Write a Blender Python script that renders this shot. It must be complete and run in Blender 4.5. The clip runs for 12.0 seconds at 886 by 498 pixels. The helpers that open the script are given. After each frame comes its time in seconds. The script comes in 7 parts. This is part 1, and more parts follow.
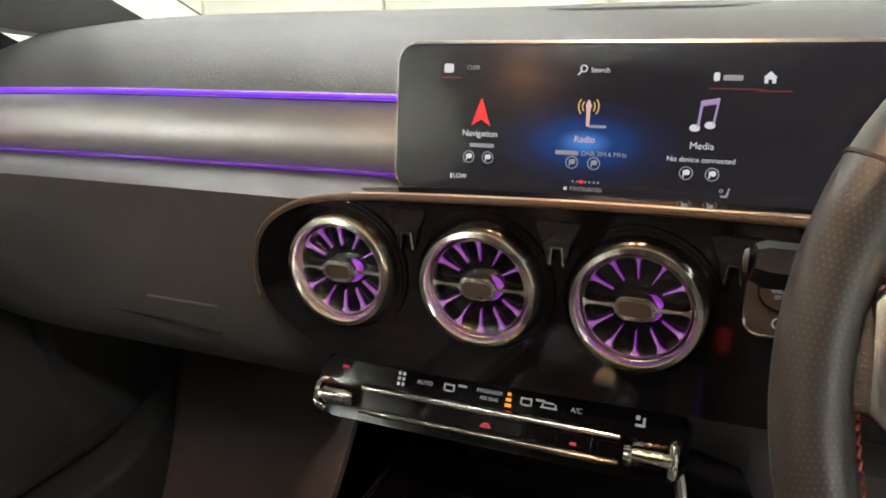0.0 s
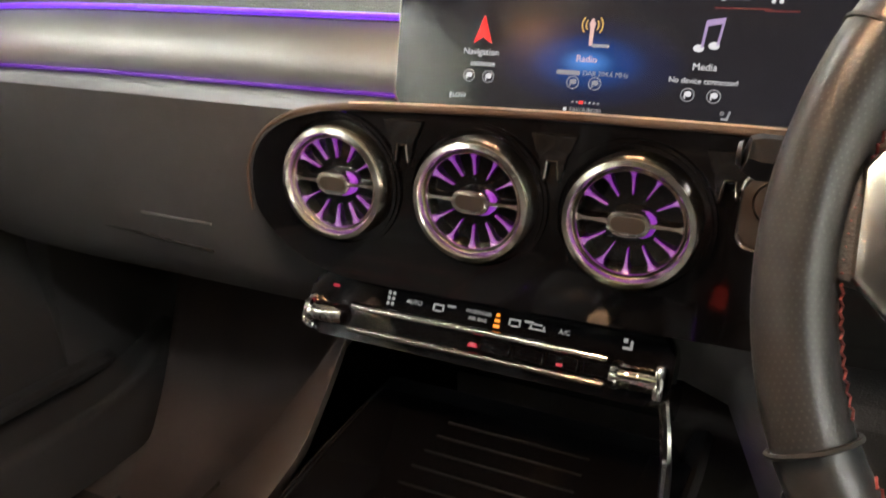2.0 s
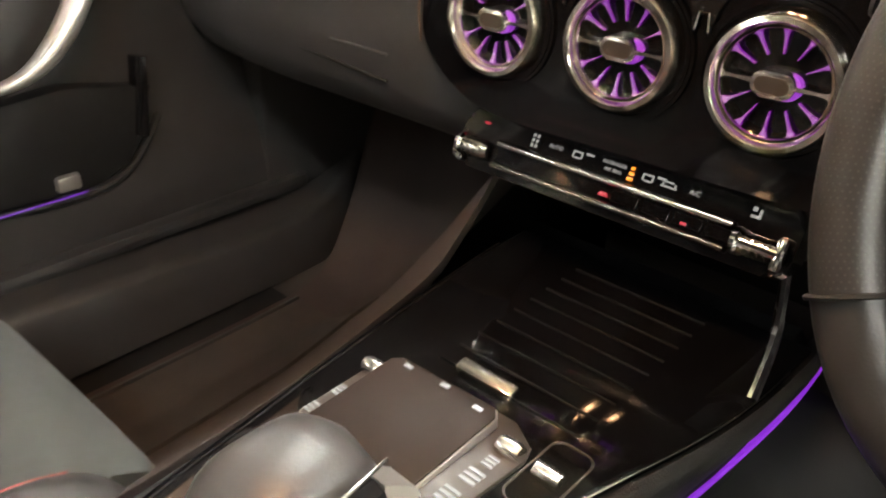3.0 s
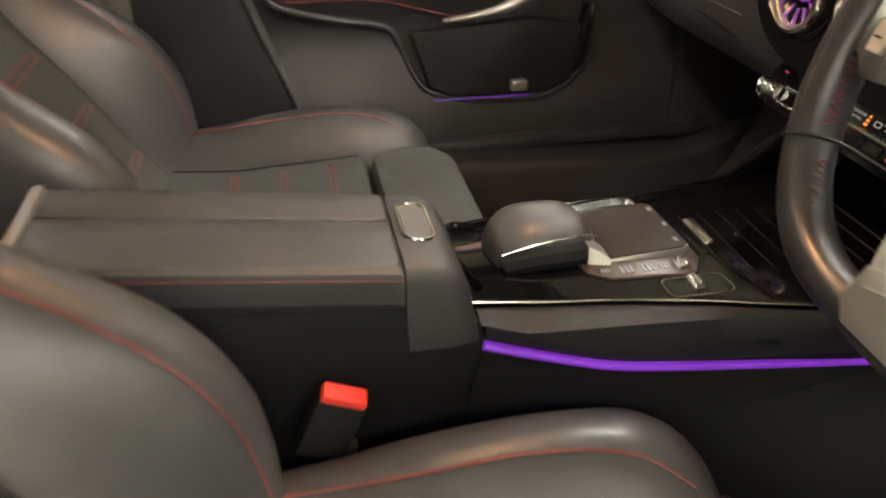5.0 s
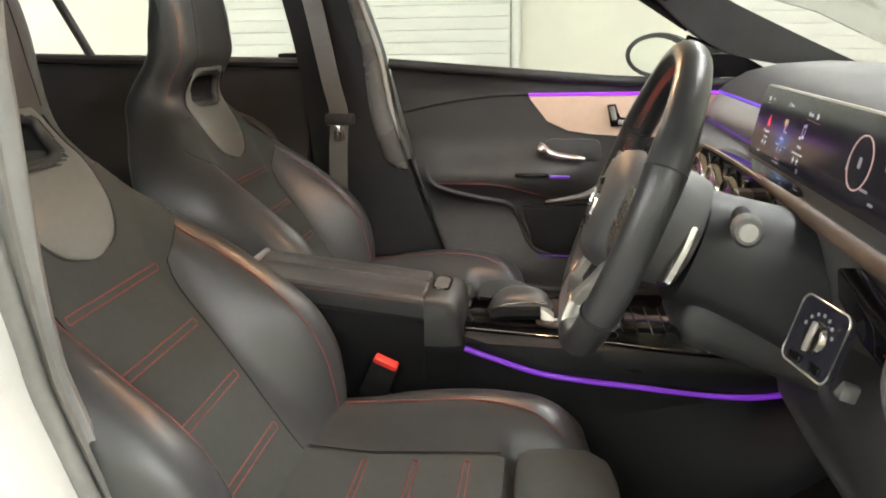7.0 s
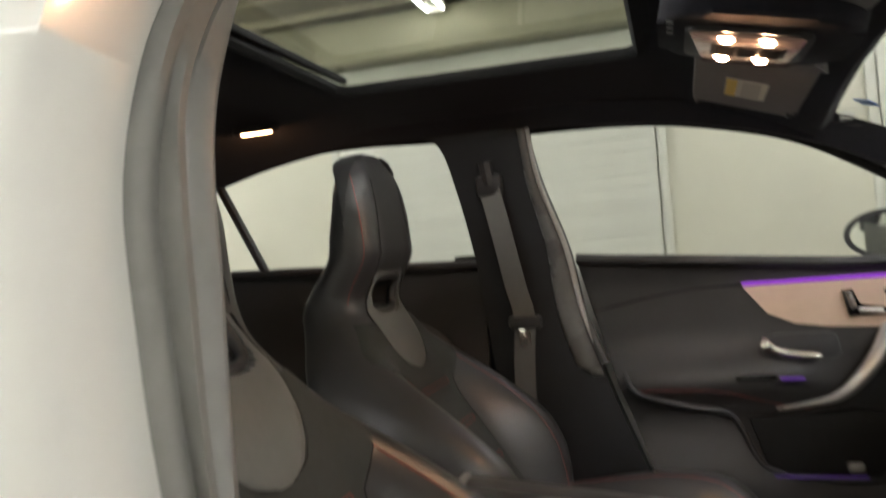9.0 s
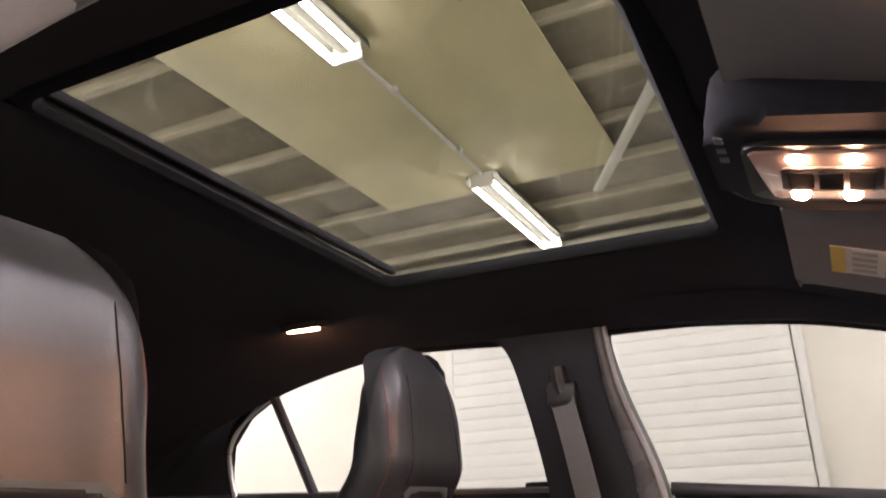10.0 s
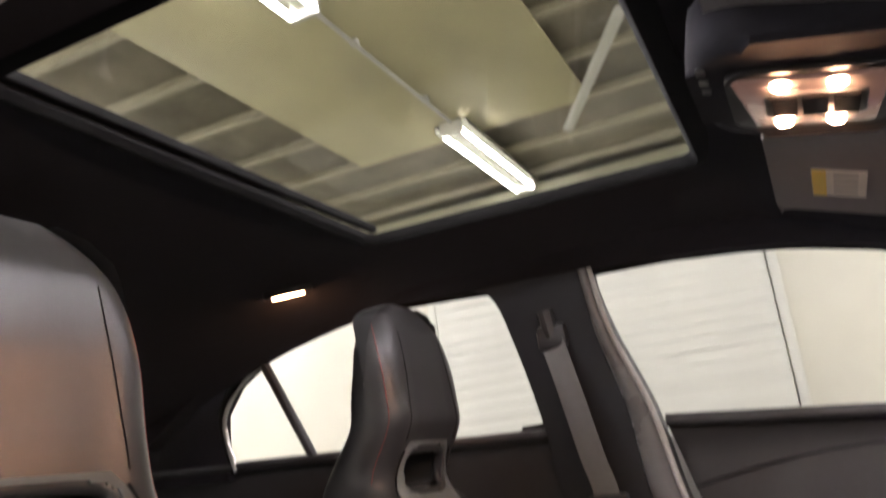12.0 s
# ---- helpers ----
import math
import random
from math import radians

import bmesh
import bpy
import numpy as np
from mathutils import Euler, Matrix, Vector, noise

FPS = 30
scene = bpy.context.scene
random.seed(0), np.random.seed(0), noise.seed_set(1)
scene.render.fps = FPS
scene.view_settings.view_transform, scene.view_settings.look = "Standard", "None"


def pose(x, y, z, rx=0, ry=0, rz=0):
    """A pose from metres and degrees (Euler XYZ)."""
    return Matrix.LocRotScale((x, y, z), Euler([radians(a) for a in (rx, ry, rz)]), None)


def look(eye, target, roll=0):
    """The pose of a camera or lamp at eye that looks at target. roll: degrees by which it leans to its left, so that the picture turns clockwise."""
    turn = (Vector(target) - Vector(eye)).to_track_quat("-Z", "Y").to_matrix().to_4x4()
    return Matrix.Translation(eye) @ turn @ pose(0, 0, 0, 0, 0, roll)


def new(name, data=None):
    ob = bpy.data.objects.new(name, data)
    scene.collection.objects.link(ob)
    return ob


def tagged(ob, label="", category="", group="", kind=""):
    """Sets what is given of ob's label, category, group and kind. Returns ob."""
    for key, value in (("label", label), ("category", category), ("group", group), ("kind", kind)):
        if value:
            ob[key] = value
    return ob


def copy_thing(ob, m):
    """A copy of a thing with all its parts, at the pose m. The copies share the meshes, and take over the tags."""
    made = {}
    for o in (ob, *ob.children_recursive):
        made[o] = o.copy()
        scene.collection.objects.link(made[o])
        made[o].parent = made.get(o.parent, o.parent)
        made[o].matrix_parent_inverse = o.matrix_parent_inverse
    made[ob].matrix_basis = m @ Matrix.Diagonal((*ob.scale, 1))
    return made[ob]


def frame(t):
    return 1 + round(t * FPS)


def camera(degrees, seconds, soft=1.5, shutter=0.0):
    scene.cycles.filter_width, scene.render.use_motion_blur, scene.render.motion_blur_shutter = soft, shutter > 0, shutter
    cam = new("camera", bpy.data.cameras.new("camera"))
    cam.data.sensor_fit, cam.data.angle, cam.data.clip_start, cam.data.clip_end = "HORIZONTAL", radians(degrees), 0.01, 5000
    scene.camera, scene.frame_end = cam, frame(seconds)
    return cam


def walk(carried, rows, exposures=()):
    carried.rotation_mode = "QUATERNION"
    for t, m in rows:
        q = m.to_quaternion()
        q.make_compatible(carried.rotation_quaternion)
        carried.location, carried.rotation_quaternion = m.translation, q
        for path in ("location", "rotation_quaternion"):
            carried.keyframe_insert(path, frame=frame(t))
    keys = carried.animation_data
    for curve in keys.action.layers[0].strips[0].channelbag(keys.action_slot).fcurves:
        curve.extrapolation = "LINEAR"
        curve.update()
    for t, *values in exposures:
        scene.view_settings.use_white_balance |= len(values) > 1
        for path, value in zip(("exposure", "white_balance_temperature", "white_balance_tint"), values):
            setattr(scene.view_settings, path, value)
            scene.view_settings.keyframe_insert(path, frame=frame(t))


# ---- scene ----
cam = camera(59.0, 12.0, soft=1.8, shutter=0.4)
PATH = [
    (0, (0.187, -0.162, 1.0), (-0.605, 1.561, 0.364), -2.1),
    (0.5, (0.178, -0.155, 0.989), (-0.585, 1.589, 0.377), -2.0),
    (1, (0.174, -0.158, 0.989), (-0.551, 1.604, 0.379), -1.4),
    (1.5, (0.189, -0.162, 0.972), (-0.567, 1.578, 0.339), -0.7),
    (2, (0.198, -0.169, 0.955), (-0.598, 1.535, 0.275), 0.5),
    (2.5, (0.225, -0.167, 0.939), (-0.757, 1.382, 0.141), 1.1),
    (2.7, (0.242, -0.175, 0.937), (-0.827, 1.268, 0.058), 1.5),
    (4.3, (0.364, -0.173, 1.002), (-0.982, 0.65, -0.226), 2.4),
    (4.5, (0.405, -0.188, 0.998), (-1.025, 0.479, -0.235), 2.0),
    (5, (0.612, -0.213, 0.990), (-1.069, 0.124, -0.043), 0.0),
    (5.5, (0.859, -0.173, 1.072), (-0.936, -0.053, 0.199), 0.2),
    (6, (1.039, -0.048, 1.076), (-0.832, -0.11, 0.374), 0.5),
    (6.5, (1.169, 0.027, 1.056), (-0.726, -0.151, 0.442), -0.2),
    (6.7, (1.204, 0.032, 1.055), (-0.697, -0.176, 0.471), -0.6),
    (8.3, (1.217, 0.028, 1.05), (-0.71, -0.341, 0.665), -2.8),
    (8.5, (1.182, 0.008, 1.035), (-0.749, -0.391, 0.7), -3.5),
    (9, (1.03, -0.127, 1.001), (-0.888, -0.694, 1.022), -4.5),
    (9.5, (0.883, -0.125, 0.977), (-0.948, -0.814, 1.393), -3.0),
    (10, (0.775, -0.065, 0.931), (-0.93, -0.876, 1.591), -2.1),
    (10.5, (0.764, -0.044, 0.907), (-0.863, -0.875, 1.719), -1.7),
    (11, (0.762, -0.051, 0.909), (-0.834, -0.874, 1.79), -2.0),
    (11.5, (0.766, -0.046, 0.907), (-0.854, -0.841, 1.769), -3.3),
    (12, (0.771, -0.081, 0.941), (-0.993, -0.858, 1.475), -7.2),
]
EXPOSURES = [(0, 1.9, 6500, 11), (1.6, 1.98, 6550, 11), (2.5, 2.35, 6600, 11), (4.3, 1.95, 7500, 15), (4.7, 1.75, 7400, 15), (5.4, 1.82, 6900, 13), (6.0, 2.12, 6600, 12), (6.5, 1.85, 6500, 12), (8.3, 1.1, 6500, 14), (9.1, 0.6, 6550, 15), (10, 1.15, 6550, 34), (11.5, 1.28, 6550, 34), (12, 1.15, 6500, 28)]
walk(cam, [(t, look(eye, target, roll)) for t, eye, target, roll in PATH], EXPOSURES)

# ---- world: the garage is closed, so only a dim grey surround is left ----
world = bpy.data.worlds.new("world")
scene.world = world
world.use_nodes = True
world.node_tree.nodes["Background"].inputs[0].default_value = (0.8, 0.82, 0.78, 1)
world.node_tree.nodes["Background"].inputs[1].default_value = 0.05
FILL_TUBE_POWER = 52.0      # tubes of the added, unseen lamps
DIM_TUBE_POWER = 14.0   # the two lamps over the sunroof, dimmed to show tubes and housing
LED_POWER = 300.0       # warm reading lamps in the roof
AMBIENT = 0.29          # violet ambient light lines
SCREEN = 0.32


# ---- materials ----
def material(name, color, rough=0.5, metal=0.0, vary=0.15, scale=6.0, fine=0.0, fine_scale=900.0, cells=False,
             coat=0.0, emit=None, power=0.0, transmission=0.0, ior=1.45, sheen=0.0, rough_vary=0.1, by_piece=0.0, gleam=0.5):
    m = bpy.data.materials.new(name)
    m.use_nodes = True
    nt = m.node_tree
    b = nt.nodes["Principled BSDF"]
    b.inputs["Base Color"].default_value = (*color, 1)
    b.inputs["Roughness"].default_value = rough
    b.inputs["Metallic"].default_value = metal
    b.inputs["Coat Weight"].default_value = coat
    b.inputs["Coat Roughness"].default_value = 0.04
    b.inputs["Transmission Weight"].default_value = transmission
    b.inputs["IOR"].default_value = ior
    b.inputs["Sheen Weight"].default_value = sheen
    b.inputs["Specular IOR Level"].default_value = gleam
    if emit:
        b.inputs["Emission Color"].default_value = (*emit, 1)
        b.inputs["Emission Strength"].default_value = power
    co = nt.nodes.new("ShaderNodeTexCoord")
    if vary > 0:
        n1 = nt.nodes.new("ShaderNodeTexNoise")
        n1.inputs["Scale"].default_value, n1.inputs["Detail"].default_value = scale, 5
        n2 = nt.nodes.new("ShaderNodeTexNoise")
        n2.inputs["Scale"].default_value, n2.inputs["Detail"].default_value = scale * 14, 3
        nt.links.new(co.outputs["Object"], n1.inputs["Vector"])
        nt.links.new(co.outputs["Object"], n2.inputs["Vector"])
        add = nt.nodes.new("ShaderNodeMath")
        add.operation = "MULTIPLY_ADD"
        nt.links.new(n2.outputs["Fac"], add.inputs[0])
        add.inputs[1].default_value = 0.4
        nt.links.new(n1.outputs["Fac"], add.inputs[2])
        ramp = nt.nodes.new("ShaderNodeMapRange")
        ramp.inputs[1].default_value, ramp.inputs[2].default_value = 0.45, 0.95
        ramp.inputs[3].default_value, ramp.inputs[4].default_value = 1 - vary, 1 + vary
        nt.links.new(add.outputs[0], ramp.inputs[0])
        last = ramp.outputs[0]
        if by_piece:
            info = nt.nodes.new("ShaderNodeObjectInfo")
            r2 = nt.nodes.new("ShaderNodeMapRange")
            r2.inputs[3].default_value, r2.inputs[4].default_value = 1 - by_piece, 1 + by_piece
            nt.links.new(info.outputs["Random"], r2.inputs[0])
            mul = nt.nodes.new("ShaderNodeMath")
            mul.operation = "MULTIPLY"
            nt.links.new(last, mul.inputs[0])
            nt.links.new(r2.outputs[0], mul.inputs[1])
            last = mul.outputs[0]
        mix = nt.nodes.new("ShaderNodeVectorMath")
        mix.operation = "SCALE"
        mix.inputs[0].default_value = color
        nt.links.new(last, mix.inputs["Scale"])
        nt.links.new(mix.outputs[0], b.inputs["Base Color"])
        if rough_vary:
            r3 = nt.nodes.new("ShaderNodeMapRange")
            r3.inputs[1].default_value, r3.inputs[2].default_value = 0.3, 0.7
            r3.inputs[3].default_value, r3.inputs[4].default_value = max(0.02, rough * (1 - rough_vary)), min(1, rough * (1 + rough_vary))
            nt.links.new(n1.outputs["Fac"], r3.inputs[0])
            nt.links.new(r3.outputs[0], b.inputs["Roughness"])
    if fine > 0:
        if cells:
            t = nt.nodes.new("ShaderNodeTexVoronoi")
            out = t.outputs["Distance"]
        else:
            t = nt.nodes.new("ShaderNodeTexNoise")
            t.inputs["Detail"].default_value = 3
            out = t.outputs["Fac"]
        t.inputs["Scale"].default_value = fine_scale
        nt.links.new(co.outputs["Object"], t.inputs["Vector"])
        bump = nt.nodes.new("ShaderNodeBump")
        bump.inputs["Strength"].default_value = fine
        bump.inputs["Distance"].default_value = 0.0006
        nt.links.new(out, bump.inputs["Height"])
        nt.links.new(bump.outputs["Normal"], b.inputs["Normal"])
    return m


LEATHER = material("black leather", (0.047, 0.047, 0.049), 0.35, vary=0.12, gleam=0.6, fine=0.1, fine_scale=420, cells=True, rough_vary=0.05)
LEATHER_RIM = material("rim leather", (0.025, 0.025, 0.026), 0.31, vary=0.15, fine=0.1, fine_scale=700, cells=True)
# grey set paler than the leather's own, for light the neck pad catches
NECK_LEATHER = material("lightened smooth grey leather", (0.17, 0.176, 0.173), 0.30, vary=0.12, fine=0.25, fine_scale=650, cells=True)
FABRIC = material("microfibre cloth", (0.045, 0.051, 0.049), 0.85, vary=0.2, fine=0.6, fine_scale=1500, sheen=0.05)
SOFT = material("soft dash plastic", (0.054, 0.0525, 0.0535), 0.5, vary=0.15, fine=0.5, fine_scale=800, cells=True)
DOOR_SOFT = material("black door panel", (0.026, 0.025, 0.025), 0.48, vary=0.15, fine=0.5, fine_scale=800, cells=True)
PLASTIC = material("dark trim plastic", (0.024, 0.024, 0.025), 0.5, vary=0.15, fine=0.3, fine_scale=900)
# darker than the other trim: the shade beside the console is put in
BLACK_PLASTIC = material("darkened trim plastic", (0.008, 0.008, 0.009), 0.6, vary=0.2, fine=0.3, fine_scale=900, gleam=0.12)
PILLAR_LOW = material("dark pillar plastic", (0.015, 0.015, 0.017), 0.48, vary=0.15, fine=0.3, fine_scale=900)
HARD = material("grey hard plastic", (0.07, 0.069, 0.068), 0.42, vary=0.12, fine=0.3, fine_scale=900)
GLOSS = material("piano black", (0.003, 0.003, 0.0035), 0.06, vary=0.3, coat=0.15, rough_vary=0.3)
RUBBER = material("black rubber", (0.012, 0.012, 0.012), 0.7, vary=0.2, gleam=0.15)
PILLAR = material("grey pillar plastic", (0.26, 0.255, 0.25), 0.34, vary=0.12, fine=0.3, fine_scale=900)
TRIM_LIGHT = material("pale satin trim", (0.40, 0.39, 0.37), 0.3, vary=0.08)
TRIM_GREY = material("grey satin trim", (0.12, 0.118, 0.115), 0.28, vary=0.12, fine=0.2, fine_scale=900)
RING_METAL = material("warm satin chrome", (0.86, 0.80, 0.74), 0.17, 1.0, vary=0.08)
CARPET = material("dark carpet", (0.042, 0.036, 0.033), 0.95, vary=0.3, scale=20, fine=1.0, fine_scale=1200)
HEADLINER = material("black headliner cloth", (0.024, 0.023, 0.028), 0.9, vary=0.2, fine=0.5, fine_scale=1500, sheen=0.05, gleam=0.15)
CHROME = material("satin chrome", (0.75, 0.73, 0.70), 0.22, 1.0, vary=0.05)
BRIGHT = material("polished chrome", (0.85, 0.85, 0.84), 0.08, 1.0, vary=0.04)
STEEL = material("brushed aluminium trim", (0.44, 0.43, 0.415), 0.48, 1.0, vary=0.08, scale=3, fine=0.2, fine_scale=300)
SILVER = material("silver paint", (0.5, 0.49, 0.47), 0.3, 0.8, vary=0.05)
DARK_METAL = material("dark metal pad", (0.045, 0.036, 0.03), 0.34, 0.15, vary=0.1)
WHITE_PAINT = material("white car paint", (0.78, 0.77, 0.74), 0.22, vary=0.03, coat=0.8)
SEAL = material("grey door seal", (0.22, 0.215, 0.205), 0.55, vary=0.15)
BELT = material("woven belt", (0.13, 0.13, 0.125), 0.75, vary=0.1, fine=0.8, fine_scale=700)
RED_THREAD = material("red thread", (0.26, 0.055, 0.048), 0.75, vary=0.1)
SEAM = material("black seam", (0.008, 0.008, 0.008), 0.8, vary=0.1)
# a faint red glow is put into the buckle plastic
RED_PLASTIC = material("red buckle plastic", (0.55, 0.035, 0.028), 0.35, vary=0.05, emit=(1, 0.05, 0.03), power=0.05)
VIOLET = material("violet light line", (0.1, 0.02, 0.3), 0.4, vary=0, emit=(0.18, 0.03, 1.0), power=AMBIENT)
VIOLET_CONSOLE = material("violet console light line", (0.1, 0.02, 0.3), 0.4, vary=0, emit=(0.32, 0.03, 0.85), power=AMBIENT * 0.40)
VIOLET_DOOR = material("violet door light line", (0.1, 0.02, 0.3), 0.4, vary=0, emit=(0.50, 0.04, 0.95), power=AMBIENT)
VIOLET_DIM = material("dim violet light line", (0.08, 0.02, 0.2), 0.4, vary=0, emit=(0.22, 0.03, 0.9), power=AMBIENT * 0.22)
VIOLET_VENT = material("violet vent light", (0.2, 0.05, 0.35), 0.35, vary=0, emit=(0.38, 0.03, 0.8), power=AMBIENT * 0.30)
LED = material("warm lamp", (1, 0.8, 0.6), 0.4, vary=0, emit=(1.0, 0.56, 0.29), power=LED_POWER)
LED_LENS = material("clear lamp lens", (0.09, 0.08, 0.075), 0.12, vary=0.05, emit=(1.0, 0.55, 0.38), power=0.05)
FILL_TUBE = material("fill lamp tube", (1, 1, 1), 0.4, vary=0, emit=(0.97, 1.0, 0.97), power=FILL_TUBE_POWER)
LAMP_BODY = material("grey lamp housing", (0.10, 0.098, 0.075), 0.7, vary=0.08, gleam=0.1)
DIM_TUBE = material("dimmed ceiling tube", (1, 1, 1), 0.4, vary=0, emit=(0.97, 1.0, 0.97), power=DIM_TUBE_POWER)
DARK_CHROME = material("dark chrome", (0.30, 0.28, 0.26), 0.14, 1.0, vary=0.05)
PIPE = material("pale painted metal", (0.5, 0.49, 0.44), 0.5, vary=0.1)
WALL = material("cream painted wall", (0.63, 0.62, 0.53), 0.8, vary=0.06, scale=1.5, fine=0.3, fine_scale=60)
SHUTTER = material("cream roller shutter", (0.62, 0.63, 0.57), 0.5, vary=0.05, scale=2, by_piece=0.03)
CEIL_BOARD = material("stained ceiling board", (0.23, 0.205, 0.155), 0.9, vary=0.35, scale=2.2, fine=0.4, fine_scale=40)
JOIST = material("painted timber joist", (0.36, 0.33, 0.24), 0.8, vary=0.2, scale=3)
SHEET = material("cream ceiling sheet", (0.50, 0.455, 0.27), 0.7, vary=0.15, scale=2.6)
CONCRETE = material("garage concrete", (0.2, 0.195, 0.185), 0.7, vary=0.25, scale=1.5, fine=0.5, fine_scale=80)
PAPER = material("paper label", (0.75, 0.72, 0.62), 0.7, vary=0.08, scale=30)
LABEL_GREY = material("grey printed label", (0.40, 0.39, 0.37), 0.6, vary=0.25, scale=60)
PRINT = material("black print", (0.02, 0.02, 0.02), 0.6, vary=0.1)
YELLOW = material("yellow label field", (0.8, 0.55, 0.08), 0.6, vary=0.05)
GLASS = material("clear glass", (0.97, 0.99, 0.97), 0.0, vary=0, transmission=1.0, ior=1.2)
ROOF_GLASS = material("tinted roof glass", (0.86, 0.9, 0.82), 0.0, vary=0, transmission=1.0, ior=1.25)
MIRROR = material("mirror", (0.62, 0.64, 0.62), 0.02, 1.0, vary=0)
SCREEN_GLASS = material("black screen glass", (0.008, 0.008, 0.011), 0.16, vary=0.2, coat=0.0, rough_vary=0.3, emit=(0.8, 0.8, 1.0), power=0.004)


def glow(name, color, power):
    return material(name, (0.02, 0.02, 0.02), 0.3, vary=0, emit=color, power=power * SCREEN)


UI_WHITE = glow("white screen print", (0.85, 0.85, 0.88), 0.62)
UI_GREY = glow("grey screen print", (0.6, 0.6, 0.65), 0.35)
UI_RED = glow("red screen print", (1.0, 0.03, 0.03), 0.9)
KEY_RED = glow("red key lamp", (1.0, 0.03, 0.08), 0.3)
UI_DARKRED = glow("dark red screen line", (0.6, 0.05, 0.06), 0.25)
UI_YELLOW = glow("amber screen print", (1.0, 0.6, 0.15), 0.6)
UI_ORANGE = glow("orange warning print", (1.0, 0.28, 0.02), 1.0)
UI_PINK = glow("pink screen print", (0.95, 0.6, 0.55), 0.6)
UI_VIOLET = glow("violet screen print", (0.55, 0.4, 0.75), 0.5)
PRINT_WHITE = glow("lit white symbol", (0.7, 0.7, 0.68), 0.28)


def blue_glow():
    """The blue halo that the screen shows behind its middle tile."""
    m = bpy.data.materials.new("blue screen halo")
    m.use_nodes = True
    nt = m.node_tree
    b = nt.nodes["Principled BSDF"]
    b.inputs["Base Color"].default_value = (0.008, 0.008, 0.011, 1)
    b.inputs["Roughness"].default_value = 0.16
    co = nt.nodes.new("ShaderNodeTexCoord")
    mp = nt.nodes.new("ShaderNodeMapping")
    mp.vector_type = "TEXTURE"
    mp.inputs["Scale"].default_value = (0.074, 0.5, 0.034)
    g = nt.nodes.new("ShaderNodeTexGradient")
    g.gradient_type = "SPHERICAL"
    ramp = nt.nodes.new("ShaderNodeValToRGB")
    ramp.color_ramp.elements[0].color = (0.0114, 0.0114, 0.0143, 1)
    ramp.color_ramp.interpolation = "EASE"
    ramp.color_ramp.elements[1].color = (0.07, 0.26, 0.72, 1)
    mid = ramp.color_ramp.elements.new(0.35)
    mid.color = (0.0114, 0.016, 0.045, 1)
    far = ramp.color_ramp.elements.new(0.68)
    far.color = (0.007, 0.045, 0.19, 1)
    nt.links.new(co.outputs["Object"], mp.inputs["Vector"])
    nt.links.new(mp.outputs[0], g.inputs["Vector"])
    nt.links.new(g.outputs["Fac"], ramp.inputs["Fac"])
    nt.links.new(ramp.outputs["Color"], b.inputs["Emission Color"])
    b.inputs["Emission Strength"].default_value = 0.7 * SCREEN
    return m


UI_BLUE = blue_glow()


# ---- mesh helpers ----
def part(name, bm, mat, parent=None, label="", sharp=40):
    me = bpy.data.meshes.new(name)
    bmesh.ops.recalc_face_normals(bm, faces=bm.faces)
    bm.to_mesh(me)
    bm.free()
    me.materials.append(mat)
    for p in me.polygons:
        p.use_smooth = True
    me.set_sharp_from_angle(angle=radians(sharp))
    ob = new(name, me)
    if parent is not None:
        ob.parent = parent
        ob.matrix_parent_inverse = parent.matrix_basis.inverted()
    if label:
        ob["label"] = label
    return ob


def thing(name, label, category, at=(0, 0, 0), group="", kind=""):
    ob = new(name)
    ob.empty_display_size = 0.05
    ob.matrix_basis = Matrix.Translation(at)
    return tagged(ob, label, category, group, kind)


def joined(*bms):
    out = bmesh.new()
    for b in bms:
        me = bpy.data.meshes.new("tmp")
        b.to_mesh(me)
        b.free()
        out.from_mesh(me)
        bpy.data.meshes.remove(me)
    return out


def moved(bm, m):
    bmesh.ops.transform(bm, matrix=m, verts=bm.verts)
    return bm


def box(x0, x1, y0, y1, z0, z1, bevel=0.0, seg=2):
    bm = bmesh.new()
    bmesh.ops.create_cube(bm, size=1)
    moved(bm, Matrix.Translation(((x0 + x1) / 2, (y0 + y1) / 2, (z0 + z1) / 2)) @ Matrix.Diagonal((x1 - x0, y1 - y0, z1 - z0, 1)))
    if bevel:
        bmesh.ops.bevel(bm, geom=bm.edges[:], offset=bevel, segments=seg, profile=0.5, affect="EDGES")
    return bm


def loft(rings, closed=True, cap=True):
    bm = bmesh.new()
    rows = [[bm.verts.new(p) for p in r] for r in rings]
    n = len(rows[0])
    for a, b in zip(rows, rows[1:]):
        for i in range(n if closed else n - 1):
            j = (i + 1) % n
            bm.faces.new((a[i], a[j], b[j], b[i]))
    if cap and closed:
        bm.faces.new(rows[0])
        bm.faces.new(rows[-1])
    return bm


def spline(pts, n=8, closed=False):
    """A smooth line through the points, n steps a stretch."""
    p = [Vector(q) for q in pts]
    out, k = [], len(p)
    for i in range(k if closed else k - 1):
        a, b, c, d = ((p[(i + o) % k] if closed else p[min(max(i + o, 0), k - 1)]) for o in (-1, 0, 1, 2))
        for s in range(n):
            t = s / n
            out.append(0.5 * (2 * b + (c - a) * t + (2 * a - 5 * b + 4 * c - d) * t * t + (3 * b - a - 3 * c + d) * t**3))
    if not closed:
        out.append(p[-1])
    return out


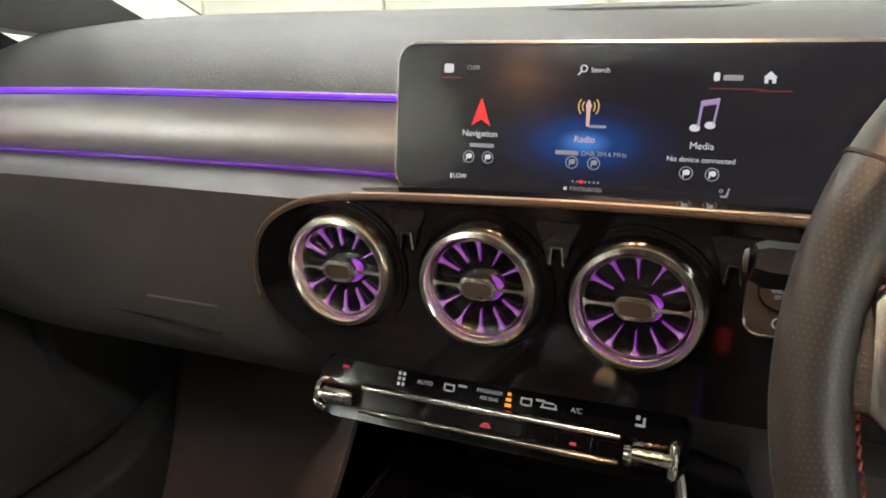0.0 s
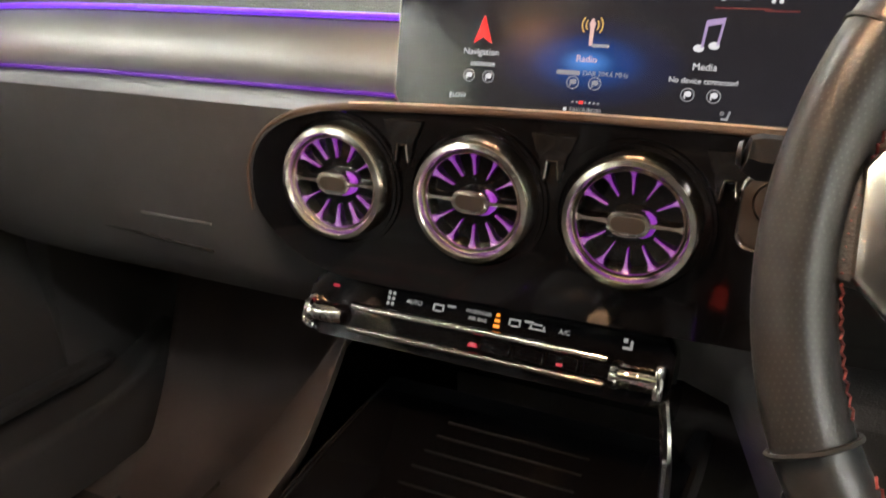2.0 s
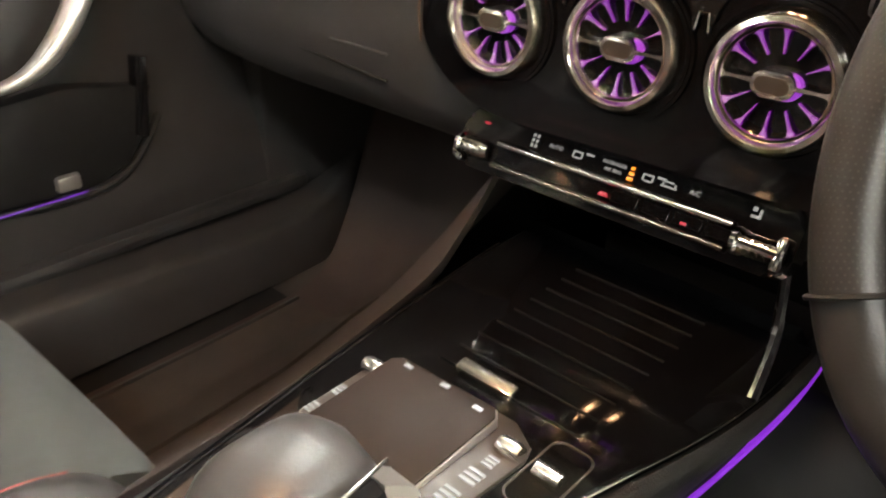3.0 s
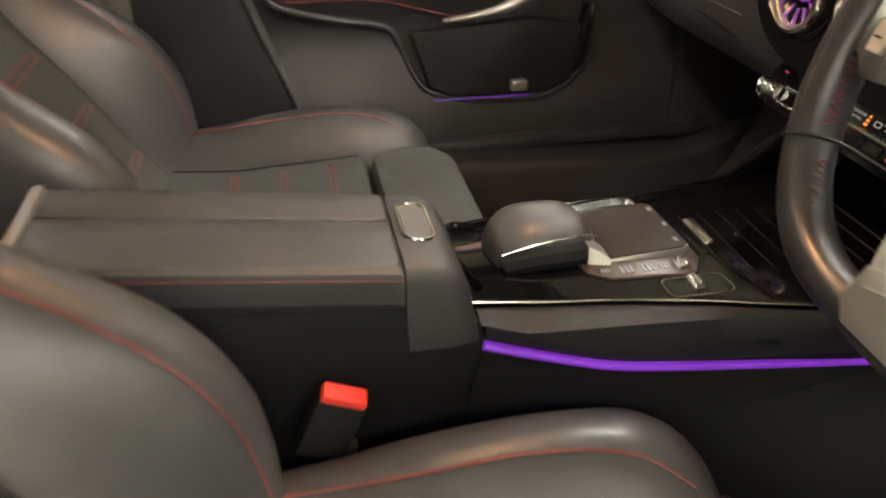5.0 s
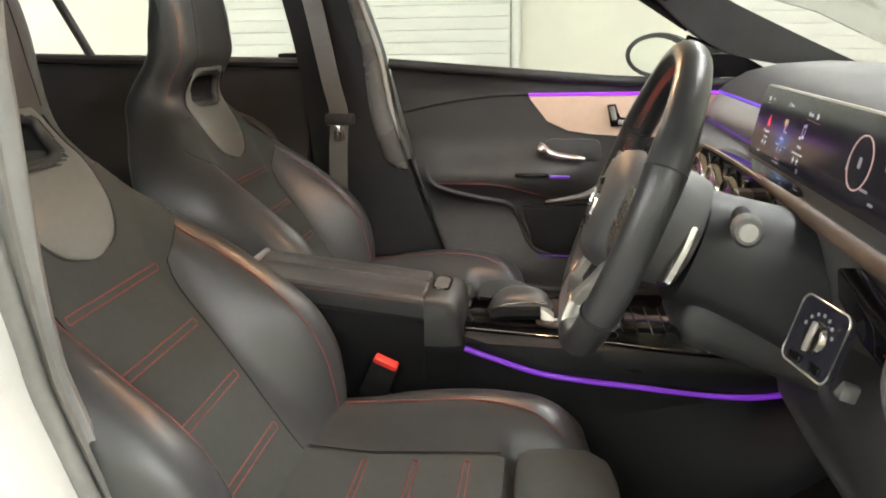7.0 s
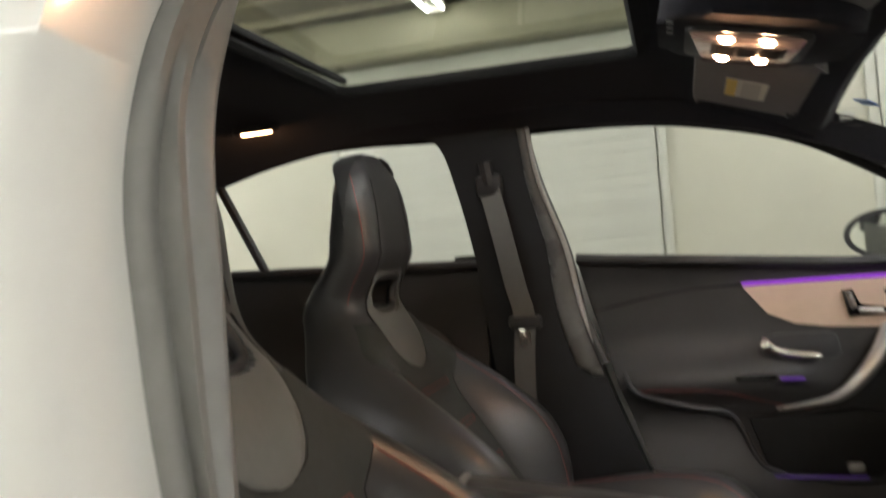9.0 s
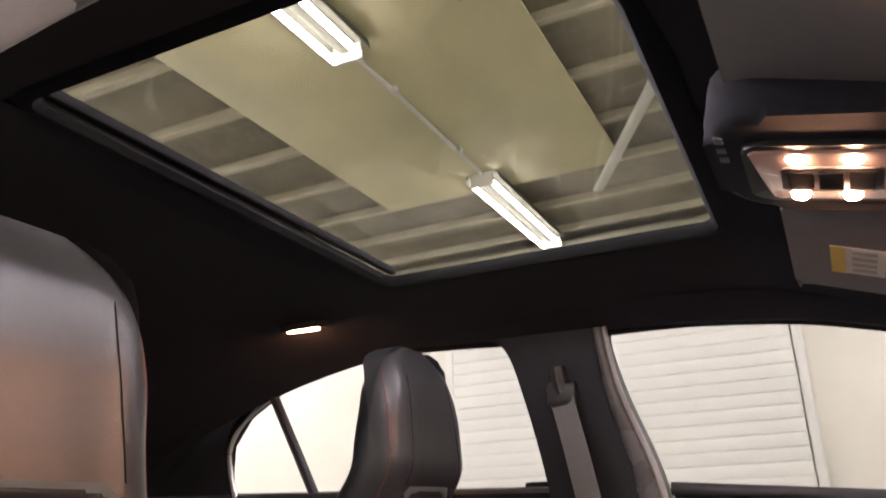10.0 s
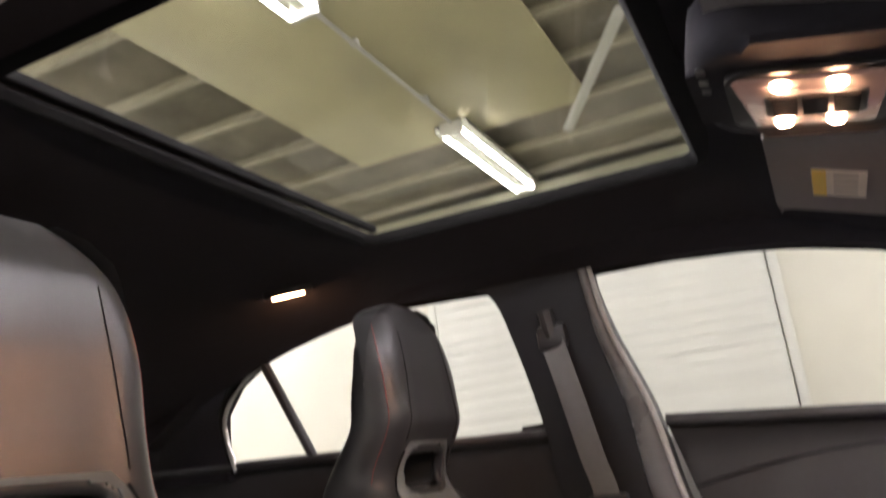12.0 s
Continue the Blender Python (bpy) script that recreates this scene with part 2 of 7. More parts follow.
def tube(pts, r, n=8, flat=1.0, up=(0, 0, 1), closed=False):
    """A round or oval bar along a line."""
    pts = [Vector(p) for p in pts]
    rings = []
    for i, p in enumerate(pts):
        d = pts[(i + 1) % len(pts)] - pts[i - 1] if closed else pts[min(i + 1, len(pts) - 1)] - pts[max(i - 1, 0)]
        d.normalize()
        side = d.cross(Vector(up))
        if side.length < 1e-4:
            side = d.cross(Vector((1, 0, 0)))
        side.normalize()
        top = side.cross(d)
        rr = r[i] if isinstance(r, (list, tuple)) else r
        rings.append([p + rr * (math.cos(a) * side + flat * math.sin(a) * top) for a in (2 * math.pi * k / n for k in range(n))])
    if closed:
        rings.append(rings[0])
        bm = loft(rings, cap=False)
        bmesh.ops.remove_doubles(bm, verts=bm.verts, dist=1e-6)
        return bm
    return loft(rings)


def prism(poly, plane, lo, hi, bevel=0.0, seg=2):
    """A flat outline in the plane xy, xz or yz, made solid from lo to hi along the third axis."""
    put = {"xy": lambda a, b, c: (a, b, c), "xz": lambda a, b, c: (a, c, b), "yz": lambda a, b, c: (c, a, b)}[plane]
    bm = bmesh.new()
    v0 = [bm.verts.new(put(a, b, lo)) for a, b in poly]
    v1 = [bm.verts.new(put(a, b, hi)) for a, b in poly]
    n = len(poly)
    bm.faces.new(v0)
    bm.faces.new(v1)
    for i in range(n):
        bm.faces.new((v0[i], v0[(i + 1) % n], v1[(i + 1) % n], v1[i]))
    if bevel:
        edges = [e for e in bm.edges if len([f for f in e.link_faces if len(f.verts) > 4 or n == 4]) >= 1]
        bmesh.ops.bevel(bm, geom=edges, offset=bevel, segments=seg, profile=0.5, affect="EDGES")
    return bm


def rounded(x0, x1, y0, y1, r, n=5):
    """The outline of a rectangle with round corners."""
    out = []
    for cx, cy, a0 in ((x1 - r, y1 - r, 0), (x0 + r, y1 - r, 90), (x0 + r, y0 + r, 180), (x1 - r, y0 + r, 270)):
        out += [(cx + r * math.cos(radians(a0 + 90 * k / n)), cy + r * math.sin(radians(a0 + 90 * k / n))) for k in range(n + 1)]
    return out


def lathe(profile, n=40, m=None):
    """Points of (radius, height) turned round the local z axis."""
    rings = [[(r * math.cos(2 * math.pi * k / n), r * math.sin(2 * math.pi * k / n), h) for k in range(n)] for r, h in profile]
    bm = loft(rings, cap=True)
    return moved(bm, m) if m else bm


def ring(profile, n=40, m=None):
    """A closed profile of (radius, height) turned round the local z axis: a hollow ring."""
    bm = bmesh.new()
    rows = [[bm.verts.new((r * math.cos(2 * math.pi * k / n), r * math.sin(2 * math.pi * k / n), h)) for r, h in profile] for k in range(n)]
    c = len(profile)
    for k in range(n):
        for i in range(c):
            j = (i + 1) % c
            bm.faces.new((rows[k][i], rows[k][j], rows[(k + 1) % n][j], rows[(k + 1) % n][i]))
    return moved(bm, m) if m else bm


def sheet(f, nu, nv, thick, hole=None):
    """A solid skin over f(u, v) with u, v from 0 to 1, thick as a vector; hole(u, v) leaves cells out."""
    bm = bmesh.new()
    t = Vector(thick)
    a = [[bm.verts.new(Vector(f(i / nu, j / nv))) for j in range(nv + 1)] for i in range(nu + 1)]
    b = [[bm.verts.new(a[i][j].co + t) for j in range(nv + 1)] for i in range(nu + 1)]
    keep = [[not (hole and hole((i + 0.5) / nu, (j + 0.5) / nv)) for j in range(nv)] for i in range(nu)]

    def kept(i, j):
        return 0 <= i < nu and 0 <= j < nv and keep[i][j]

    for i in range(nu):
        for j in range(nv):
            if not keep[i][j]:
                continue
            bm.faces.new((a[i][j], a[i + 1][j], a[i + 1][j + 1], a[i][j + 1]))
            bm.faces.new((b[i][j], b[i][j + 1], b[i + 1][j + 1], b[i + 1][j]))
            for di, dj, p, q in ((-1, 0, (i, j), (i, j + 1)), (1, 0, (i + 1, j), (i + 1, j + 1)), (0, -1, (i, j), (i + 1, j)), (0, 1, (i, j + 1), (i + 1, j + 1))):
                if not kept(i + di, j + dj):
                    bm.faces.new((a[p[0]][p[1]], a[q[0]][q[1]], b[q[0]][q[1]], b[p[0]][p[1]]))
    lone = [v for v in bm.verts if not v.link_faces]
    bmesh.ops.delete(bm, geom=lone, context="VERTS")
    return bm


def table(rows):
    """A function that runs smoothly through rows of (t, value)."""
    ts, vs = [r[0] for r in rows], [r[1] for r in rows]

    def f(t):
        if t <= ts[0]:
            return vs[0]
        for k in range(len(ts) - 1):
            if t <= ts[k + 1]:
                s = (t - ts[k]) / (ts[k + 1] - ts[k])
                a, b = vs[max(k - 1, 0)], vs[min(k + 2, len(vs) - 1)]
                p, q = vs[k], vs[k + 1]
                return 0.5 * (2 * p + (q - a) * s + (2 * a - 5 * p + 4 * q - b) * s * s + (3 * p - a - 3 * q + b) * s**3)
        return vs[-1]

    return f


def step(a, b, x):
    t = min(max((x - a) / (b - a), 0), 1)
    return t * t * (3 - 2 * t)


def words(text, size, at, mat, parent, name="lettering", turn=None, align="CENTER", deep=0.0003):
    """Lettering in the built-in font, as a mesh."""
    cu = bpy.data.curves.new("text", "FONT")
    cu.body, cu.size, cu.extrude = text, size, deep
    cu.align_x, cu.align_y = align, "CENTER"
    ob = new("text", cu)
    me = bpy.data.meshes.new_from_object(ob.evaluated_get(bpy.context.evaluated_depsgraph_get()))
    bpy.data.objects.remove(ob)
    bpy.data.curves.remove(cu)
    bm = bmesh.new()
    bm.from_mesh(me)
    bpy.data.meshes.remove(me)
    moved(bm, Matrix.Translation(at) @ (turn or Matrix.Rotation(radians(90), 4, "X")))
    return part(name, bm, mat, parent)


# ---- the garage round the car ----
CEIL = 2.96
tagged(part("floor", box(-4.8, 4.8, -6.2, 5.2, -0.1, 0.0), CONCRETE), "grey smooth concrete garage floor under the car", "floor", kind="structure")
tagged(part("ceiling", box(-4.8, 4.8, -6.2, 5.2, CEIL - 0.062, CEIL + 0.1), CEIL_BOARD), "stained brown board ceiling between pale joists", "ceiling", kind="structure")
WALL_BOARD = material("olive painted wall board", (0.36, 0.345, 0.25), 0.8, vary=0.12, scale=2)
tagged(part("wall_west", box(-4.8, -4.6, -6.2, 5.2, 0, CEIL), WALL), "cream painted garage wall beside the roller shutters", "wall", kind="structure")
tagged(part("wall_east", box(4.6, 4.8, -6.2, 5.2, 0, CEIL), WALL), "cream painted garage wall", "wall", kind="structure")
tagged(part("wall_south", box(-4.6, 4.6, -6.2, -6.0, 0, CEIL), WALL), "cream painted garage wall", "wall", kind="structure")
wall_north = tagged(part("wall_north", box(-4.6, 4.6, 3.1, 3.3, 0, CEIL), WALL), "cream panelled garage wall in front of the car", "wall", kind="structure")
for k in range(9):
    x = -4.1 + k * 1.02
    part("panel", box(x - 0.5, x + 0.5, 3.07, 3.105, 0.0, CEIL - 0.01, 0.006), WALL, wall_north)

tagged(part("wall_board", box(-4.6, -4.58, -6.0, 3.1, 2.5, CEIL - 0.065), WALL_BOARD), "olive boarding along the top of the garage wall", "wall", kind="structure")


def roller_shutter(y0, y1, top):
    s = thing("roller_shutter", "cream ribbed roller shutter, closed, in the garage wall", "shutter", (-4.56, (y0 + y1) / 2, 0), "roller shutters")
    for y in (y0 - 0.04, y1 + 0.04):
        part("guide_rail", box(-4.6, -4.562, y - 0.03, y + 0.03, 0, top, 0.004), SHUTTER, s)
    part("roll_box", box(-4.6, -4.36, y0 - 0.05, y1 + 0.05, top, top + 0.3, 0.01), WALL_BOARD, s)
    n = int(top / 0.085)
    base = None
    for k in range(n):
        z = 0.02 + k * 0.085
        if base is None:
            base = part("slat", prism([(-4.575, z), (-4.553, z + 0.001), (-4.549, z + 0.042), (-4.553, z + 0.083), (-4.575, z + 0.084)], "xz", y0, y1), SHUTTER, s, sharp=25)
        else:
            o = new("slat", base.data)
            o.parent, o.matrix_parent_inverse = s, base.matrix_parent_inverse
            o.location = (0, 0, z - 0.02)


roller_shutter(-2.55, -0.2, 2.5)
roller_shutter(1.2, 2.95, 2.5)

# joists run along the car, the pale sheet hangs under them
joist = thing("ceiling_joists", "pale painted timber joists under the garage ceiling", "joist", (0, -0.5, CEIL - 0.12), kind="structure")
base = None
for k in range(19):
    x = -4.3 + k * 0.485
    if base is None:
        base = part("joist", box(x - 0.022, x + 0.022, -6.0, 3.1, CEIL - 0.11, CEIL + 0.01, 0.003), JOIST, joist)
    else:
        o = new("joist", base.data)
        o.parent, o.matrix_parent_inverse, o.location = joist, base.matrix_parent_inverse, (x + 4.3, 0, 0)
tagged(part("ceiling_sheet", box(-3.3, 1.4, -2.36, -0.86, CEIL - 0.128, CEIL - 0.112, 0.002), SHEET), "large cream sheet fixed under the ceiling joists", "ceiling panel", kind="structure")
tagged(part("conduit", joined(tube([(-1.66, -1.605, CEIL - 0.14), (-3.04, -1.615, CEIL - 0.14)], 0.011), box(-2.0, -1.97, -1.62, -1.58, CEIL - 0.155, CEIL - 0.125, 0.003), box(-2.7, -2.67, -1.62, -1.58, CEIL - 0.155, CEIL - 0.125, 0.003)), PIPE), "thin pale cable conduit on the ceiling sheet", "conduit")
tagged(part("brace", tube([(-2.50, -0.495, CEIL - 0.115), (-3.62, -1.09, CEIL - 0.135)], 0.034, 8, flat=0.4), PIPE), "pale flat brace across the ceiling joists", "brace")


def tube_lamp(x0, y, tube_mat):
    """A bare twin-tube batten, along x from x0 to x0 + 1.24."""
    z = CEIL - 0.13
    s = thing("fluorescent_lamp", "grey twin tube fluorescent batten, switched on, under the ceiling", "ceiling lamp", (x0 + 0.62, y, z), "fluorescent lamps")
    part("housing", prism([(y - 0.042, z), (y - 0.034, z - 0.035), (y - 0.022, z - 0.044), (y + 0.022, z - 0.044), (y + 0.034, z - 0.035), (y + 0.042, z)], "yz", x0, x0 + 1.24), LAMP_BODY, s)
    for sy in (-1, 1):
        part("reflector", prism([(y + sy * 0.042, z - 0.002), (y + sy * 0.095, z - 0.010), (y + sy * 0.105, z - 0.045), (y + sy * 0.108, z - 0.044), (y + sy * 0.098, z - 0.004), (y + sy * 0.042, z + 0.001)], "yz", x0, x0 + 1.24), LAMP_BODY, s)
    for e in (x0, x0 + 1.24):
        part("end_cap", box(e - 0.012, e + 0.012, y - 0.07, y + 0.07, z - 0.085, z, 0.006), PIPE, s)
    for dy in (-0.06, 0.06):
        part("tube", tube([(x0 + 0.02, y + dy, z - 0.066), (x0 + 1.22, y + dy, z - 0.068)], 0.015, 12), tube_mat, s, "glowing white tube")
    return s


lamp = tube_lamp(-3.05 - 1.24, -1.62, DIM_TUBE)
copy_thing(lamp, Matrix.Translation((-1.60 + 0.62, -1.6, CEIL - 0.13)))
# unseen lamps from here on, added to fill garage and cabin with light
lamp = tube_lamp(0.93, -1.598, FILL_TUBE)
for x, y in ( (2.9, -1.598), (-4.19, 1.5), (-1.68, 1.5), (0.83, 1.5), (3.2, 1.5), (-4.19, -4.4), (-1.68, -4.4), (0.83, -4.4), (3.2, -4.4),
             (3.2, -0.4), (1.9, -3.0), (3.2, -3.0), (1.9, 2.4), (3.2, 2.4), (-1.68, -5.4), (0.83, -5.4), (-4.19, -5.4)):
    copy_thing(lamp, Matrix.Translation((x + 0.62, y, CEIL - 0.13)))


# ---- the car's shell ----
def roof_z(x, y):
    a = abs(x) / 0.66
    return 1.36 - 0.085 * a**2.6 - 0.55 * max(0, y + 0.28) ** 2 - 0.30 * max(0, -0.70 - y) ** 2


SUN = (-0.395, 0.330, -0.735, -0.167)      # the clear opening of the sunroof
shell = thing("car_shell", "white car body with black roof lining and pillars, driver door open", "car body", (0, -0.4, 0.3), kind="structure")


def liner(u, v):
    x, y = -0.655 + 1.31 * u, -1.75 + 1.90 * v
    return x, y, roof_z(x, y)


def sun_hole(u, v):
    x, y = -0.655 + 1.31 * u, -1.75 + 1.90 * v
    return SUN[0] - 0.012 < x < SUN[1] + 0.012 and SUN[2] - 0.012 < y < SUN[3] + 0.012 and (max(0, x - SUN[1] + 0.12) ** 2 + max(0, y - SUN[3] + 0.12) ** 2) < 0.13 ** 2


part("roof_lining", sheet(liner, 110, 160, (0, 0, 0.012), sun_hole), HEADLINER, shell, "black cloth roof lining")


def sun_outline(grow):
    """The opening, grown by a margin; the driver's front corner is the roundest."""
    out = []
    x0, x1, y0, y1 = SUN[0] - grow, SUN[1] + grow, SUN[2] - grow, SUN[3] + grow
    for cx, cy, sx, sy, a0, r in ((x1, y1, -1, -1, 0, 0.14), (x0, y1, 1, -1, 90, 0.025), (x0, y0, 1, 1, 180, 0.025), (x1, y0, -1, 1, 270, 0.025)):
        r += grow
        out += [(cx + sx * r + r * math.cos(radians(a0 + 90 * k / 8)), cy + sy * r + r * math.sin(radians(a0 + 90 * k / 8))) for k in range(9)]
    return out



def sun_rings():
    rings = []
    for grow, up in ((0.016, -0.003), (0.004, -0.006), (-0.003, 0.002), (-0.003, 0.012), (0.03, 0.012), (0.03, 0.006)):
        pts = sun_outline(grow)
        rings.append([(x, y, roof_z(x, y) + up) for x, y in pts])
    rings.append(rings[0])
    bm = loft(rings, cap=False)
    bmesh.ops.remove_doubles(bm, verts=bm.verts, dist=1e-5)
    return bm


part("sunroof_surround", sun_rings(), RUBBER, shell, "black rounded sunroof surround")
part("sunroof_seal", tube([(SUN[0] - 0.005, y, roof_z(SUN[0], y) - 0.002) for y in (SUN[2] + 0.05, -0.5, -0.3, SUN[3] - 0.05)], 0.004), RUBBER, shell)
part("sunroof_rear_shade", box(SUN[0] - 0.01, SUN[1] + 0.01, SUN[2] + 0.0, SUN[2] + 0.014, roof_z(0, -0.7) - 0.004, roof_z(0, -0.7) + 0.01, 0.004), RUBBER, shell)
glass = part("sunroof_glass", sheet(lambda u, v: (SUN[0] - 0.14 + (SUN[1] - SUN[0] + 0.28) * u, SUN[2] - 0.14 + (SUN[3] - SUN[2] + 0.28) * v, roof_z(SUN[0] * 0.8, -0.4) + 0.034 - 0.02 * (2 * u - 1) ** 2), 8, 8, (0, 0, 0.004)), ROOF_GLASS, shell, "tinted glass sunroof pane")
glass.visible_shadow = False


def outer(u, v):
    x, y = -0.66 + 1.32 * u, -1.78 + 1.93 * v
    return x, y, roof_z(x, y) + 0.055 + 0.012 * (1 - (2 * u - 1) ** 2)


part("roof_skin", sheet(outer, 60, 80, (0, 0, 0.003), lambda u, v: SUN[0] - 0.13 < -0.66 + 1.32 * u < SUN[1] + 0.13 and SUN[2] - 0.13 < -1.78 + 1.93 * v < SUN[3] + 0.13), WHITE_PAINT, shell)


def side_pillars(sx):
    """Roof rail, A, B and C pillars of one side; sx is -1 for the passenger side."""
    def band(lo, hi, name, mat, thick, label=""):
        rings = [[Vector(a), Vector(b), Vector(b) + Vector((sx * thick, 0, 0)), Vector(a) + Vector((sx * thick, 0, 0))] for a, b in zip(lo, hi)]
        for r in rings:
            for p in r:
                p.x = p.x * sx * -1 if sx > 0 else p.x
        if sx > 0:
            rings = [[Vector((abs(p.x), p.y, p.z)) for p in r] for r in rings]
        bm = loft(rings)
        bmesh.ops.bevel(bm, geom=[e for e in bm.edges if e.is_manifold and e.calc_face_angle(0) > 0.9], offset=0.006, segments=2, affect="EDGES")
        return part(name, bm, mat, shell, label)

    # roof rail: from the header over both doors to the tail
    rail_lo = spline([(-0.655, 0.30, 1.10), (-0.65, 0.14, 1.175), (-0.642, -0.05, 1.228), (-0.636, -0.25, 1.252), (-0.636, -0.42, 1.262), (-0.634, -0.65, 1.268), (-0.63, -0.85, 1.275), (-0.625, -1.05, 1.262), (-0.62, -1.2, 1.228), (-0.615, -1.34, 1.165), (-0.61, -1.5, 1.06)], 6)
    rail_hi = spline([(-0.60, 0.36, 1.14), (-0.60, 0.17, 1.222), (-0.595, -0.05, 1.272), (-0.59, -0.25, 1.292), (-0.59, -0.42, 1.297), (-0.59, -0.65, 1.297), (-0.59, -0.85, 1.297), (-0.585, -1.05, 1.288), (-0.58, -1.2, 1.27), (-0.575, -1.4, 1.225), (-0.57, -1.6, 1.12)], 6)
    band([(p.x, p.y, p.z) for p in rail_lo], [(p.x, p.y, p.z) for p in rail_hi], "roof_rail", HEADLINER, 0.05, "black cloth roof rail")
    # A pillar down to the dash
    a_lo = spline([(-0.655, 0.27, 1.118), (-0.675, 0.36, 1.04), (-0.69, 0.46, 0.985), (-0.70, 0.60, 0.955)], 6)
    a_hi = spline([(-0.60, 0.30, 1.172), (-0.62, 0.42, 1.105), (-0.645, 0.60, 1.02), (-0.67, 0.80, 0.93)], 6)
    band([tuple(p) for p in a_lo], [tuple(p) for p in a_hi], "a_pillar", HARD, 0.05, "dark windscreen pillar trim")
    # B pillar: upper dark part and wide foot
    b_front = spline([(-0.632, -0.385, 1.278), (-0.636, -0.412, 1.252), (-0.655, -0.395, 1.15), (-0.68, -0.35, 1.0), (-0.69, -0.325, 0.85), (-0.69, -0.285, 0.70), (-0.69, -0.22, 0.52), (-0.69, -0.15, 0.34)], 6)
    b_rear = spline([(-0.632, -0.672, 1.278), (-0.636, -0.612, 1.245), (-0.655, -0.585, 1.15), (-0.68, -0.56, 1.0), (-0.69, -0.545, 0.85), (-0.69, -0.53, 0.70), (-0.69, -0.52, 0.52), (-0.69, -0.5, 0.34)], 6)
    if sx > 0:
        for p in (*b_front, *b_rear):
            p.y -= 0.16
    band([tuple(p) for p in b_front], [tuple(p) for p in b_rear], "b_pillar", PILLAR_LOW, 0.05, "dark centre pillar trim")


side_pillars(-1)
side_pillars(1)
for sx in (-1, 1):
    if sx > 0:
        # z, then x and y of the outer edge, of the seal's inner edge and of the trim's inner edge
        stations = [(1.275, 0.560, -0.385, 0.520, -0.392, 0.480, -0.41), (1.215, 0.618, -0.385, 0.570, -0.392, 0.528, -0.41), (1.15, 0.655, -0.398, 0.615, -0.398, 0.578, -0.40), (1.10, 0.672, -0.405, 0.640, -0.398, 0.607, -0.394), (1.05, 0.679, -0.410, 0.648, -0.396, 0.620, -0.390),
                    (1.0, 0.679, -0.410, 0.649, -0.395, 0.621, -0.389), (0.9, 0.669, -0.410, 0.645, -0.395, 0.621, -0.390), (0.80, 0.655, -0.405, 0.636, -0.392, 0.618, -0.388), (0.73, 0.65, -0.395, 0.630, -0.382, 0.612, -0.378), (0.5, 0.64, -0.33, 0.62, -0.32, 0.60, -0.315), (0.36, 0.64, -0.28, 0.62, -0.27, 0.60, -0.265)]
        edge_w = spline([(w - 0.007, v + 0.005, z) for z, w, v, *_ in stations], 5)
        edge_l = spline([(a[3] - 0.005, a[4] + 0.003, a[0]) for a in stations], 5)
        edge_c = spline([(a[5] - 0.004, a[6] + 0.002, a[0]) for a in stations], 5)
        cut = 5
        seal_rings, trim_rings, top_rings = [], [], []
        for k, (w, l, c) in enumerate(zip(edge_w, edge_l, edge_c)):
            seal_rings.append([(w.x + 0.002, w.y - 0.02, w.z), (w.x, w.y, w.z), (w.x - 0.004, w.y + 0.006, w.z), (w.x - 0.011, w.y + 0.007, w.z), (w.x - 0.014, w.y + 0.0045, w.z), (w.x - 0.017, w.y + 0.0045, w.z), (l.x + 0.012, l.y + 0.007, w.z), (l.x + 0.004, l.y + 0.006, w.z), (l.x, l.y - 0.002, w.z), (l.x, l.y - 0.03, w.z)])
            ring_ = [(l.x - 0.0015, l.y - 0.03, w.z), (l.x - 0.0015, l.y, w.z), (l.x - 0.004, l.y + 0.003, w.z), (c.x + 0.012, c.y + 0.004, w.z), (c.x + 0.004, c.y + 0.002, w.z), (c.x, c.y - 0.004, w.z), (c.x - 0.004, c.y - 0.04, w.z)]
            if k >= cut:
                trim_rings.append(ring_)
            if k <= cut:
                top_rings.append([(x + 0.0, y - 0.002, z + (0.003 if k == cut else 0)) for x, y, z in ring_])
        part("door_seal", loft(seal_rings), SEAL, shell, "grey rubber door seal", 50)
        part("pillar_cover", loft(trim_rings), PILLAR, shell, "grey rounded pillar cover", 50)
        part("pillar_top", loft(top_rings), HARD, shell, "dark upper pillar corner", 50)
        continue
    front = spline([(-0.632, -0.410, 1.262), (-0.650, -0.397, 1.15), (-0.676, -0.353, 1.0), (-0.686, -0.327, 0.85), (-0.686, -0.290, 0.72)], 8)
    rings, n = [], len(front) - 1
    for k, p in enumerate(front):
        q = k / n
        w, d = (0.010 + 0.016 * step(0.1, 0.8, q)) * (1 - 0.5 * step(0.94, 1.0, q)), (0.010 + 0.007 * q) * (1 - 0.7 * step(0.94, 1.0, q))
        rings.append([(p.x + d * math.sin(t), p.y - w - 0.004 + w * math.cos(t), p.z) for t in [2 * math.pi * j / 18 for j in range(18)]])
    part("pillar_cover", loft(rings), TRIM_GREY, shell, "grey satin pillar cover", 60)
    part("frame_edge", tube([p + Vector((0.006, 0.0, 0)) for p in front[:28]], [0.0045 + 0.0015 * step(0, 20, k) - 0.004 * step(23, 27, k) for k in range(28)], 8), TRIM_LIGHT, shell, "bright grey window frame edge")
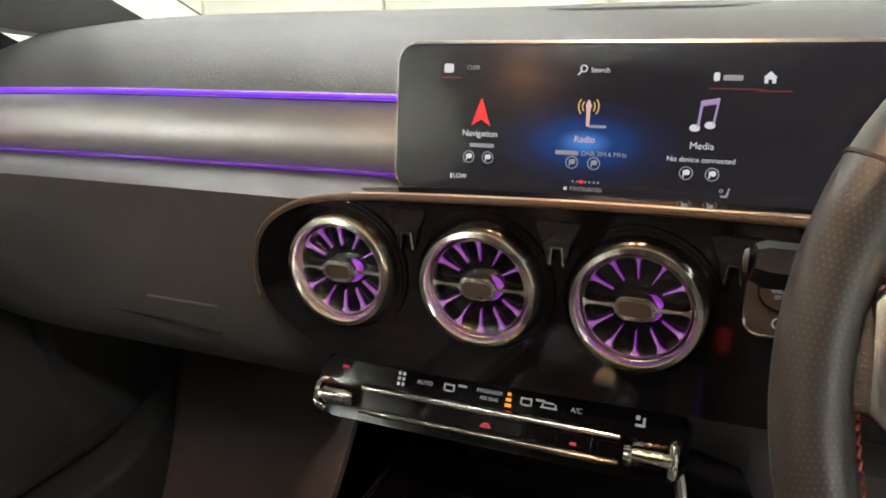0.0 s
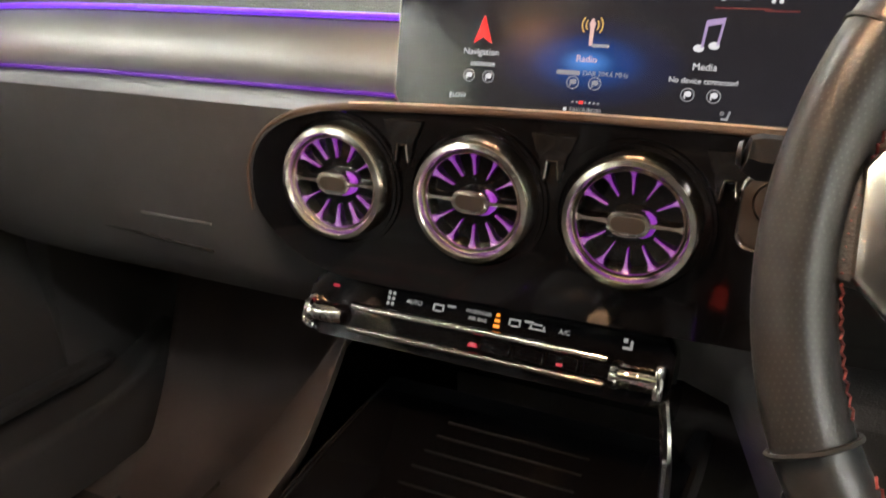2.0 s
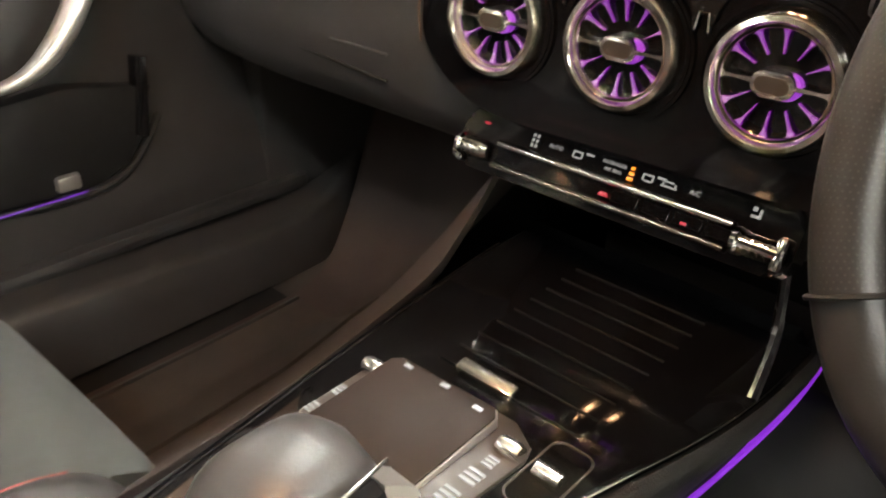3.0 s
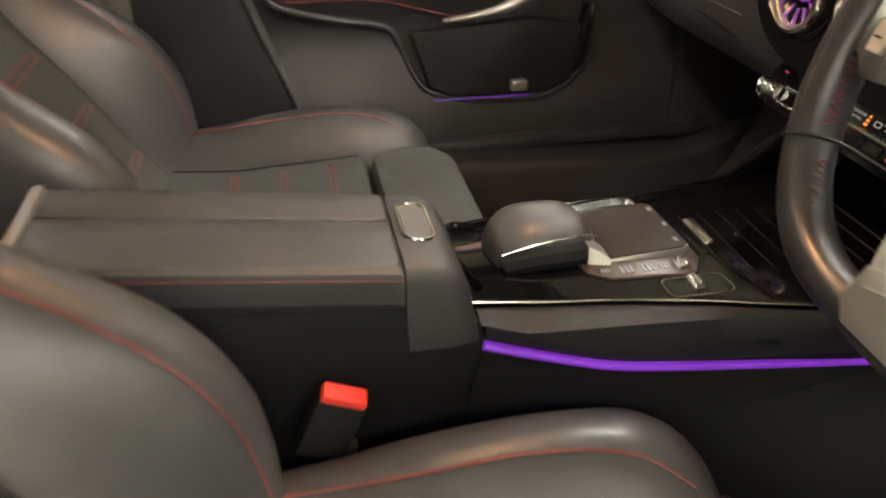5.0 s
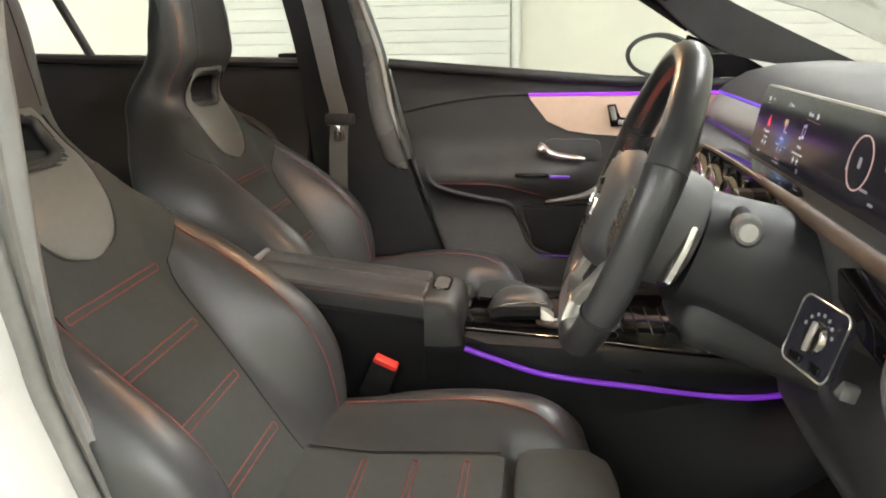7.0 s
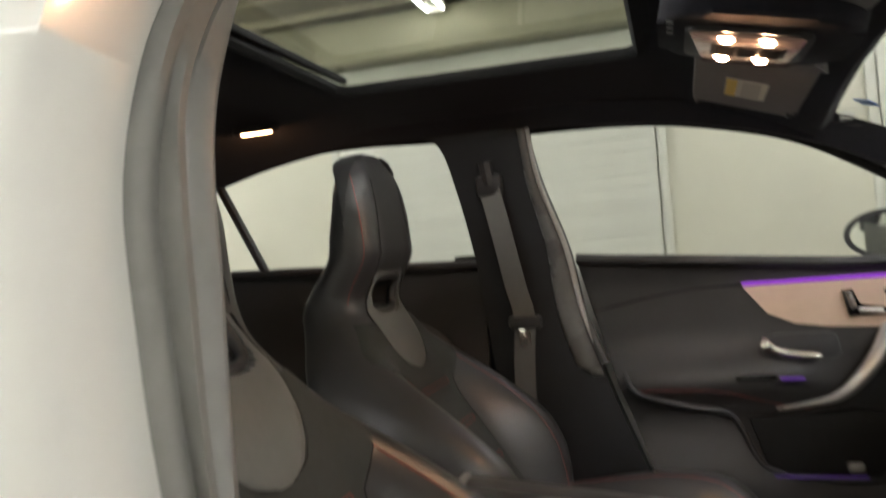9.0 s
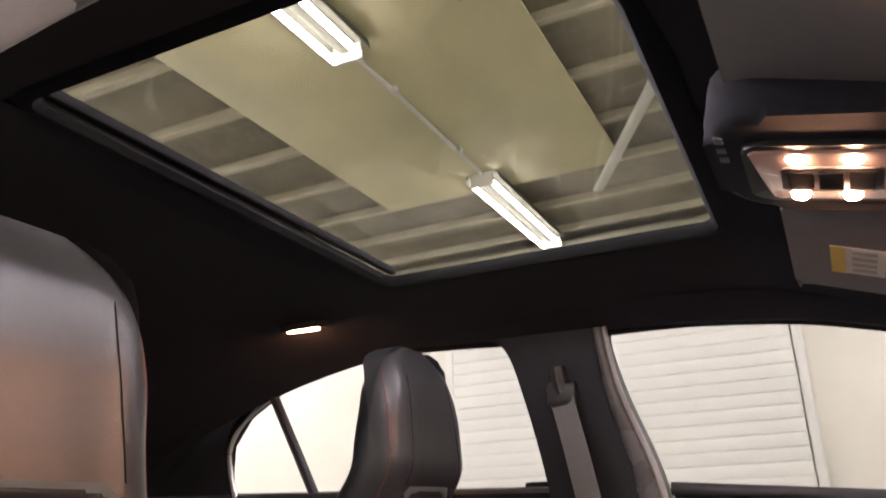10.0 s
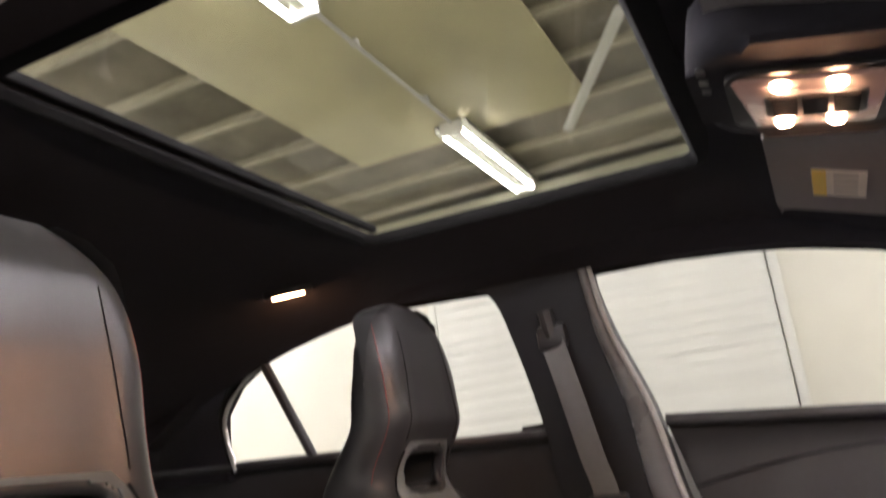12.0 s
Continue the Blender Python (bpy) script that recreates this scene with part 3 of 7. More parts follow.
# front header, dark, above the windscreen
part("header", loft([[(x, 0.10, roof_z(x, 0.10) + 0.003), (x, 0.155, roof_z(x, 0.155) - 0.004), (x, 0.175, roof_z(x, 0.175) + 0.02), (x, 0.11, roof_z(x, 0.10) + 0.04)] for x in [-0.6 + 0.1 * k for k in range(13)]]), HEADLINER, shell)
screen = part("windscreen", loft([[(x * 0.92, 0.17, roof_z(x * 0.9, 0.17) + 0.014), (x * 1.0, 0.62, 1.10 - 0.04 * abs(x)), (x * 1.04, 1.0, 0.93 - 0.05 * abs(x)), (x * 1.04, 1.004, 0.935 - 0.05 * abs(x)), (x * 1.0, 0.624, 1.105 - 0.04 * abs(x)), (x * 0.92, 0.174, roof_z(x * 0.9, 0.17) + 0.019)] for x in [-0.66 + 0.11 * k for k in range(13)]]), GLASS, shell, "clear windscreen")
screen.visible_shadow = False
part("tailgate", sheet(lambda u, v: (-0.66 + 1.32 * u, -1.70 - 0.35 * v, 1.24 - 0.9 * v), 6, 8, (0, -0.03, 0)), HEADLINER, shell)
part("bulkhead", box(-0.70, 0.70, 0.93, 0.97, 0.2, 0.95), PLASTIC, shell)
part("cabin_floor", sheet(lambda u, v: (-0.70 + 1.40 * u, -1.7 + 2.65 * v, 0.30 + 0.1 * step(0.78, 1, v) + 0.06 * math.exp(-((u - 0.5) * 9) ** 2)), 24, 12, (0, 0, -0.02)), CARPET, shell, "dark brown carpet")
for sx in (-1, 1):
    part("sill", box(min(sx * 0.70, sx * 0.80), max(sx * 0.70, sx * 0.80), -1.7, 0.95, 0.18, 0.40, 0.02), WHITE_PAINT if sx > 0 else PLASTIC, shell)
    part("seal_strip", tube([(sx * 0.71, -1.2, 0.405), (sx * 0.71, 0.6, 0.405)], 0.012), RUBBER, shell)

# door sill trim of the passenger footwell, with a rounded inner edge
sill_edge = spline([(-0.600, -0.20, 0.412), (-0.600, 0.08, 0.405), (-0.600, 0.28, 0.394), (-0.600, 0.42, 0.388), (-0.606, 0.52, 0.392), (-0.628, 0.60, 0.410), (-0.655, 0.66, 0.430)], 6)
part("sill_trim", loft([[(-0.72, p.y, p.z + 0.006), (p.x - 0.02, p.y, p.z + 0.006), (p.x - 0.006, p.y, p.z + 0.003), (p.x, p.y, p.z - 0.006), (p.x + 0.002, p.y, p.z - 0.02), (p.x + 0.022, p.y, 0.315), (-0.72, p.y, 0.315)] for p in sill_edge]), DOOR_SOFT, shell, "dark plastic door sill trim", 70)

# the white door jamb of the open driver's door, with its seal
jamb_in = spline([(0.562, -0.389, 1.278), (0.620, -0.389, 1.215), (0.657, -0.402, 1.15), (0.674, -0.409, 1.10), (0.681, -0.414, 1.05), (0.681, -0.414, 1.0), (0.671, -0.414, 0.9), (0.657, -0.409, 0.80), (0.652, -0.399, 0.73), (0.642, -0.334, 0.5), (0.642, -0.284, 0.36)], 8)
jamb_in = [p + Vector((-0.007, 0.005, 0)) for p in jamb_in]
jamb_mid = [(p.x + 0.085, p.y + 0.014, p.z) for p in jamb_in]
jamb_out = [(p.x + 0.115, p.y - 0.02, p.z) for p in jamb_in]
jamb_back = [(p.x + 0.12, p.y - 0.2, p.z) for p in jamb_in]
jamb_shut = [(p.x, p.y - 0.2, p.z) for p in jamb_in]
part("door_jamb", loft([list(r) for r in zip(*[[tuple(p) for p in jamb_in], jamb_mid, jamb_out, jamb_back, jamb_shut])]), WHITE_PAINT, shell, "white painted door jamb", sharp=60)
rail_out = spline([(0.60, -0.46, 1.285), (0.635, -0.39, 1.285), (0.664, -0.3, 1.308), (0.664, -0.1, 1.292), (0.662, 0.1, 1.24), (0.672, 0.3, 1.15), (0.70, 0.55, 1.02)], 8)
part("roof_frame", tube([(p.x + 0.045, p.y, p.z + 0.02) for p in rail_out], 0.05, 10), WHITE_PAINT, shell, "white roof frame over the open door")
part("roof_frame_seal", tube([(p.x, p.y, p.z - 0.012) for p in rail_out], 0.016, 10), SEAL, shell)
part("rear_door_skin", prism([(-1.35, 0.4), (-0.5, 0.4), (-0.5, 0.98), (-1.45, 1.02)], "yz", 0.76, 0.80, 0.01), WHITE_PAINT, shell)
part("rear_door_frame", tube([(0.66, -0.5, 1.3), (0.65, -0.9, 1.31), (0.64, -1.2, 1.25), (0.66, -1.45, 1.08)], 0.03), WHITE_PAINT, shell)

# tyre label on the jamb: two fields of bars and print
label = thing("jamb_label", "black and white printed tyre label on the white door jamb", "label", (0.72, -0.405, 0.82))
lab_m = Matrix.Translation((0.721, -0.3912, 0.809)) @ Matrix.Rotation(radians(189), 4, "Z") @ Matrix.Rotation(radians(90), 4, "X") @ Matrix.Rotation(radians(4), 4, "Z")
paper = part("paper", moved(box(-0.040, 0.020, -0.054, 0.054, 0, 0.0006), lab_m), LABEL_GREY, label)
rnd = random.Random(4)
for k in range(3):
    for j in range(9):
        x0 = -0.0375 + 0.0062 * j
        h = 0.016 + 0.012 * rnd.random()
        part("print_bar", moved(box(x0, x0 + 0.0030 + 0.0022 * rnd.random(), -0.048 + 0.034 * k, -0.048 + 0.034 * k + h, 0.0006, 0.0009), lab_m), PRINT, paper)
    part("print_bar", moved(box(-0.037, 0.017, -0.0195 + 0.034 * k, -0.0185 + 0.034 * k, 0.0006, 0.0009), lab_m), PRINT, paper)

# ---- side windows and doors of the passenger side ----
def pane(name, pts, x_at, label):
    bm = bmesh.new()
    a = [bm.verts.new((x_at(z), y, z)) for y, z in pts]
    b = [bm.verts.new((x_at(z) - 0.004, y, z)) for y, z in pts]
    bm.faces.new(a)
    bm.faces.new(b)
    for i in range(len(pts)):
        bm.faces.new((a[i], a[i - 1], b[i - 1], b[i]))
    o = part(name, bm, GLASS, None)
    o.visible_shadow = False
    return tagged(o, label, "window", kind="structure")


def lean(z):
    return -0.735 + 0.25 * max(0, z - 0.95)


front_pts = [(-0.36, 0.93), (-0.44, 1.275), (-0.2, 1.262), (-0.02, 1.232), (0.15, 1.18), (0.36, 1.05), (0.46, 0.93)]
rear_pts = [(-0.55, 0.98), (-0.6, 1.275), (-0.85, 1.285), (-1.05, 1.27), (-1.2, 1.245), (-1.30, 1.187), (-1.35, 1.125), (-1.352, 1.07), (-1.33, 0.99)]
pane("window_1", front_pts, lean, "clear front passenger side window, closed")
pane("window_2", rear_pts, lean, "clear rear passenger side window, closed")
for k, (y0, z0, y1, z1) in enumerate(((-1.105, 1.0, -1.195, 1.25),)):
    tagged(part("window_bar", tube([(lean(z0) + 0.012, y0, z0), (lean(z1) + 0.012, y1, z1)], 0.011, 8), PLASTIC), "black bar between rear window and quarter light", "window bar", kind="structure")
tagged(part("window_frame", joined(
    tube(spline([(-0.66, -0.438, 1.262), (-0.664, -0.2, 1.255), (-0.668, -0.02, 1.226), (-0.68, 0.15, 1.172), (-0.70, 0.36, 1.045)], 6), 0.010),
    tube(spline([(-0.655, -0.60, 1.265), (-0.655, -0.85, 1.276), (-0.664, -1.05, 1.262), (-0.675, -1.2, 1.236), (-0.690, -1.295, 1.18), (-0.70, -1.342, 1.12), (-0.705, -1.342, 1.065), (-0.71, -1.32, 0.985)], 6), 0.010)), RUBBER),
    "black rubber frame round the side windows", "window frame", kind="structure")


for sx in (-1, 1):
    quarter = [(-1.33, 0.97), (-1.345, 1.06), (-1.347, 1.12), (-1.30, 1.183), (-1.20, 1.241), (-1.05, 1.266), (-1.02, 1.34), (-1.85, 1.34), (-1.95, 0.97)]
    tagged(part("rear_pillar", prism(quarter, "yz", min(sx * 0.73, sx * 0.70), max(sx * 0.73, sx * 0.70), 0.004), HEADLINER), "black cloth rear pillar lining behind the quarter light", "pillar", kind="structure")
tagged(part("quarter_light_edge", tube(spline([(-0.694, -1.19, 1.232), (-0.696, -1.288, 1.176), (-0.698, -1.332, 1.118), (-0.70, -1.333, 1.066), (-0.70, -1.31, 0.99)], 6), 0.006, 8), SILVER), "grey edge round the quarter light", "window frame", kind="structure")


# ---- passenger door, closed ----
door = thing("passenger_door", "black passenger door panel with tan trim and violet light line, closed", "car door", (-0.72, 0.0, 0.42))


def belt_z(y):
    return 0.975 - 0.085 * (y + 0.35) if y < 0.3 else 0.92


def door_x(y, z):
    """The inner face of the door: a shoulder at the window, a scooped middle, an armrest bulge and a pocket."""
    s = -0.715 + 0.02 * step(0.9, 0.98, z) - 0.012 * step(0.97, 1.0, z)
    s += 0.045 * math.exp(-((z - 0.70) / 0.05) ** 2) * step(-0.36, -0.2, y) * (1 - step(0.02, 0.2, y))
    s += 0.035 * (1 - step(0.45, 0.62, z))
    return s


def door_skin(u, v):
    y0 = -0.335 + 0.17 * (1 - v) ** 1.2
    y = y0 + (0.62 - y0) * u
    z = 0.40 + (belt_z(y) - 0.40) * v
    return door_x(y, z), y, z


part("panel", sheet(door_skin, 50, 44, (-0.03, 0, 0)), DOOR_SOFT, door, "black soft door panel")
part("outer_skin", prism([(-0.40, 0.35), (0.75, 0.35), (0.75, 0.90), (-0.40, 0.95)], "yz", -0.80, -0.77, 0.01), WHITE_PAINT, door, "white outer skin")
part("window_ledge", tube([(door_x(y, belt_z(y)) + 0.004, y, belt_z(y)) for y in (-0.335, -0.2, 0.0, 0.2, 0.4, 0.6)], 0.012, 10), PLASTIC, door)


def on_door(y, z, out=0.0):
    return Vector((door_x(y, z) + out, y, z))


def door_patch(pts, out, thick, mat, name, label="", n=10, parent=None):
    """A fan of rows between an upper and a lower line on the door."""
    up, lo = pts
    rings = []
    for (ya, za), (yb, zb) in zip(up, lo):
        rings.append([on_door(ya + (yb - ya) * k / n, za + (zb - za) * k / n, out) for k in range(n + 1)])
    bm = bmesh.new()
    a = [[bm.verts.new(p) for p in r] for r in rings]
    b = [[bm.verts.new(p - Vector((thick, 0, 0))) for p in r] for r in rings]
    for i in range(len(a) - 1):
        for k in range(n):
            bm.faces.new((a[i][k], a[i + 1][k], a[i + 1][k + 1], a[i][k + 1]))
    for i in range(len(a) - 1):
        for k in (0, n):
            bm.faces.new((a[i][k], a[i + 1][k], b[i + 1][k], b[i][k]))
    for i in (0, len(a) - 1):
        for k in range(n):
            bm.faces.new((a[i][k], a[i][k + 1], b[i][k + 1], b[i][k]))
    return part(name, bm, mat, parent or door, label)


top = [(y, 0.892 + 0.006 * y) for y in (0.0, 0.04, 0.09, 0.15, 0.22, 0.3, 0.37, 0.44, 0.5)]
low = [(0.004, 0.885), (0.045, 0.833), (0.095, 0.810), (0.155, 0.801), (0.222, 0.797), (0.3, 0.795), (0.37, 0.797), (0.44, 0.802), (0.5, 0.81)]
TAN = material("tan brushed trim", (0.62, 0.46, 0.36), 0.42, 0.55, vary=0.08, scale=4, fine=0.2, fine_scale=300)
door_patch((top, low), 0.006, 0.012, TAN, "trim_panel", "tan brushed metal trim")
part("light_line", tube([on_door(y, z + 0.004, 0.008) for y, z in top], 0.0042, 8), VIOLET_DOOR, door, "glowing violet light line")
# seat switch and window switch on the trim
seat_switch = part("seat_switch", prism([(0.185, 0.872), (0.205, 0.874), (0.215, 0.84), (0.262, 0.836), (0.264, 0.822), (0.195, 0.82)], "yz", -0.708, -0.694, 0.003), GLOSS, door, "black seat adjustment switch")
for pts in ([(0.196, 0.868), (0.203, 0.838)], [(0.212, 0.832), (0.255, 0.829)]):
    part("switch_rocker", tube([(-0.692, y, z) for y, z in pts], 0.006, 8), SILVER, seat_switch)
part("memory_switch", box(-0.708, -0.696, 0.262, 0.326, 0.858, 0.872, 0.004), GLOSS, door)
# latch lever in its dark bowl
part("lever_bowl", prism([(0.03, 0.737), (0.022, 0.752), (0.045, 0.786), (0.06, 0.791), (0.16, 0.790), (0.172, 0.782), (0.178, 0.748), (0.165, 0.737)], "yz", -0.712, -0.704, 0.003), PLASTIC, door)
lever = part("latch_lever", tube(spline([(-0.690, 0.020, 0.770), (-0.688, 0.034, 0.767), (-0.686, 0.055, 0.757), (-0.684, 0.09, 0.750), (-0.682, 0.137, 0.745)], 4), [0.008, 0.014, 0.018, 0.0185, 0.018, 0.016, 0.0135, 0.012, 0.011, 0.010, 0.0095, 0.009, 0.009, 0.0085, 0.0085, 0.008, 0.0055], 10, flat=1.0), CHROME, door, "satin chrome latch lever")
part("pull_handle", tube(spline([(-0.675, 0.262, 0.80), (-0.655, 0.235, 0.755), (-0.645, 0.20, 0.71), (-0.645, 0.155, 0.672), (-0.655, 0.10, 0.655), (-0.675, 0.045, 0.642)], 6), [0.017] * 12 + [0.0165, 0.016, 0.0155, 0.015, 0.014, 0.013, 0.012, 0.011, 0.010, 0.009, 0.008, 0.0075, 0.007, 0.0065, 0.006, 0.0055, 0.005, 0.0045, 0.003], 12, flat=0.8), SILVER, door, "satin silver pull handle")
part("armrest_slot", box(-0.69, -0.664, -0.03, 0.05, 0.702, 0.712, 0.003), GLOSS, door)
part("slot_light", box(-0.672, -0.6615, 0.055, 0.10, 0.702, 0.707, 0.001), VIOLET_DIM, door)
part("armrest_stitch", tube([on_door(y, 0.685 - 0.05 * step(-0.1, 0.12, y), 0.003) for y in [-0.24 + 0.05 * k for k in range(8)]], 0.0006, 6), RED_THREAD, door)
# lower edge line, pocket with light and its speaker pod
edge = spline([(-0.25, 0.72, 0), (-0.232, 0.685, 0), (-0.19, 0.665, 0), (-0.12, 0.645, 0), (-0.05, 0.63, 0), (-0.02, 0.59, 0), (0.0, 0.545, 0), (0.03, 0.515, 0), (0.12, 0.50, 0), (0.22, 0.497, 0), (0.28, 0.52, 0), (0.33, 0.57, 0)], 5)
part("edge_moulding", tube([on_door(p.x, p.y, 0.004) for p in edge], 0.006, 8), PLASTIC, door)
# solid black plate stands in for the shade inside the open pocket
part("pocket_shade_plate", prism([(-0.01, 0.625), (0.02, 0.53), (0.06, 0.512), (0.22, 0.508), (0.27, 0.53), (0.31, 0.62), (0.2, 0.64)], "yz", -0.70, -0.672, 0.004), RUBBER, door, "dark plate standing in for the shade in the door pocket")
part("pocket_light", tube([(-0.667, y, 0.507) for y in (0.03, 0.08, 0.14, 0.2)], 0.0013, 6), VIOLET_DIM, door)
part("speaker_pod", tube([(-0.678, 0.30, 0.66), (-0.672, 0.285, 0.56)], 0.014, 10, flat=0.5), GLOSS, door)
part("pocket_catch", box(-0.68, -0.662, 0.165, 0.195, 0.515, 0.535, 0.004), SILVER, door)
crease = [(y, z, 0) for y, z in ((-0.31, 0.855), (-0.2, 0.878), (-0.1, 0.892), (0.0, 0.896))]
part("crease", tube([on_door(p.x, p.y, 0.001) for p in spline(crease, 5)], 0.003, 6), SEAM, door)
part("edge_trim", tube([(-0.69, -0.332, 0.865), (-0.688, -0.31, 0.80), (-0.688, -0.29, 0.745)], 0.010, 8), HARD, door, "grey edge trim")
part("map_tray", box(-0.70, -0.66, -0.1, 0.55, 0.405, 0.43, 0.01), PLASTIC, door)

rear_door = thing("rear_passenger_door", "black rear passenger door panel with window, closed", "car door", (-0.72, -0.95, 0.42))


def rear_skin(u, v):
    y = -1.62 + 1.07 * u
    z = 0.40 + (1.005 - 0.03 * u - 0.40) * v
    return -0.715 + 0.03 * math.exp(-((z - 0.72) / 0.06) ** 2), y, z


part("panel", sheet(rear_skin, 24, 24, (-0.03, 0, 0)), DOOR_SOFT, rear_door)
# black plug added to stop outside light between rear door and pillar
part("gap_plug", box(-0.765, -0.722, -0.62, -0.47, 0.30, 1.0, 0.004), RUBBER, rear_door)
part("window_ledge", tube([(-0.708, -1.6, 1.007), (-0.708, -0.55, 0.977)], 0.012), PLASTIC, rear_door)
part("pull_bowl", tube(spline([(-0.695, -0.85, 0.86), (-0.685, -0.72, 0.85), (-0.685, -0.64, 0.80), (-0.69, -0.62, 0.73)], 5), 0.012, 8), HARD, rear_door)
part("latch_lever", tube([(-0.69, -0.8, 0.825), (-0.688, -0.72, 0.82)], 0.008), CHROME, rear_door)

# outside mirror beyond the passenger window
mirror = thing("door_mirror", "black and white outside mirror on the passenger door", "door mirror", (-0.86, 0.36, 0.96))
part("shell", lathe([(0.0, 0.06), (0.04, 0.055), (0.075, 0.03), (0.085, 0.0), (0.083, -0.008)], 24, Matrix.Translation((-0.91, 0.328, 0.976)) @ Matrix.Rotation(radians(42), 4, "Z") @ Matrix.Rotation(radians(-90), 4, "X") @ Matrix.Diagonal((1.3, 0.68, 1, 1))), PLASTIC, mirror)
part("mirror_glass", lathe([(0.0, 0.0), (0.070, 0.0), (0.070, -0.004), (0.0, -0.004)], 24, Matrix.Translation((-0.904, 0.3215, 0.976)) @ Matrix.Rotation(radians(42), 4, "Z") @ Matrix.Rotation(radians(-90), 4, "X") @ Matrix.Diagonal((1.25, 0.64, 1, 1))), MIRROR, mirror)
part("foot", tube([(-0.87, 0.36, 0.96), (-0.80, 0.42, 0.94), (-0.75, 0.43, 0.93)], 0.02), PLASTIC, mirror)
part("sail_panel", prism([(0.34, 0.935), (0.58, 0.93), (0.48, 0.985), (0.36, 1.03)], "yz", -0.72, -0.70, 0.004), GLOSS, door, "gloss black triangle")

# ---- passenger seat belt ----
belt = thing("seat_belt", "grey woven seat belt with chrome tongue hanging on the centre pillar", "seat belt", (-0.64, -0.47, 0.9))
strap = [(-0.640, -0.505, 1.14), (-0.632, -0.485, 1.05), (-0.628, -0.462, 0.93), (-0.626, -0.447, 0.86), (-0.63, -0.455, 0.76), (-0.64, -0.46, 0.62), (-0.66, -0.46, 0.42)]
rings = []
for p in spline(strap, 6):
    w = Vector((0.006, 0.024, 0.002))
    rings.append([p - w, p + w, p + w + Vector((0.0016, 0, 0)), p - w + Vector((0.0016, 0, 0))])
part("strap", loft(rings), BELT, belt, "grey woven strap")
part("upper_guide", joined(box(-0.66, -0.632, -0.535, -0.475, 1.125, 1.175, 0.012), tube([(-0.64, -0.51, 1.2), (-0.645, -0.505, 1.15)], 0.016)), PLASTIC, belt)
tongue_body = part("tongue_body", box(-0.636, -0.612, -0.480, -0.410, 0.835, 0.862, 0.006), PLASTIC, belt)
part("tongue", joined(box(-0.628, -0.624, -0.462, -0.43, 0.795, 0.836, 0.001), box(-0.6235, -0.622, -0.457, -0.452, 0.80, 0.83), box(-0.6235, -0.622, -0.44, -0.435, 0.80, 0.83)), BRIGHT, tongue_body, "chrome belt tongue")

buckle = thing("belt_buckle", "red seat belt buckle button beside the driver seat", "belt buckle", (0.135, -0.2, 0.54))
bm_ = moved(box(-0.010, 0.010, -0.021, 0.021, -0.06, 0.0, 0.004), Matrix.Translation((0.128, -0.198, 0.563)) @ Matrix.Rotation(radians(-24), 4, "X"))
part("case", bm_, RUBBER, buckle)
part("button", moved(box(-0.0085, 0.0085, -0.019, 0.019, -0.005, 0.005, 0.003), Matrix.Translation((0.130, -0.197, 0.566)) @ Matrix.Rotation(radians(-24), 4, "X") @ Matrix.Rotation(radians(18), 4, "Y")), RED_PLASTIC, buckle, "red press button")
part("anchor_cover", moved(box(-0.016, 0.016, -0.024, 0.024, -0.008, 0.008, 0.005), Matrix.Translation((0.138, -0.298, 0.450)) @ Matrix.Rotation(radians(-25), 4, "X")), SEAL, buckle, "pale grey anchor cover")
part("stalk", tube([(0.126, -0.2, 0.51), (0.12, -0.22, 0.40), (0.12, -0.24, 0.31)], 0.012), PLASTIC, buckle)


# ---- the two front seats ----
def skin_pair(fa, fb, nu, nv, hole=None):
    """A solid between the skins fa(u, v) and fb(u, v)."""
    bm = bmesh.new()
    a = [[bm.verts.new(fa(i / nu, j / nv)) for j in range(nv + 1)] for i in range(nu + 1)]
    b = [[bm.verts.new(fb(i / nu, j / nv)) for j in range(nv + 1)] for i in range(nu + 1)]

    def kept(i, j):
        return 0 <= i < nu and 0 <= j < nv and not (hole and hole((i + 0.5) / nu, (j + 0.5) / nv))

    for i in range(nu):
        for j in range(nv):
            if not kept(i, j):
                continue
            bm.faces.new((a[i][j], a[i + 1][j], a[i + 1][j + 1], a[i][j + 1]))
            bm.faces.new((b[i][j], b[i][j + 1], b[i + 1][j + 1], b[i + 1][j]))
            for di, dj, p, q in ((-1, 0, (i, j), (i, j + 1)), (1, 0, (i + 1, j), (i + 1, j + 1)), (0, -1, (i, j), (i + 1, j)), (0, 1, (i, j + 1), (i + 1, j + 1))):
                if not kept(i + di, j + dj):
                    bm.faces.new((a[p[0]][p[1]], a[q[0]][q[1]], b[q[0]][q[1]], b[p[0]][p[1]]))
    bmesh.ops.delete(bm, geom=[v for v in bm.verts if not v.link_faces], context="VERTS")
    return bm


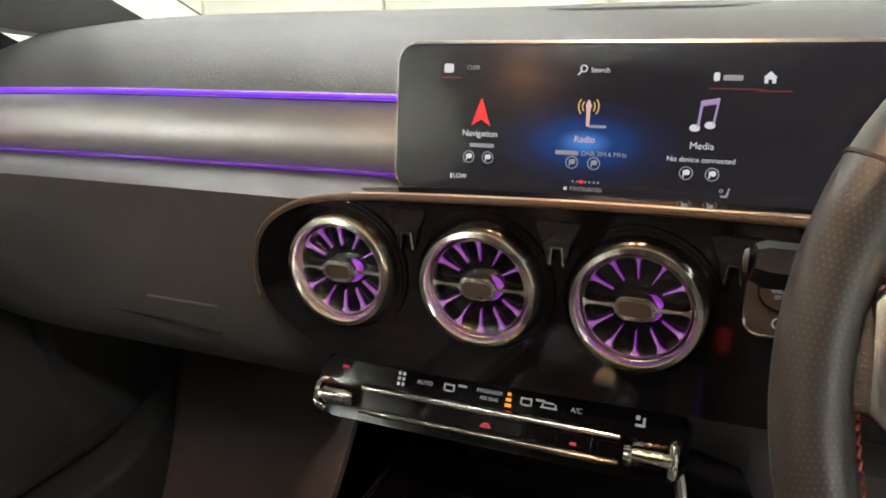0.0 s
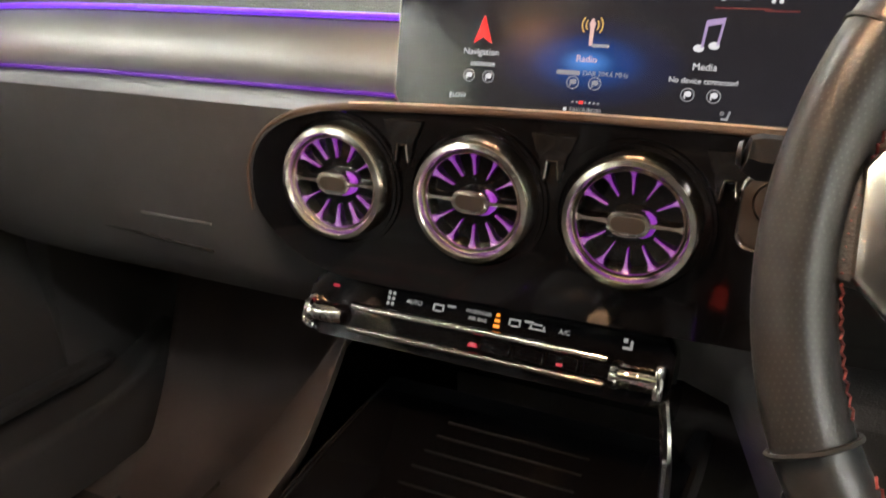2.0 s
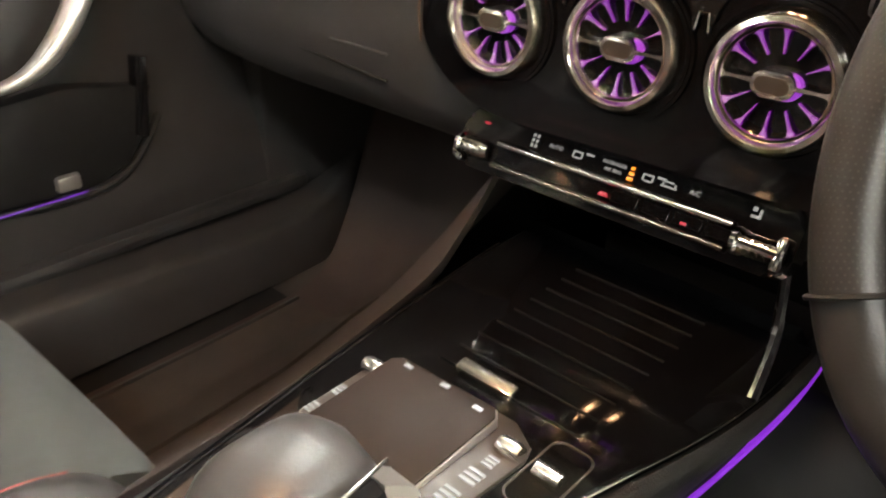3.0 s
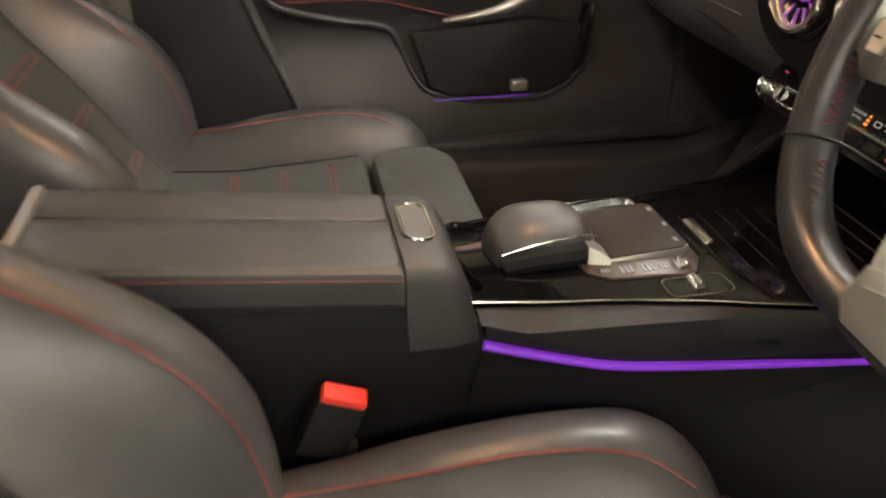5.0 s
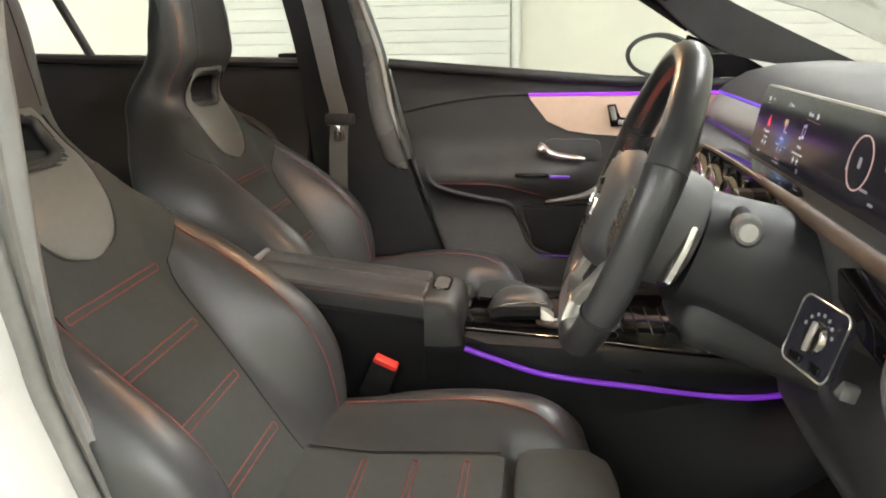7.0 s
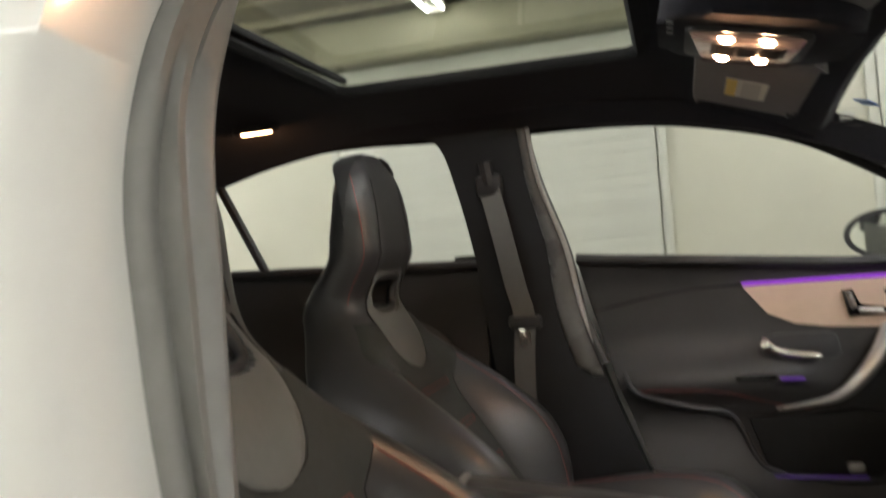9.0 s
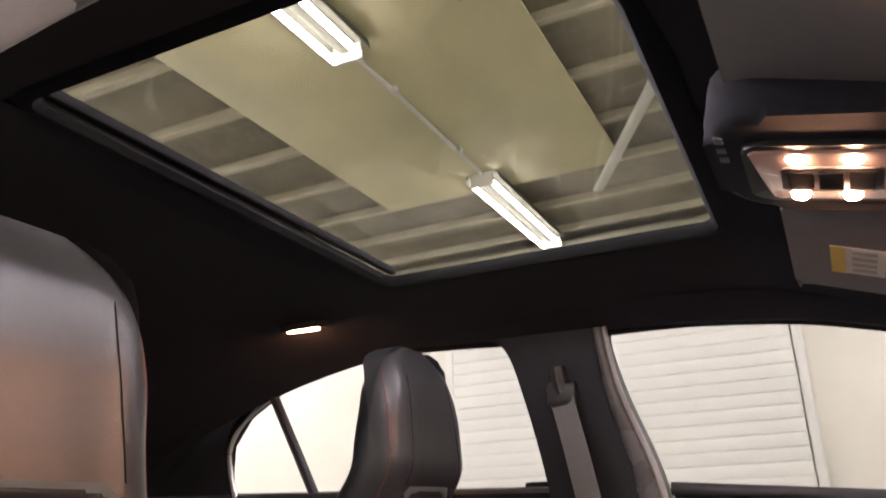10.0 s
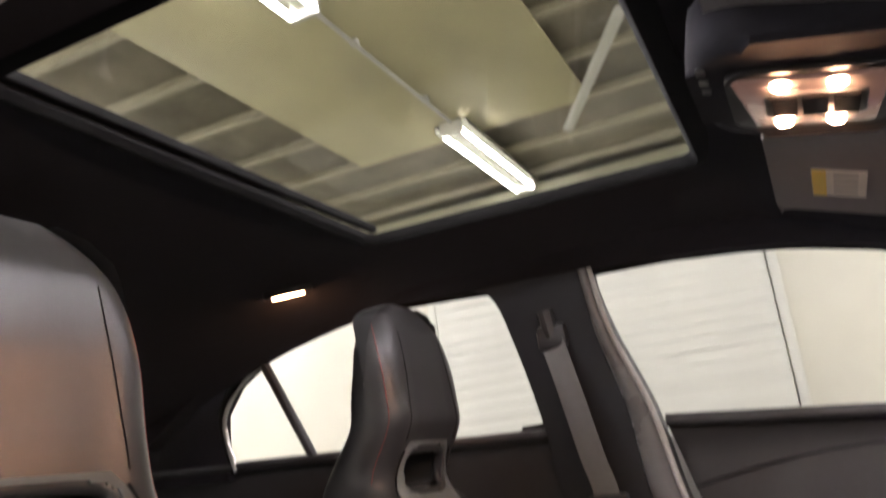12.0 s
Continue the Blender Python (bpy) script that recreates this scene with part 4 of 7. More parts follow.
back_y = table([(0.44, -0.255), (0.52, -0.31), (0.60, -0.364), (0.67, -0.413), (0.743, -0.467), (0.81, -0.497), (0.874, -0.530), (0.95, -0.578), (1.02, -0.594), (1.10, -0.60), (1.16, -0.610), (1.205, -0.630)])
back_w = table([(0.44, 0.235), (0.55, 0.25), (0.65, 0.252), (0.72, 0.243), (0.78, 0.222), (0.83, 0.192), (0.87, 0.162), (0.90, 0.143), (0.94, 0.130), (1.0, 0.129), (1.08, 0.129), (1.13, 0.125), (1.165, 0.114), (1.185, 0.098), (1.198, 0.072), (1.205, 0.044)])
back_b = table([(0.44, 0.02), (0.50, 0.048), (0.56, 0.085), (0.62, 0.112), (0.68, 0.115), (0.75, 0.085), (0.81, 0.035), (0.85, 0.005), (0.90, 0.0), (0.97, 0.006), (1.06, 0.008), (1.14, 0.004), (1.205, 0.0)])
back_t = table([(0.44, 0.12), (0.70, 0.14), (0.80, 0.145), (0.88, 0.13), (0.95, 0.105), (1.05, 0.088), (1.13, 0.07), (1.165, 0.056), (1.19, 0.036), (1.205, 0.014)])
insert_w = table([(0.44, 0.10), (0.6, 0.105), (0.70, 0.108), (0.76, 0.118), (0.80, 0.152), (0.83, 0.180), (0.87, 0.152), (0.90, 0.134)])
bib_w = table([(0.800, 0.012), (0.804, 0.034), (0.812, 0.054), (0.828, 0.071), (0.850, 0.082), (0.88, 0.088), (0.912, 0.091), (0.924, 0.087), (0.945, 0.082), (0.968, 0.076), (0.985, 0.070)])


def back_face(x, z):
    w = back_w(z)
    r = min(0.05, 0.45 * w)
    q = min(max((abs(x) - (w - r)) / r, 0), 1)
    lo = 0.10 if z < 0.9 else 0.05
    return back_y(z) + back_b(z) * step(lo, lo + 0.095, abs(x)) - r * (1 - math.sqrt(max(0, 1 - q * q)))


cushion_h = table([(-0.42, 0.0), (-0.34, 0.016), (-0.25, 0.038), (-0.16, 0.055), (-0.06, 0.060), (0.02, 0.052), (0.07, 0.036), (0.12, 0.018)])


def cushion_top(x, y):
    """Height of the cushion; y from its rear (-0.40) to its front lobes (0.10)."""
    z = 0.50 - 0.09 * (y + 0.40) if y < -0.2 else 0.482 + 0.045 * (y + 0.2)
    z += cushion_h(y) * step(0.105, 0.19, abs(x))
    q = min(max((abs(x) - 0.19) / 0.06, 0), 1)
    z -= 0.06 * (1 - math.sqrt(max(0, 1 - q * q)))
    f = min(max((y - 0.03) / 0.08, 0), 1)
    z -= 0.06 * (1 - math.sqrt(max(0, 1 - f * f)))
    return z - 0.04 * (1 - step(0.12, 0.145, abs(x))) * step(-0.012, 0.0, y)


def front_seat(xc, dy, dc, drop, nod, label):
    s = thing("front_seat", label, "car seat", (xc, -0.2 + dy, 0.30), "front seats")

    def fp(x, z, out=0.0):
        return Vector((xc + x, back_face(x, z) + dy + nod * step(0.90, 1.03, z) + out, z - drop * step(0.85, 1.12, z)))

    def fa(u, v):
        z = 0.44 + 0.765 * v
        return fp((2 * u - 1) * back_w(z), z)

    def fb(u, v):
        z = 0.44 + 0.765 * v
        w = back_w(z)
        x = (2 * u - 1) * w
        r = min(0.04, 0.4 * w)
        q = min(max((abs(x) - (w - r)) / r, 0), 1)
        return Vector((xc + x, back_y(z) + dy + nod * step(0.90, 1.03, z) - back_t(z) + r * (1 - math.sqrt(max(0, 1 - q * q))), z - drop * step(0.85, 1.12, z)))

    def opening(u, v):
        z, x = 0.44 + 0.765 * v, abs(2 * u - 1) * back_w(0.44 + 0.765 * v)
        return ((z - 0.942) / 0.034) ** 4 + (x / 0.067) ** 4 < 1

    def ease(f):
        """Draws the rim of the opening onto a smooth oval."""
        def g(u, v):
            z, w = 0.44 + 0.765 * v, back_w(0.44 + 0.765 * v)
            x = (2 * u - 1) * w
            q = (((z - 0.942) / 0.034) ** 4 + (x / 0.067) ** 4) ** 0.25
            if 0.6 < q < 1.45:
                k = 1 + (1 / q - 1) * (1 - abs(q - 1) / 0.45 if q > 1 else 1)
                z2 = 0.942 + (z - 0.942) * k
                x2 = x * k
                return f((x2 / back_w(z2) + 1) / 2, (z2 - 0.44) / 0.765)
            return f(u, v)
        return g

    backrest = part("backrest", skin_pair(ease(fa), ease(fb), 60, 100, opening), LEATHER, s, "black leather backrest with built-in headrest", 55)
    insert = part("back_insert", sheet(lambda u, v: fp((2 * u - 1) * insert_w(0.46 + 0.435 * v), 0.46 + 0.435 * v, 0.003), 26, 50, (0, -0.005, 0)), FABRIC, s, "dark microfibre cloth insert")
    rim = []
    for k in range(28):
        t = 2 * math.pi * k / 28
        x, z = 0.067 * math.copysign(abs(math.cos(t)) ** 0.5, math.cos(t)), 0.942 + 0.034 * math.copysign(abs(math.sin(t)) ** 0.5, math.sin(t))
        rim.append(fp(x, z, -0.006))
    part("opening_rim", tube(rim, 0.008, 10, up=(0, 1, 0), closed=True), LEATHER, backrest)
    part("opening_shelf", loft([[(xc + x, fp(0, 0.912).y - 0.004 - d, fp(0, 0.912).z + h) for x in (-0.073, -0.05, 0.0, 0.05, 0.073)] + [(xc + x, fp(0, 0.912).y - 0.004 - d, fp(0, 0.912).z + h - 0.02) for x in (0.073, 0.0, -0.073)] for d, h in ((0.0, 0.0), (0.02, 0.008), (0.06, 0.010), (0.10, 0.004))]), FABRIC, s, "cloth shelf inside the headrest opening")
    mid = fp(0, 0.942)
    # added dark panel blocks the bright view through the headrest opening
    part("opening_blocker", box(xc - 0.072, xc + 0.072, mid.y - back_t(0.942) + 0.024, mid.y - back_t(0.942) + 0.032, mid.z - 0.042, mid.z + 0.042, 0.003), RUBBER, backrest, "dark panel added to close the opening")
    part("neck_pad", sheet(lambda u, v: fp((2 * u - 1) * bib_w(0.80 + 0.185 * v), 0.80 + 0.185 * v, 0.009 - 0.005 * (2 * u - 1) ** 6 - 0.004 * (1 - v) ** 4 - 0.006 * v ** 6), 40, 56, (0, -0.008, 0), lambda u, v: ((0.80 + 0.185 * v - 0.942) / 0.036) ** 4 + ((2 * u - 1) * bib_w(0.80 + 0.185 * v) / 0.069) ** 4 < 1), NECK_LEATHER, s, "smooth leather neck pad")
    for z in (0.757, 0.685, 0.613, 0.540):
        w = insert_w(z) - 0.016
        loop = [(w * k / 10, z - 0.0042) for k in range(-10, 11)] + [(w + 0.003, z)] + [(w * k / 10, z + 0.0042) for k in range(10, -11, -1)] + [(-w - 0.003, z)]
        part("stitch_line", tube([fp(x, q, 0.0035) for x, q in loop], 0.0009, 5, closed=True), RED_THREAD, insert)
    for sx in (-1, 1):
        zs = [0.46 + 0.0188 * k for k in range(20)]
        part("bolster_seam", tube([fp(sx * (insert_w(z) + 0.003), z, 0.0015) for z in zs if z < 0.83], 0.0009, 6), SEAM, backrest)
        part("bolster_stitch", tube([fp(sx * (0.176 - 0.10 * step(0.72, 0.86, z) * 0.35), z, 0.0005) for z in zs if z < 0.81], 0.0008, 5), RED_THREAD, backrest)
        part("headrest_stitch", tube([fp(sx * back_w(z) * 0.93, z, 0.0006) for z in [0.93 + 0.0168 * k for k in range(16)]], 0.0007, 5), RED_THREAD, backrest)
        part("neck_pad_seam", tube([fp(sx * (bib_w(z) + 0.002), z, 0.0022) for z in [0.801 + 0.0057 * k for k in range(31)]], 0.0014, 5), SEAM, backrest)
        part("headrest_seam", tube([fp(sx * (0.082 - 0.012 * step(1.0, 1.16, z)), z, 0.0006) for z in [0.985 + 0.012 * k for k in range(15)]], 0.0006, 5), SEAM, backrest)
    dy = dc
    cushion = part("cushion", skin_pair(lambda u, v: Vector((xc - 0.25 + 0.5 * u, -0.40 + 0.51 * v + dy, cushion_top(-0.25 + 0.5 * u, -0.40 + 0.51 * v))),
                              lambda u, v: Vector((xc + (-0.25 + 0.5 * u) * 0.92, -0.38 + 0.47 * v + dy, 0.335)), 44, 44), LEATHER, s, "black leather seat cushion", 60)
    seat_insert = part("cushion_insert", sheet(lambda u, v: (xc + (2 * u - 1) * 0.112, -0.34 + 0.33 * v + dy, cushion_top((2 * u - 1) * 0.112, -0.34 + 0.33 * v) + 0.004), 20, 20, (0, 0, -0.006)), FABRIC, s, "dark microfibre cloth insert")
    for y in (-0.06, -0.13, -0.20):
        loop = [(0.0105 * k, y - 0.004) for k in range(-9, 10)] + [(0.098, y)] + [(0.0105 * k, y + 0.004) for k in range(9, -10, -1)] + [(-0.098, y)]
        part("stitch_line", tube([(xc + x, q + dy, cushion_top(x, q) + 0.0048) for x, q in loop], 0.0009, 5, closed=True), RED_THREAD, seat_insert)
    for sx in (-1, 1):
        part("cushion_seam", tube([(xc + sx * 0.118, y + dy, cushion_top(0.118, y) + 0.002) for y in [-0.34 + 0.018 * k for k in range(19)]], 0.0009, 6), SEAM, cushion)
        part("cushion_stitch", tube(spline([(xc + sx * x, y + dy, cushion_top(x, y) + 0.0008) for x, y in ((0.21, -0.34), (0.188, -0.25), (0.178, -0.15), (0.176, -0.06), (0.168, 0.02), (0.15, 0.07))], 6), 0.0009, 5), RED_THREAD, cushion)

    ringset = []
    for i in range(17):
        u = i / 16
        e = math.sqrt(max(0.02, 1 - (abs(2 * u - 1)) ** 7))
        x = -0.155 + 0.31 * u
        pts = [(0.0, 0.38), (0.0, 0.47), (0.004, 0.488), (0.02, 0.496), (0.06, 0.499), (0.10, 0.494), (0.128, 0.477), (0.14, 0.45), (0.138, 0.41), (0.125, 0.385)]
        ringset.append([(xc + x, 0.068 + (y - 0.068) * (0.9 + 0.1 * e) + dy + 0.004, 0.43 + (z - 0.43) * (0.82 + 0.18 * e)) for y, z in pts])
    part("thigh_support", loft(ringset), FABRIC, s, "dark cloth thigh support", 50)
    part("seat_base", joined(box(xc - 0.21, xc + 0.21, -0.37 + dy, 0.06 + dy, 0.33, 0.37, 0.015), box(xc - 0.19, xc - 0.15, -0.36 + dy, 0.10 + dy, 0.298, 0.335, 0.005), box(xc + 0.15, xc + 0.19, -0.36 + dy, 0.10 + dy, 0.298, 0.335, 0.005)), PLASTIC, s)
    part("side_valance", box(xc + (0.225 if xc > 0 else -0.25), xc + (0.25 if xc > 0 else -0.225), -0.40 + dy, 0.05 + dy, 0.34, 0.43, 0.012), HARD, s)
    part("recline_pivot", tube([(xc - 0.22, -0.33 + dy, 0.42), (xc + 0.22, -0.33 + dy, 0.42)], 0.04, 14), PLASTIC, s)
    return s


front_seat(0.375, 0.0, 0.0, 0.03, 0.0, "black leather and cloth driver sport seat with red stitching")
front_seat(-0.37, -0.112, -0.108, 0.0, 0.072, "black leather and cloth passenger sport seat with red stitching")

# carpet of the passenger footwell, sweeping up the tunnel and the toe board
carpet_edge = table([(-0.1, -0.54), (0.42, -0.54), (0.57, -0.595), (0.72, -0.665), (0.8, -0.68)])
tunnel_x = table([(-0.1, -0.088), (0.05, -0.092), (0.16, -0.104), (0.25, -0.116), (0.315, -0.126), (0.36, -0.134), (0.8, -0.15)])
tunnel_z = table([(-0.1, 0.588), (0.05, 0.592), (0.16, 0.597), (0.25, 0.605), (0.315, 0.64), (0.36, 0.672), (0.5, 0.70), (0.8, 0.72)])
FOOT_CARPET = material("dark brown carpet", (0.046, 0.034, 0.031), 0.95, vary=0.2, scale=15, fine=0.8, fine_scale=1200)


def foot_carpet(u, v):
    y = -0.1 + 0.9 * v
    x0 = carpet_edge(y)
    low = 0.315 + 0.26 * step(0.46, 0.80, y)
    return Vector((x0 + (tunnel_x(y) - x0) * u, y, low + (tunnel_z(y) - low) * max(0.0, (u - 0.22) / 0.78) ** 1.35))


part("footwell_carpet", sheet(foot_carpet, 36, 40, (0, 0, -0.012)), FOOT_CARPET, shell, "dark brown moulded carpet", 70)
part("kick_panel", box(-0.735, -0.674, 0.48, 0.95, 0.30, 0.90, 0.01), DOOR_SOFT, shell, "dark kick panel")
part("footwell_recess", box(-0.62, -0.30, -0.1, 0.8, 0.300, 0.308), RUBBER, shell)
mat = thing("floor_mat", "dark floor mat on the passenger footwell carpet", "floor mat", (-0.42, 0.25, 0.32))
part("mat_top", sheet(lambda u, v: foot_carpet(0.05 + 0.42 * u, 0.18 + 0.38 * v) + Vector((0, 0, 0.006)), 14, 14, (0, 0, -0.006)), CARPET, mat, "dark woven mat top")
part("binding", tube([foot_carpet(0.05, 0.18 + 0.38 * k / 12) + Vector((0, 0, 0.006)) for k in range(13)], 0.004, 6), PLASTIC, mat, "dark binding")

bench = thing("rear_bench", "dark leather rear bench seat behind the front seats", "car seat", (0, -1.3, 0.3))
part("cushion", sheet(lambda u, v: (-0.62 + 1.24 * u, -1.55 + 0.5 * v, 0.50 + 0.05 * math.sin(math.pi * v) + 0.02 * math.cos(4 * math.pi * u)), 24, 10, (0, 0, -0.2)), LEATHER, bench)
part("backrest", sheet(lambda u, v: (-0.62 + 1.24 * u, -1.46 - 0.24 * v + 0.02 * math.cos(4 * math.pi * u), 0.50 + 0.46 * v), 24, 12, (0, -0.12, 0)), LEATHER, bench)
for x in (-0.36, 0.0, 0.36):
    part("head_restraint", box(x - 0.12, x + 0.12, -1.78, -1.69, 0.95, 1.08, 0.035, 3), LEATHER, bench)

# ---- centre console ----
XC = 0.012
console = thing("centre_console", "black centre console with padded armrest and violet light line", "console", (XC, 0.0, 0.30))


def console_half(y):
    return 0.090 + 0.042 * step(-0.1, 0.36, y)


ys = [-0.44 + 0.0465 * k for k in range(19)]
rings = []
for y in ys:
    h = console_half(y)
    top_z = 0.60 if y > -0.09 else 0.612
    rings.append([(XC - h - 0.025, y, 0.30), (XC - h - 0.012, y, 0.48), (XC - h - 0.006, y, top_z - 0.02), (XC - h + 0.004, y, top_z - 0.004), (XC + h - 0.004, y, top_z - 0.004), (XC + h + 0.006, y, top_z - 0.02), (XC + h + 0.008, y, 0.57), (XC + h + 0.004, y, 0.545), (XC + h + 0.012, y, 0.50), (XC + h + 0.03, y, 0.30)])
part("body", loft(rings), BLACK_PLASTIC, console, "black console body", 50)
deck_half = table([(-0.1, 0.064), (-0.02, 0.077), (0.084, 0.0935), (0.24, 0.122), (0.36, 0.132)])
deck_mid = table([(-0.1, 0.012), (0.084, 0.0135), (0.24, 0.0245), (0.36, 0.026)])
deck = []
for k in range(24):
    y = -0.092 + 0.0196 * k
    h = deck_half(y)
    z = 0.602
    XC = deck_mid(y)
    deck.append([(XC - h, y, z - 0.006), (XC - h, y, z + 0.002), (XC - h + 0.003, y, z + 0.004), (XC + h - 0.003, y, z + 0.004), (XC + h, y, z + 0.002), (XC + h, y, z - 0.006)])
XC = 0.012
part("gloss_deck", loft(deck), GLOSS, console, "gloss black console top")
for sx in (-1, 1):
    line = [(deck_mid(y) + sx * (deck_half(y) + 0.001), y, 0.606) for y in [-0.088 + 0.024 * k for k in range(18)]]
    part("deck_edge", tube(line, 0.0010, 6), DARK_CHROME if sx > 0 else GLOSS, console)
RIB = material("dark gloss rib", (0.006, 0.006, 0.006), 0.3, 0.0, vary=0.1, gleam=0.3)
for k in range(9):
    y = 0.160 + 0.0215 * k
    part("cover_rib", box(XC - 0.042, XC + 0.075, y - 0.0007, y + 0.0007, 0.6055, 0.6072, 0.0003, 1), RIB, console)
part("light_line", tube(spline([(0.113, -0.078, 0.586), (0.117, -0.03, 0.571), (0.121, 0.03, 0.554), (0.125, 0.085, 0.547), (0.133, 0.17, 0.5425), (0.146, 0.30, 0.538), (0.154, 0.37, 0.547), (0.158, 0.42, 0.568)], 6), 0.0042, 8), VIOLET_CONSOLE, console, "glowing violet light line")
part("light_line", tube(spline([(-0.082, -0.082, 0.585), (-0.09, 0.0, 0.56), (-0.10, 0.1, 0.54), (-0.125, 0.25, 0.53)], 6), 0.004, 8), VIOLET_CONSOLE, console, "glowing violet light line")
SIDE_PAD = material("black padded side", (0.013, 0.013, 0.014), 0.55, vary=0.15, fine=0.4, fine_scale=800, cells=True, gleam=0.3)
pad_line = spline([(0.113, -0.078, 0.586), (0.117, -0.03, 0.571), (0.121, 0.03, 0.554), (0.125, 0.085, 0.547), (0.133, 0.17, 0.5425), (0.146, 0.30, 0.538), (0.154, 0.37, 0.547), (0.158, 0.42, 0.568)], 5)
rings = []
for p in pad_line:
    e = deck_mid(p.y) + deck_half(p.y)
    rings.append([(e - 0.006, p.y, 0.597), (e + 0.004, p.y, 0.602), (max(e + 0.006, p.x) + 0.003, p.y, 0.597), (max(e + 0.005, p.x + 0.003), p.y, max(p.z + 0.022, 0.575)), (p.x + 0.0025, p.y, p.z + 0.012), (p.x - 0.001, p.y, p.z + 0.006), (p.x - 0.014, p.y, p.z + 0.009)])
part("side_pad", loft(rings), SIDE_PAD, console, "dark grey padded console side", 60)
# armrest: two padded lids, front cap with release button
XA = 0.034
for x0, x1 in ((XA - 0.070, XA - 0.0140), (XA - 0.0120, XA + 0.0715)):
    rings = []
    for k in range(21):
        y = -0.425 + 0.2836 * (0 if k == 0 else 1 if k == 20 else 0.012 + 0.976 * (k - 1) / 18)
        z = 0.695 - 0.125 * max(0, (y + 0.425)) ** 1.05
        e = 0.003 if k in (0, 20) else 0.0
        drop = 0.034
        soft_a = [(x0 + 0.004, z - drop), (x0, z - 0.012), (x0 + 0.002, z - 0.004), (x0 + 0.007, z - 0.0005)]
        soft_b = [(x1 - 0.007, z - 0.0005), (x1 - 0.002, z - 0.004), (x1, z - 0.012), (x1 - 0.004, z - drop)]
        crisp_a = [(x0, z - drop), (x0, z - 0.003), (x0 + 0.001, z - 0.001), (x0 + 0.003, z)]
        crisp_b = [(x1 - 0.003, z), (x1 - 0.001, z - 0.001), (x1, z - 0.003), (x1, z - drop)]
        prof = (soft_a if x0 < XA - 0.05 else crisp_a) + [((x0 + x1) / 2, z + 0.0012)] + (crisp_b if x0 < XA - 0.05 else soft_b)
        rings.append([(x, y, q - e) for x, q in prof])
    part("armrest_lid", loft(rings), LEATHER, console, "padded black leather armrest lid", 32)
for x in (XA + 0.0715, XA - 0.0702):
    part("armrest_stitch", tube([(x, y, 0.686 - 0.125 * max(0, y + 0.425) ** 1.05) for y in [-0.42 + 0.028 * k for k in range(11)]], 0.0004, 5), RED_THREAD, console)
part("armrest_tray", box(XA - 0.066, XA + 0.066, -0.425, -0.141, 0.60, 0.662, 0.004), SEAM, console)
part("armrest_box", loft([[(XA - 0.071, y, 0.595), (XA - 0.071, y, z - 0.006), (XA - 0.067, y, z), (XA + 0.067, y, z), (XA + 0.072, y, z - 0.006), (XA + 0.078, y, 0.57), (XA + 0.074, y, 0.50), (XA - 0.071, y, 0.50)] for y, z in ((-0.43, 0.653), (-0.30, 0.640), (-0.141, 0.622))]), BLACK_PLASTIC, console)
cap = []
for y, z, low, h in ((-0.1405, 0.6615, 0.586, 0.0705), (-0.125, 0.661, 0.586, 0.0712), (-0.108, 0.657, 0.586, 0.0715), (-0.096, 0.649, 0.587, 0.0712), (-0.087, 0.633, 0.588, 0.0705), (-0.083, 0.606, 0.588, 0.069), (-0.080, 0.595, 0.589, 0.066)):
    d = min(0.012, 0.4 * (z - low))
    cap.append([(XA - h, y, low), (XA - h, y, z - d), (XA - h + 0.004, y, z - d / 3), (XA - h + 0.012, y, z), (XA + h - 0.012, y, z), (XA + h - 0.004, y, z - d / 3), (XA + h, y, z - d), (XA + h + 0.005, y, low)])
end_cap = part("armrest_cap", loft(cap), PLASTIC, console, "dark grey armrest end cap", 50)
part("cap_rear_band", box(XA - 0.071, XA + 0.071, -0.437, -0.424, 0.63, 0.698, 0.006), STEEL, console, "satin metal band")
but = Matrix.Translation((XA - 0.008, -0.121, 0.6600)) @ Matrix.Rotation(radians(-7), 4, "X")
part("release_button", moved(prism(rounded(-0.030, 0.030, -0.011, 0.011, 0.009), "xy", 0.0, 0.0022, 0.0006, 1), but), HARD, end_cap)
part("button_ring", moved(tube([(x, y, 0.0012) for x, y in rounded(-0.032, 0.032, -0.013, 0.013, 0.011)], 0.0015, 6, closed=True), but), BRIGHT, end_cap, "chrome button ring")

# ---- touchpad with palm rest ----
pad = thing("touchpad", "touchpad with padded palm rest and keys on the console", "touchpad", (0.005, 0.06, 0.606))
base_pts = [(-0.046, 0.035), (-0.055, 0.055), (-0.056, 0.118), (-0.046, 0.140), (0.052, 0.142), (0.072, 0.130), (0.076, 0.118), (0.071, 0.050), (0.058, 0.030), (0.03, 0.026)]
part("key_plate", prism(base_pts, "xy", 0.605, 0.6095, 0.002), DARK_METAL, pad, "dark metal key plate")
TOUCH = material("touch surface", (0.018, 0.012, 0.009), 0.5, vary=0.15, gleam=0.12)
padm = Matrix.Translation((0.0005, 0.092, 0.6145)) @ Matrix.Rotation(radians(4), 4, "X")
pad_pts = [(-0.044, -0.044), (0.044, -0.044), (0.0455, -0.04), (0.0465, 0.036), (0.041, 0.043), (-0.037, 0.040), (-0.0445, 0.034), (-0.0455, -0.04)]
part("pad_base", moved(prism(pad_pts, "xy", -0.008, 0.0, 0.002), padm), SILVER, pad, "silver pad edge")
part("pad_surface", moved(prism([(x * 0.975, y * 0.975) for x, y in pad_pts], "xy", 0.0, 0.0016, 0.0008), padm), TOUCH, pad, "brown-black touch surface")
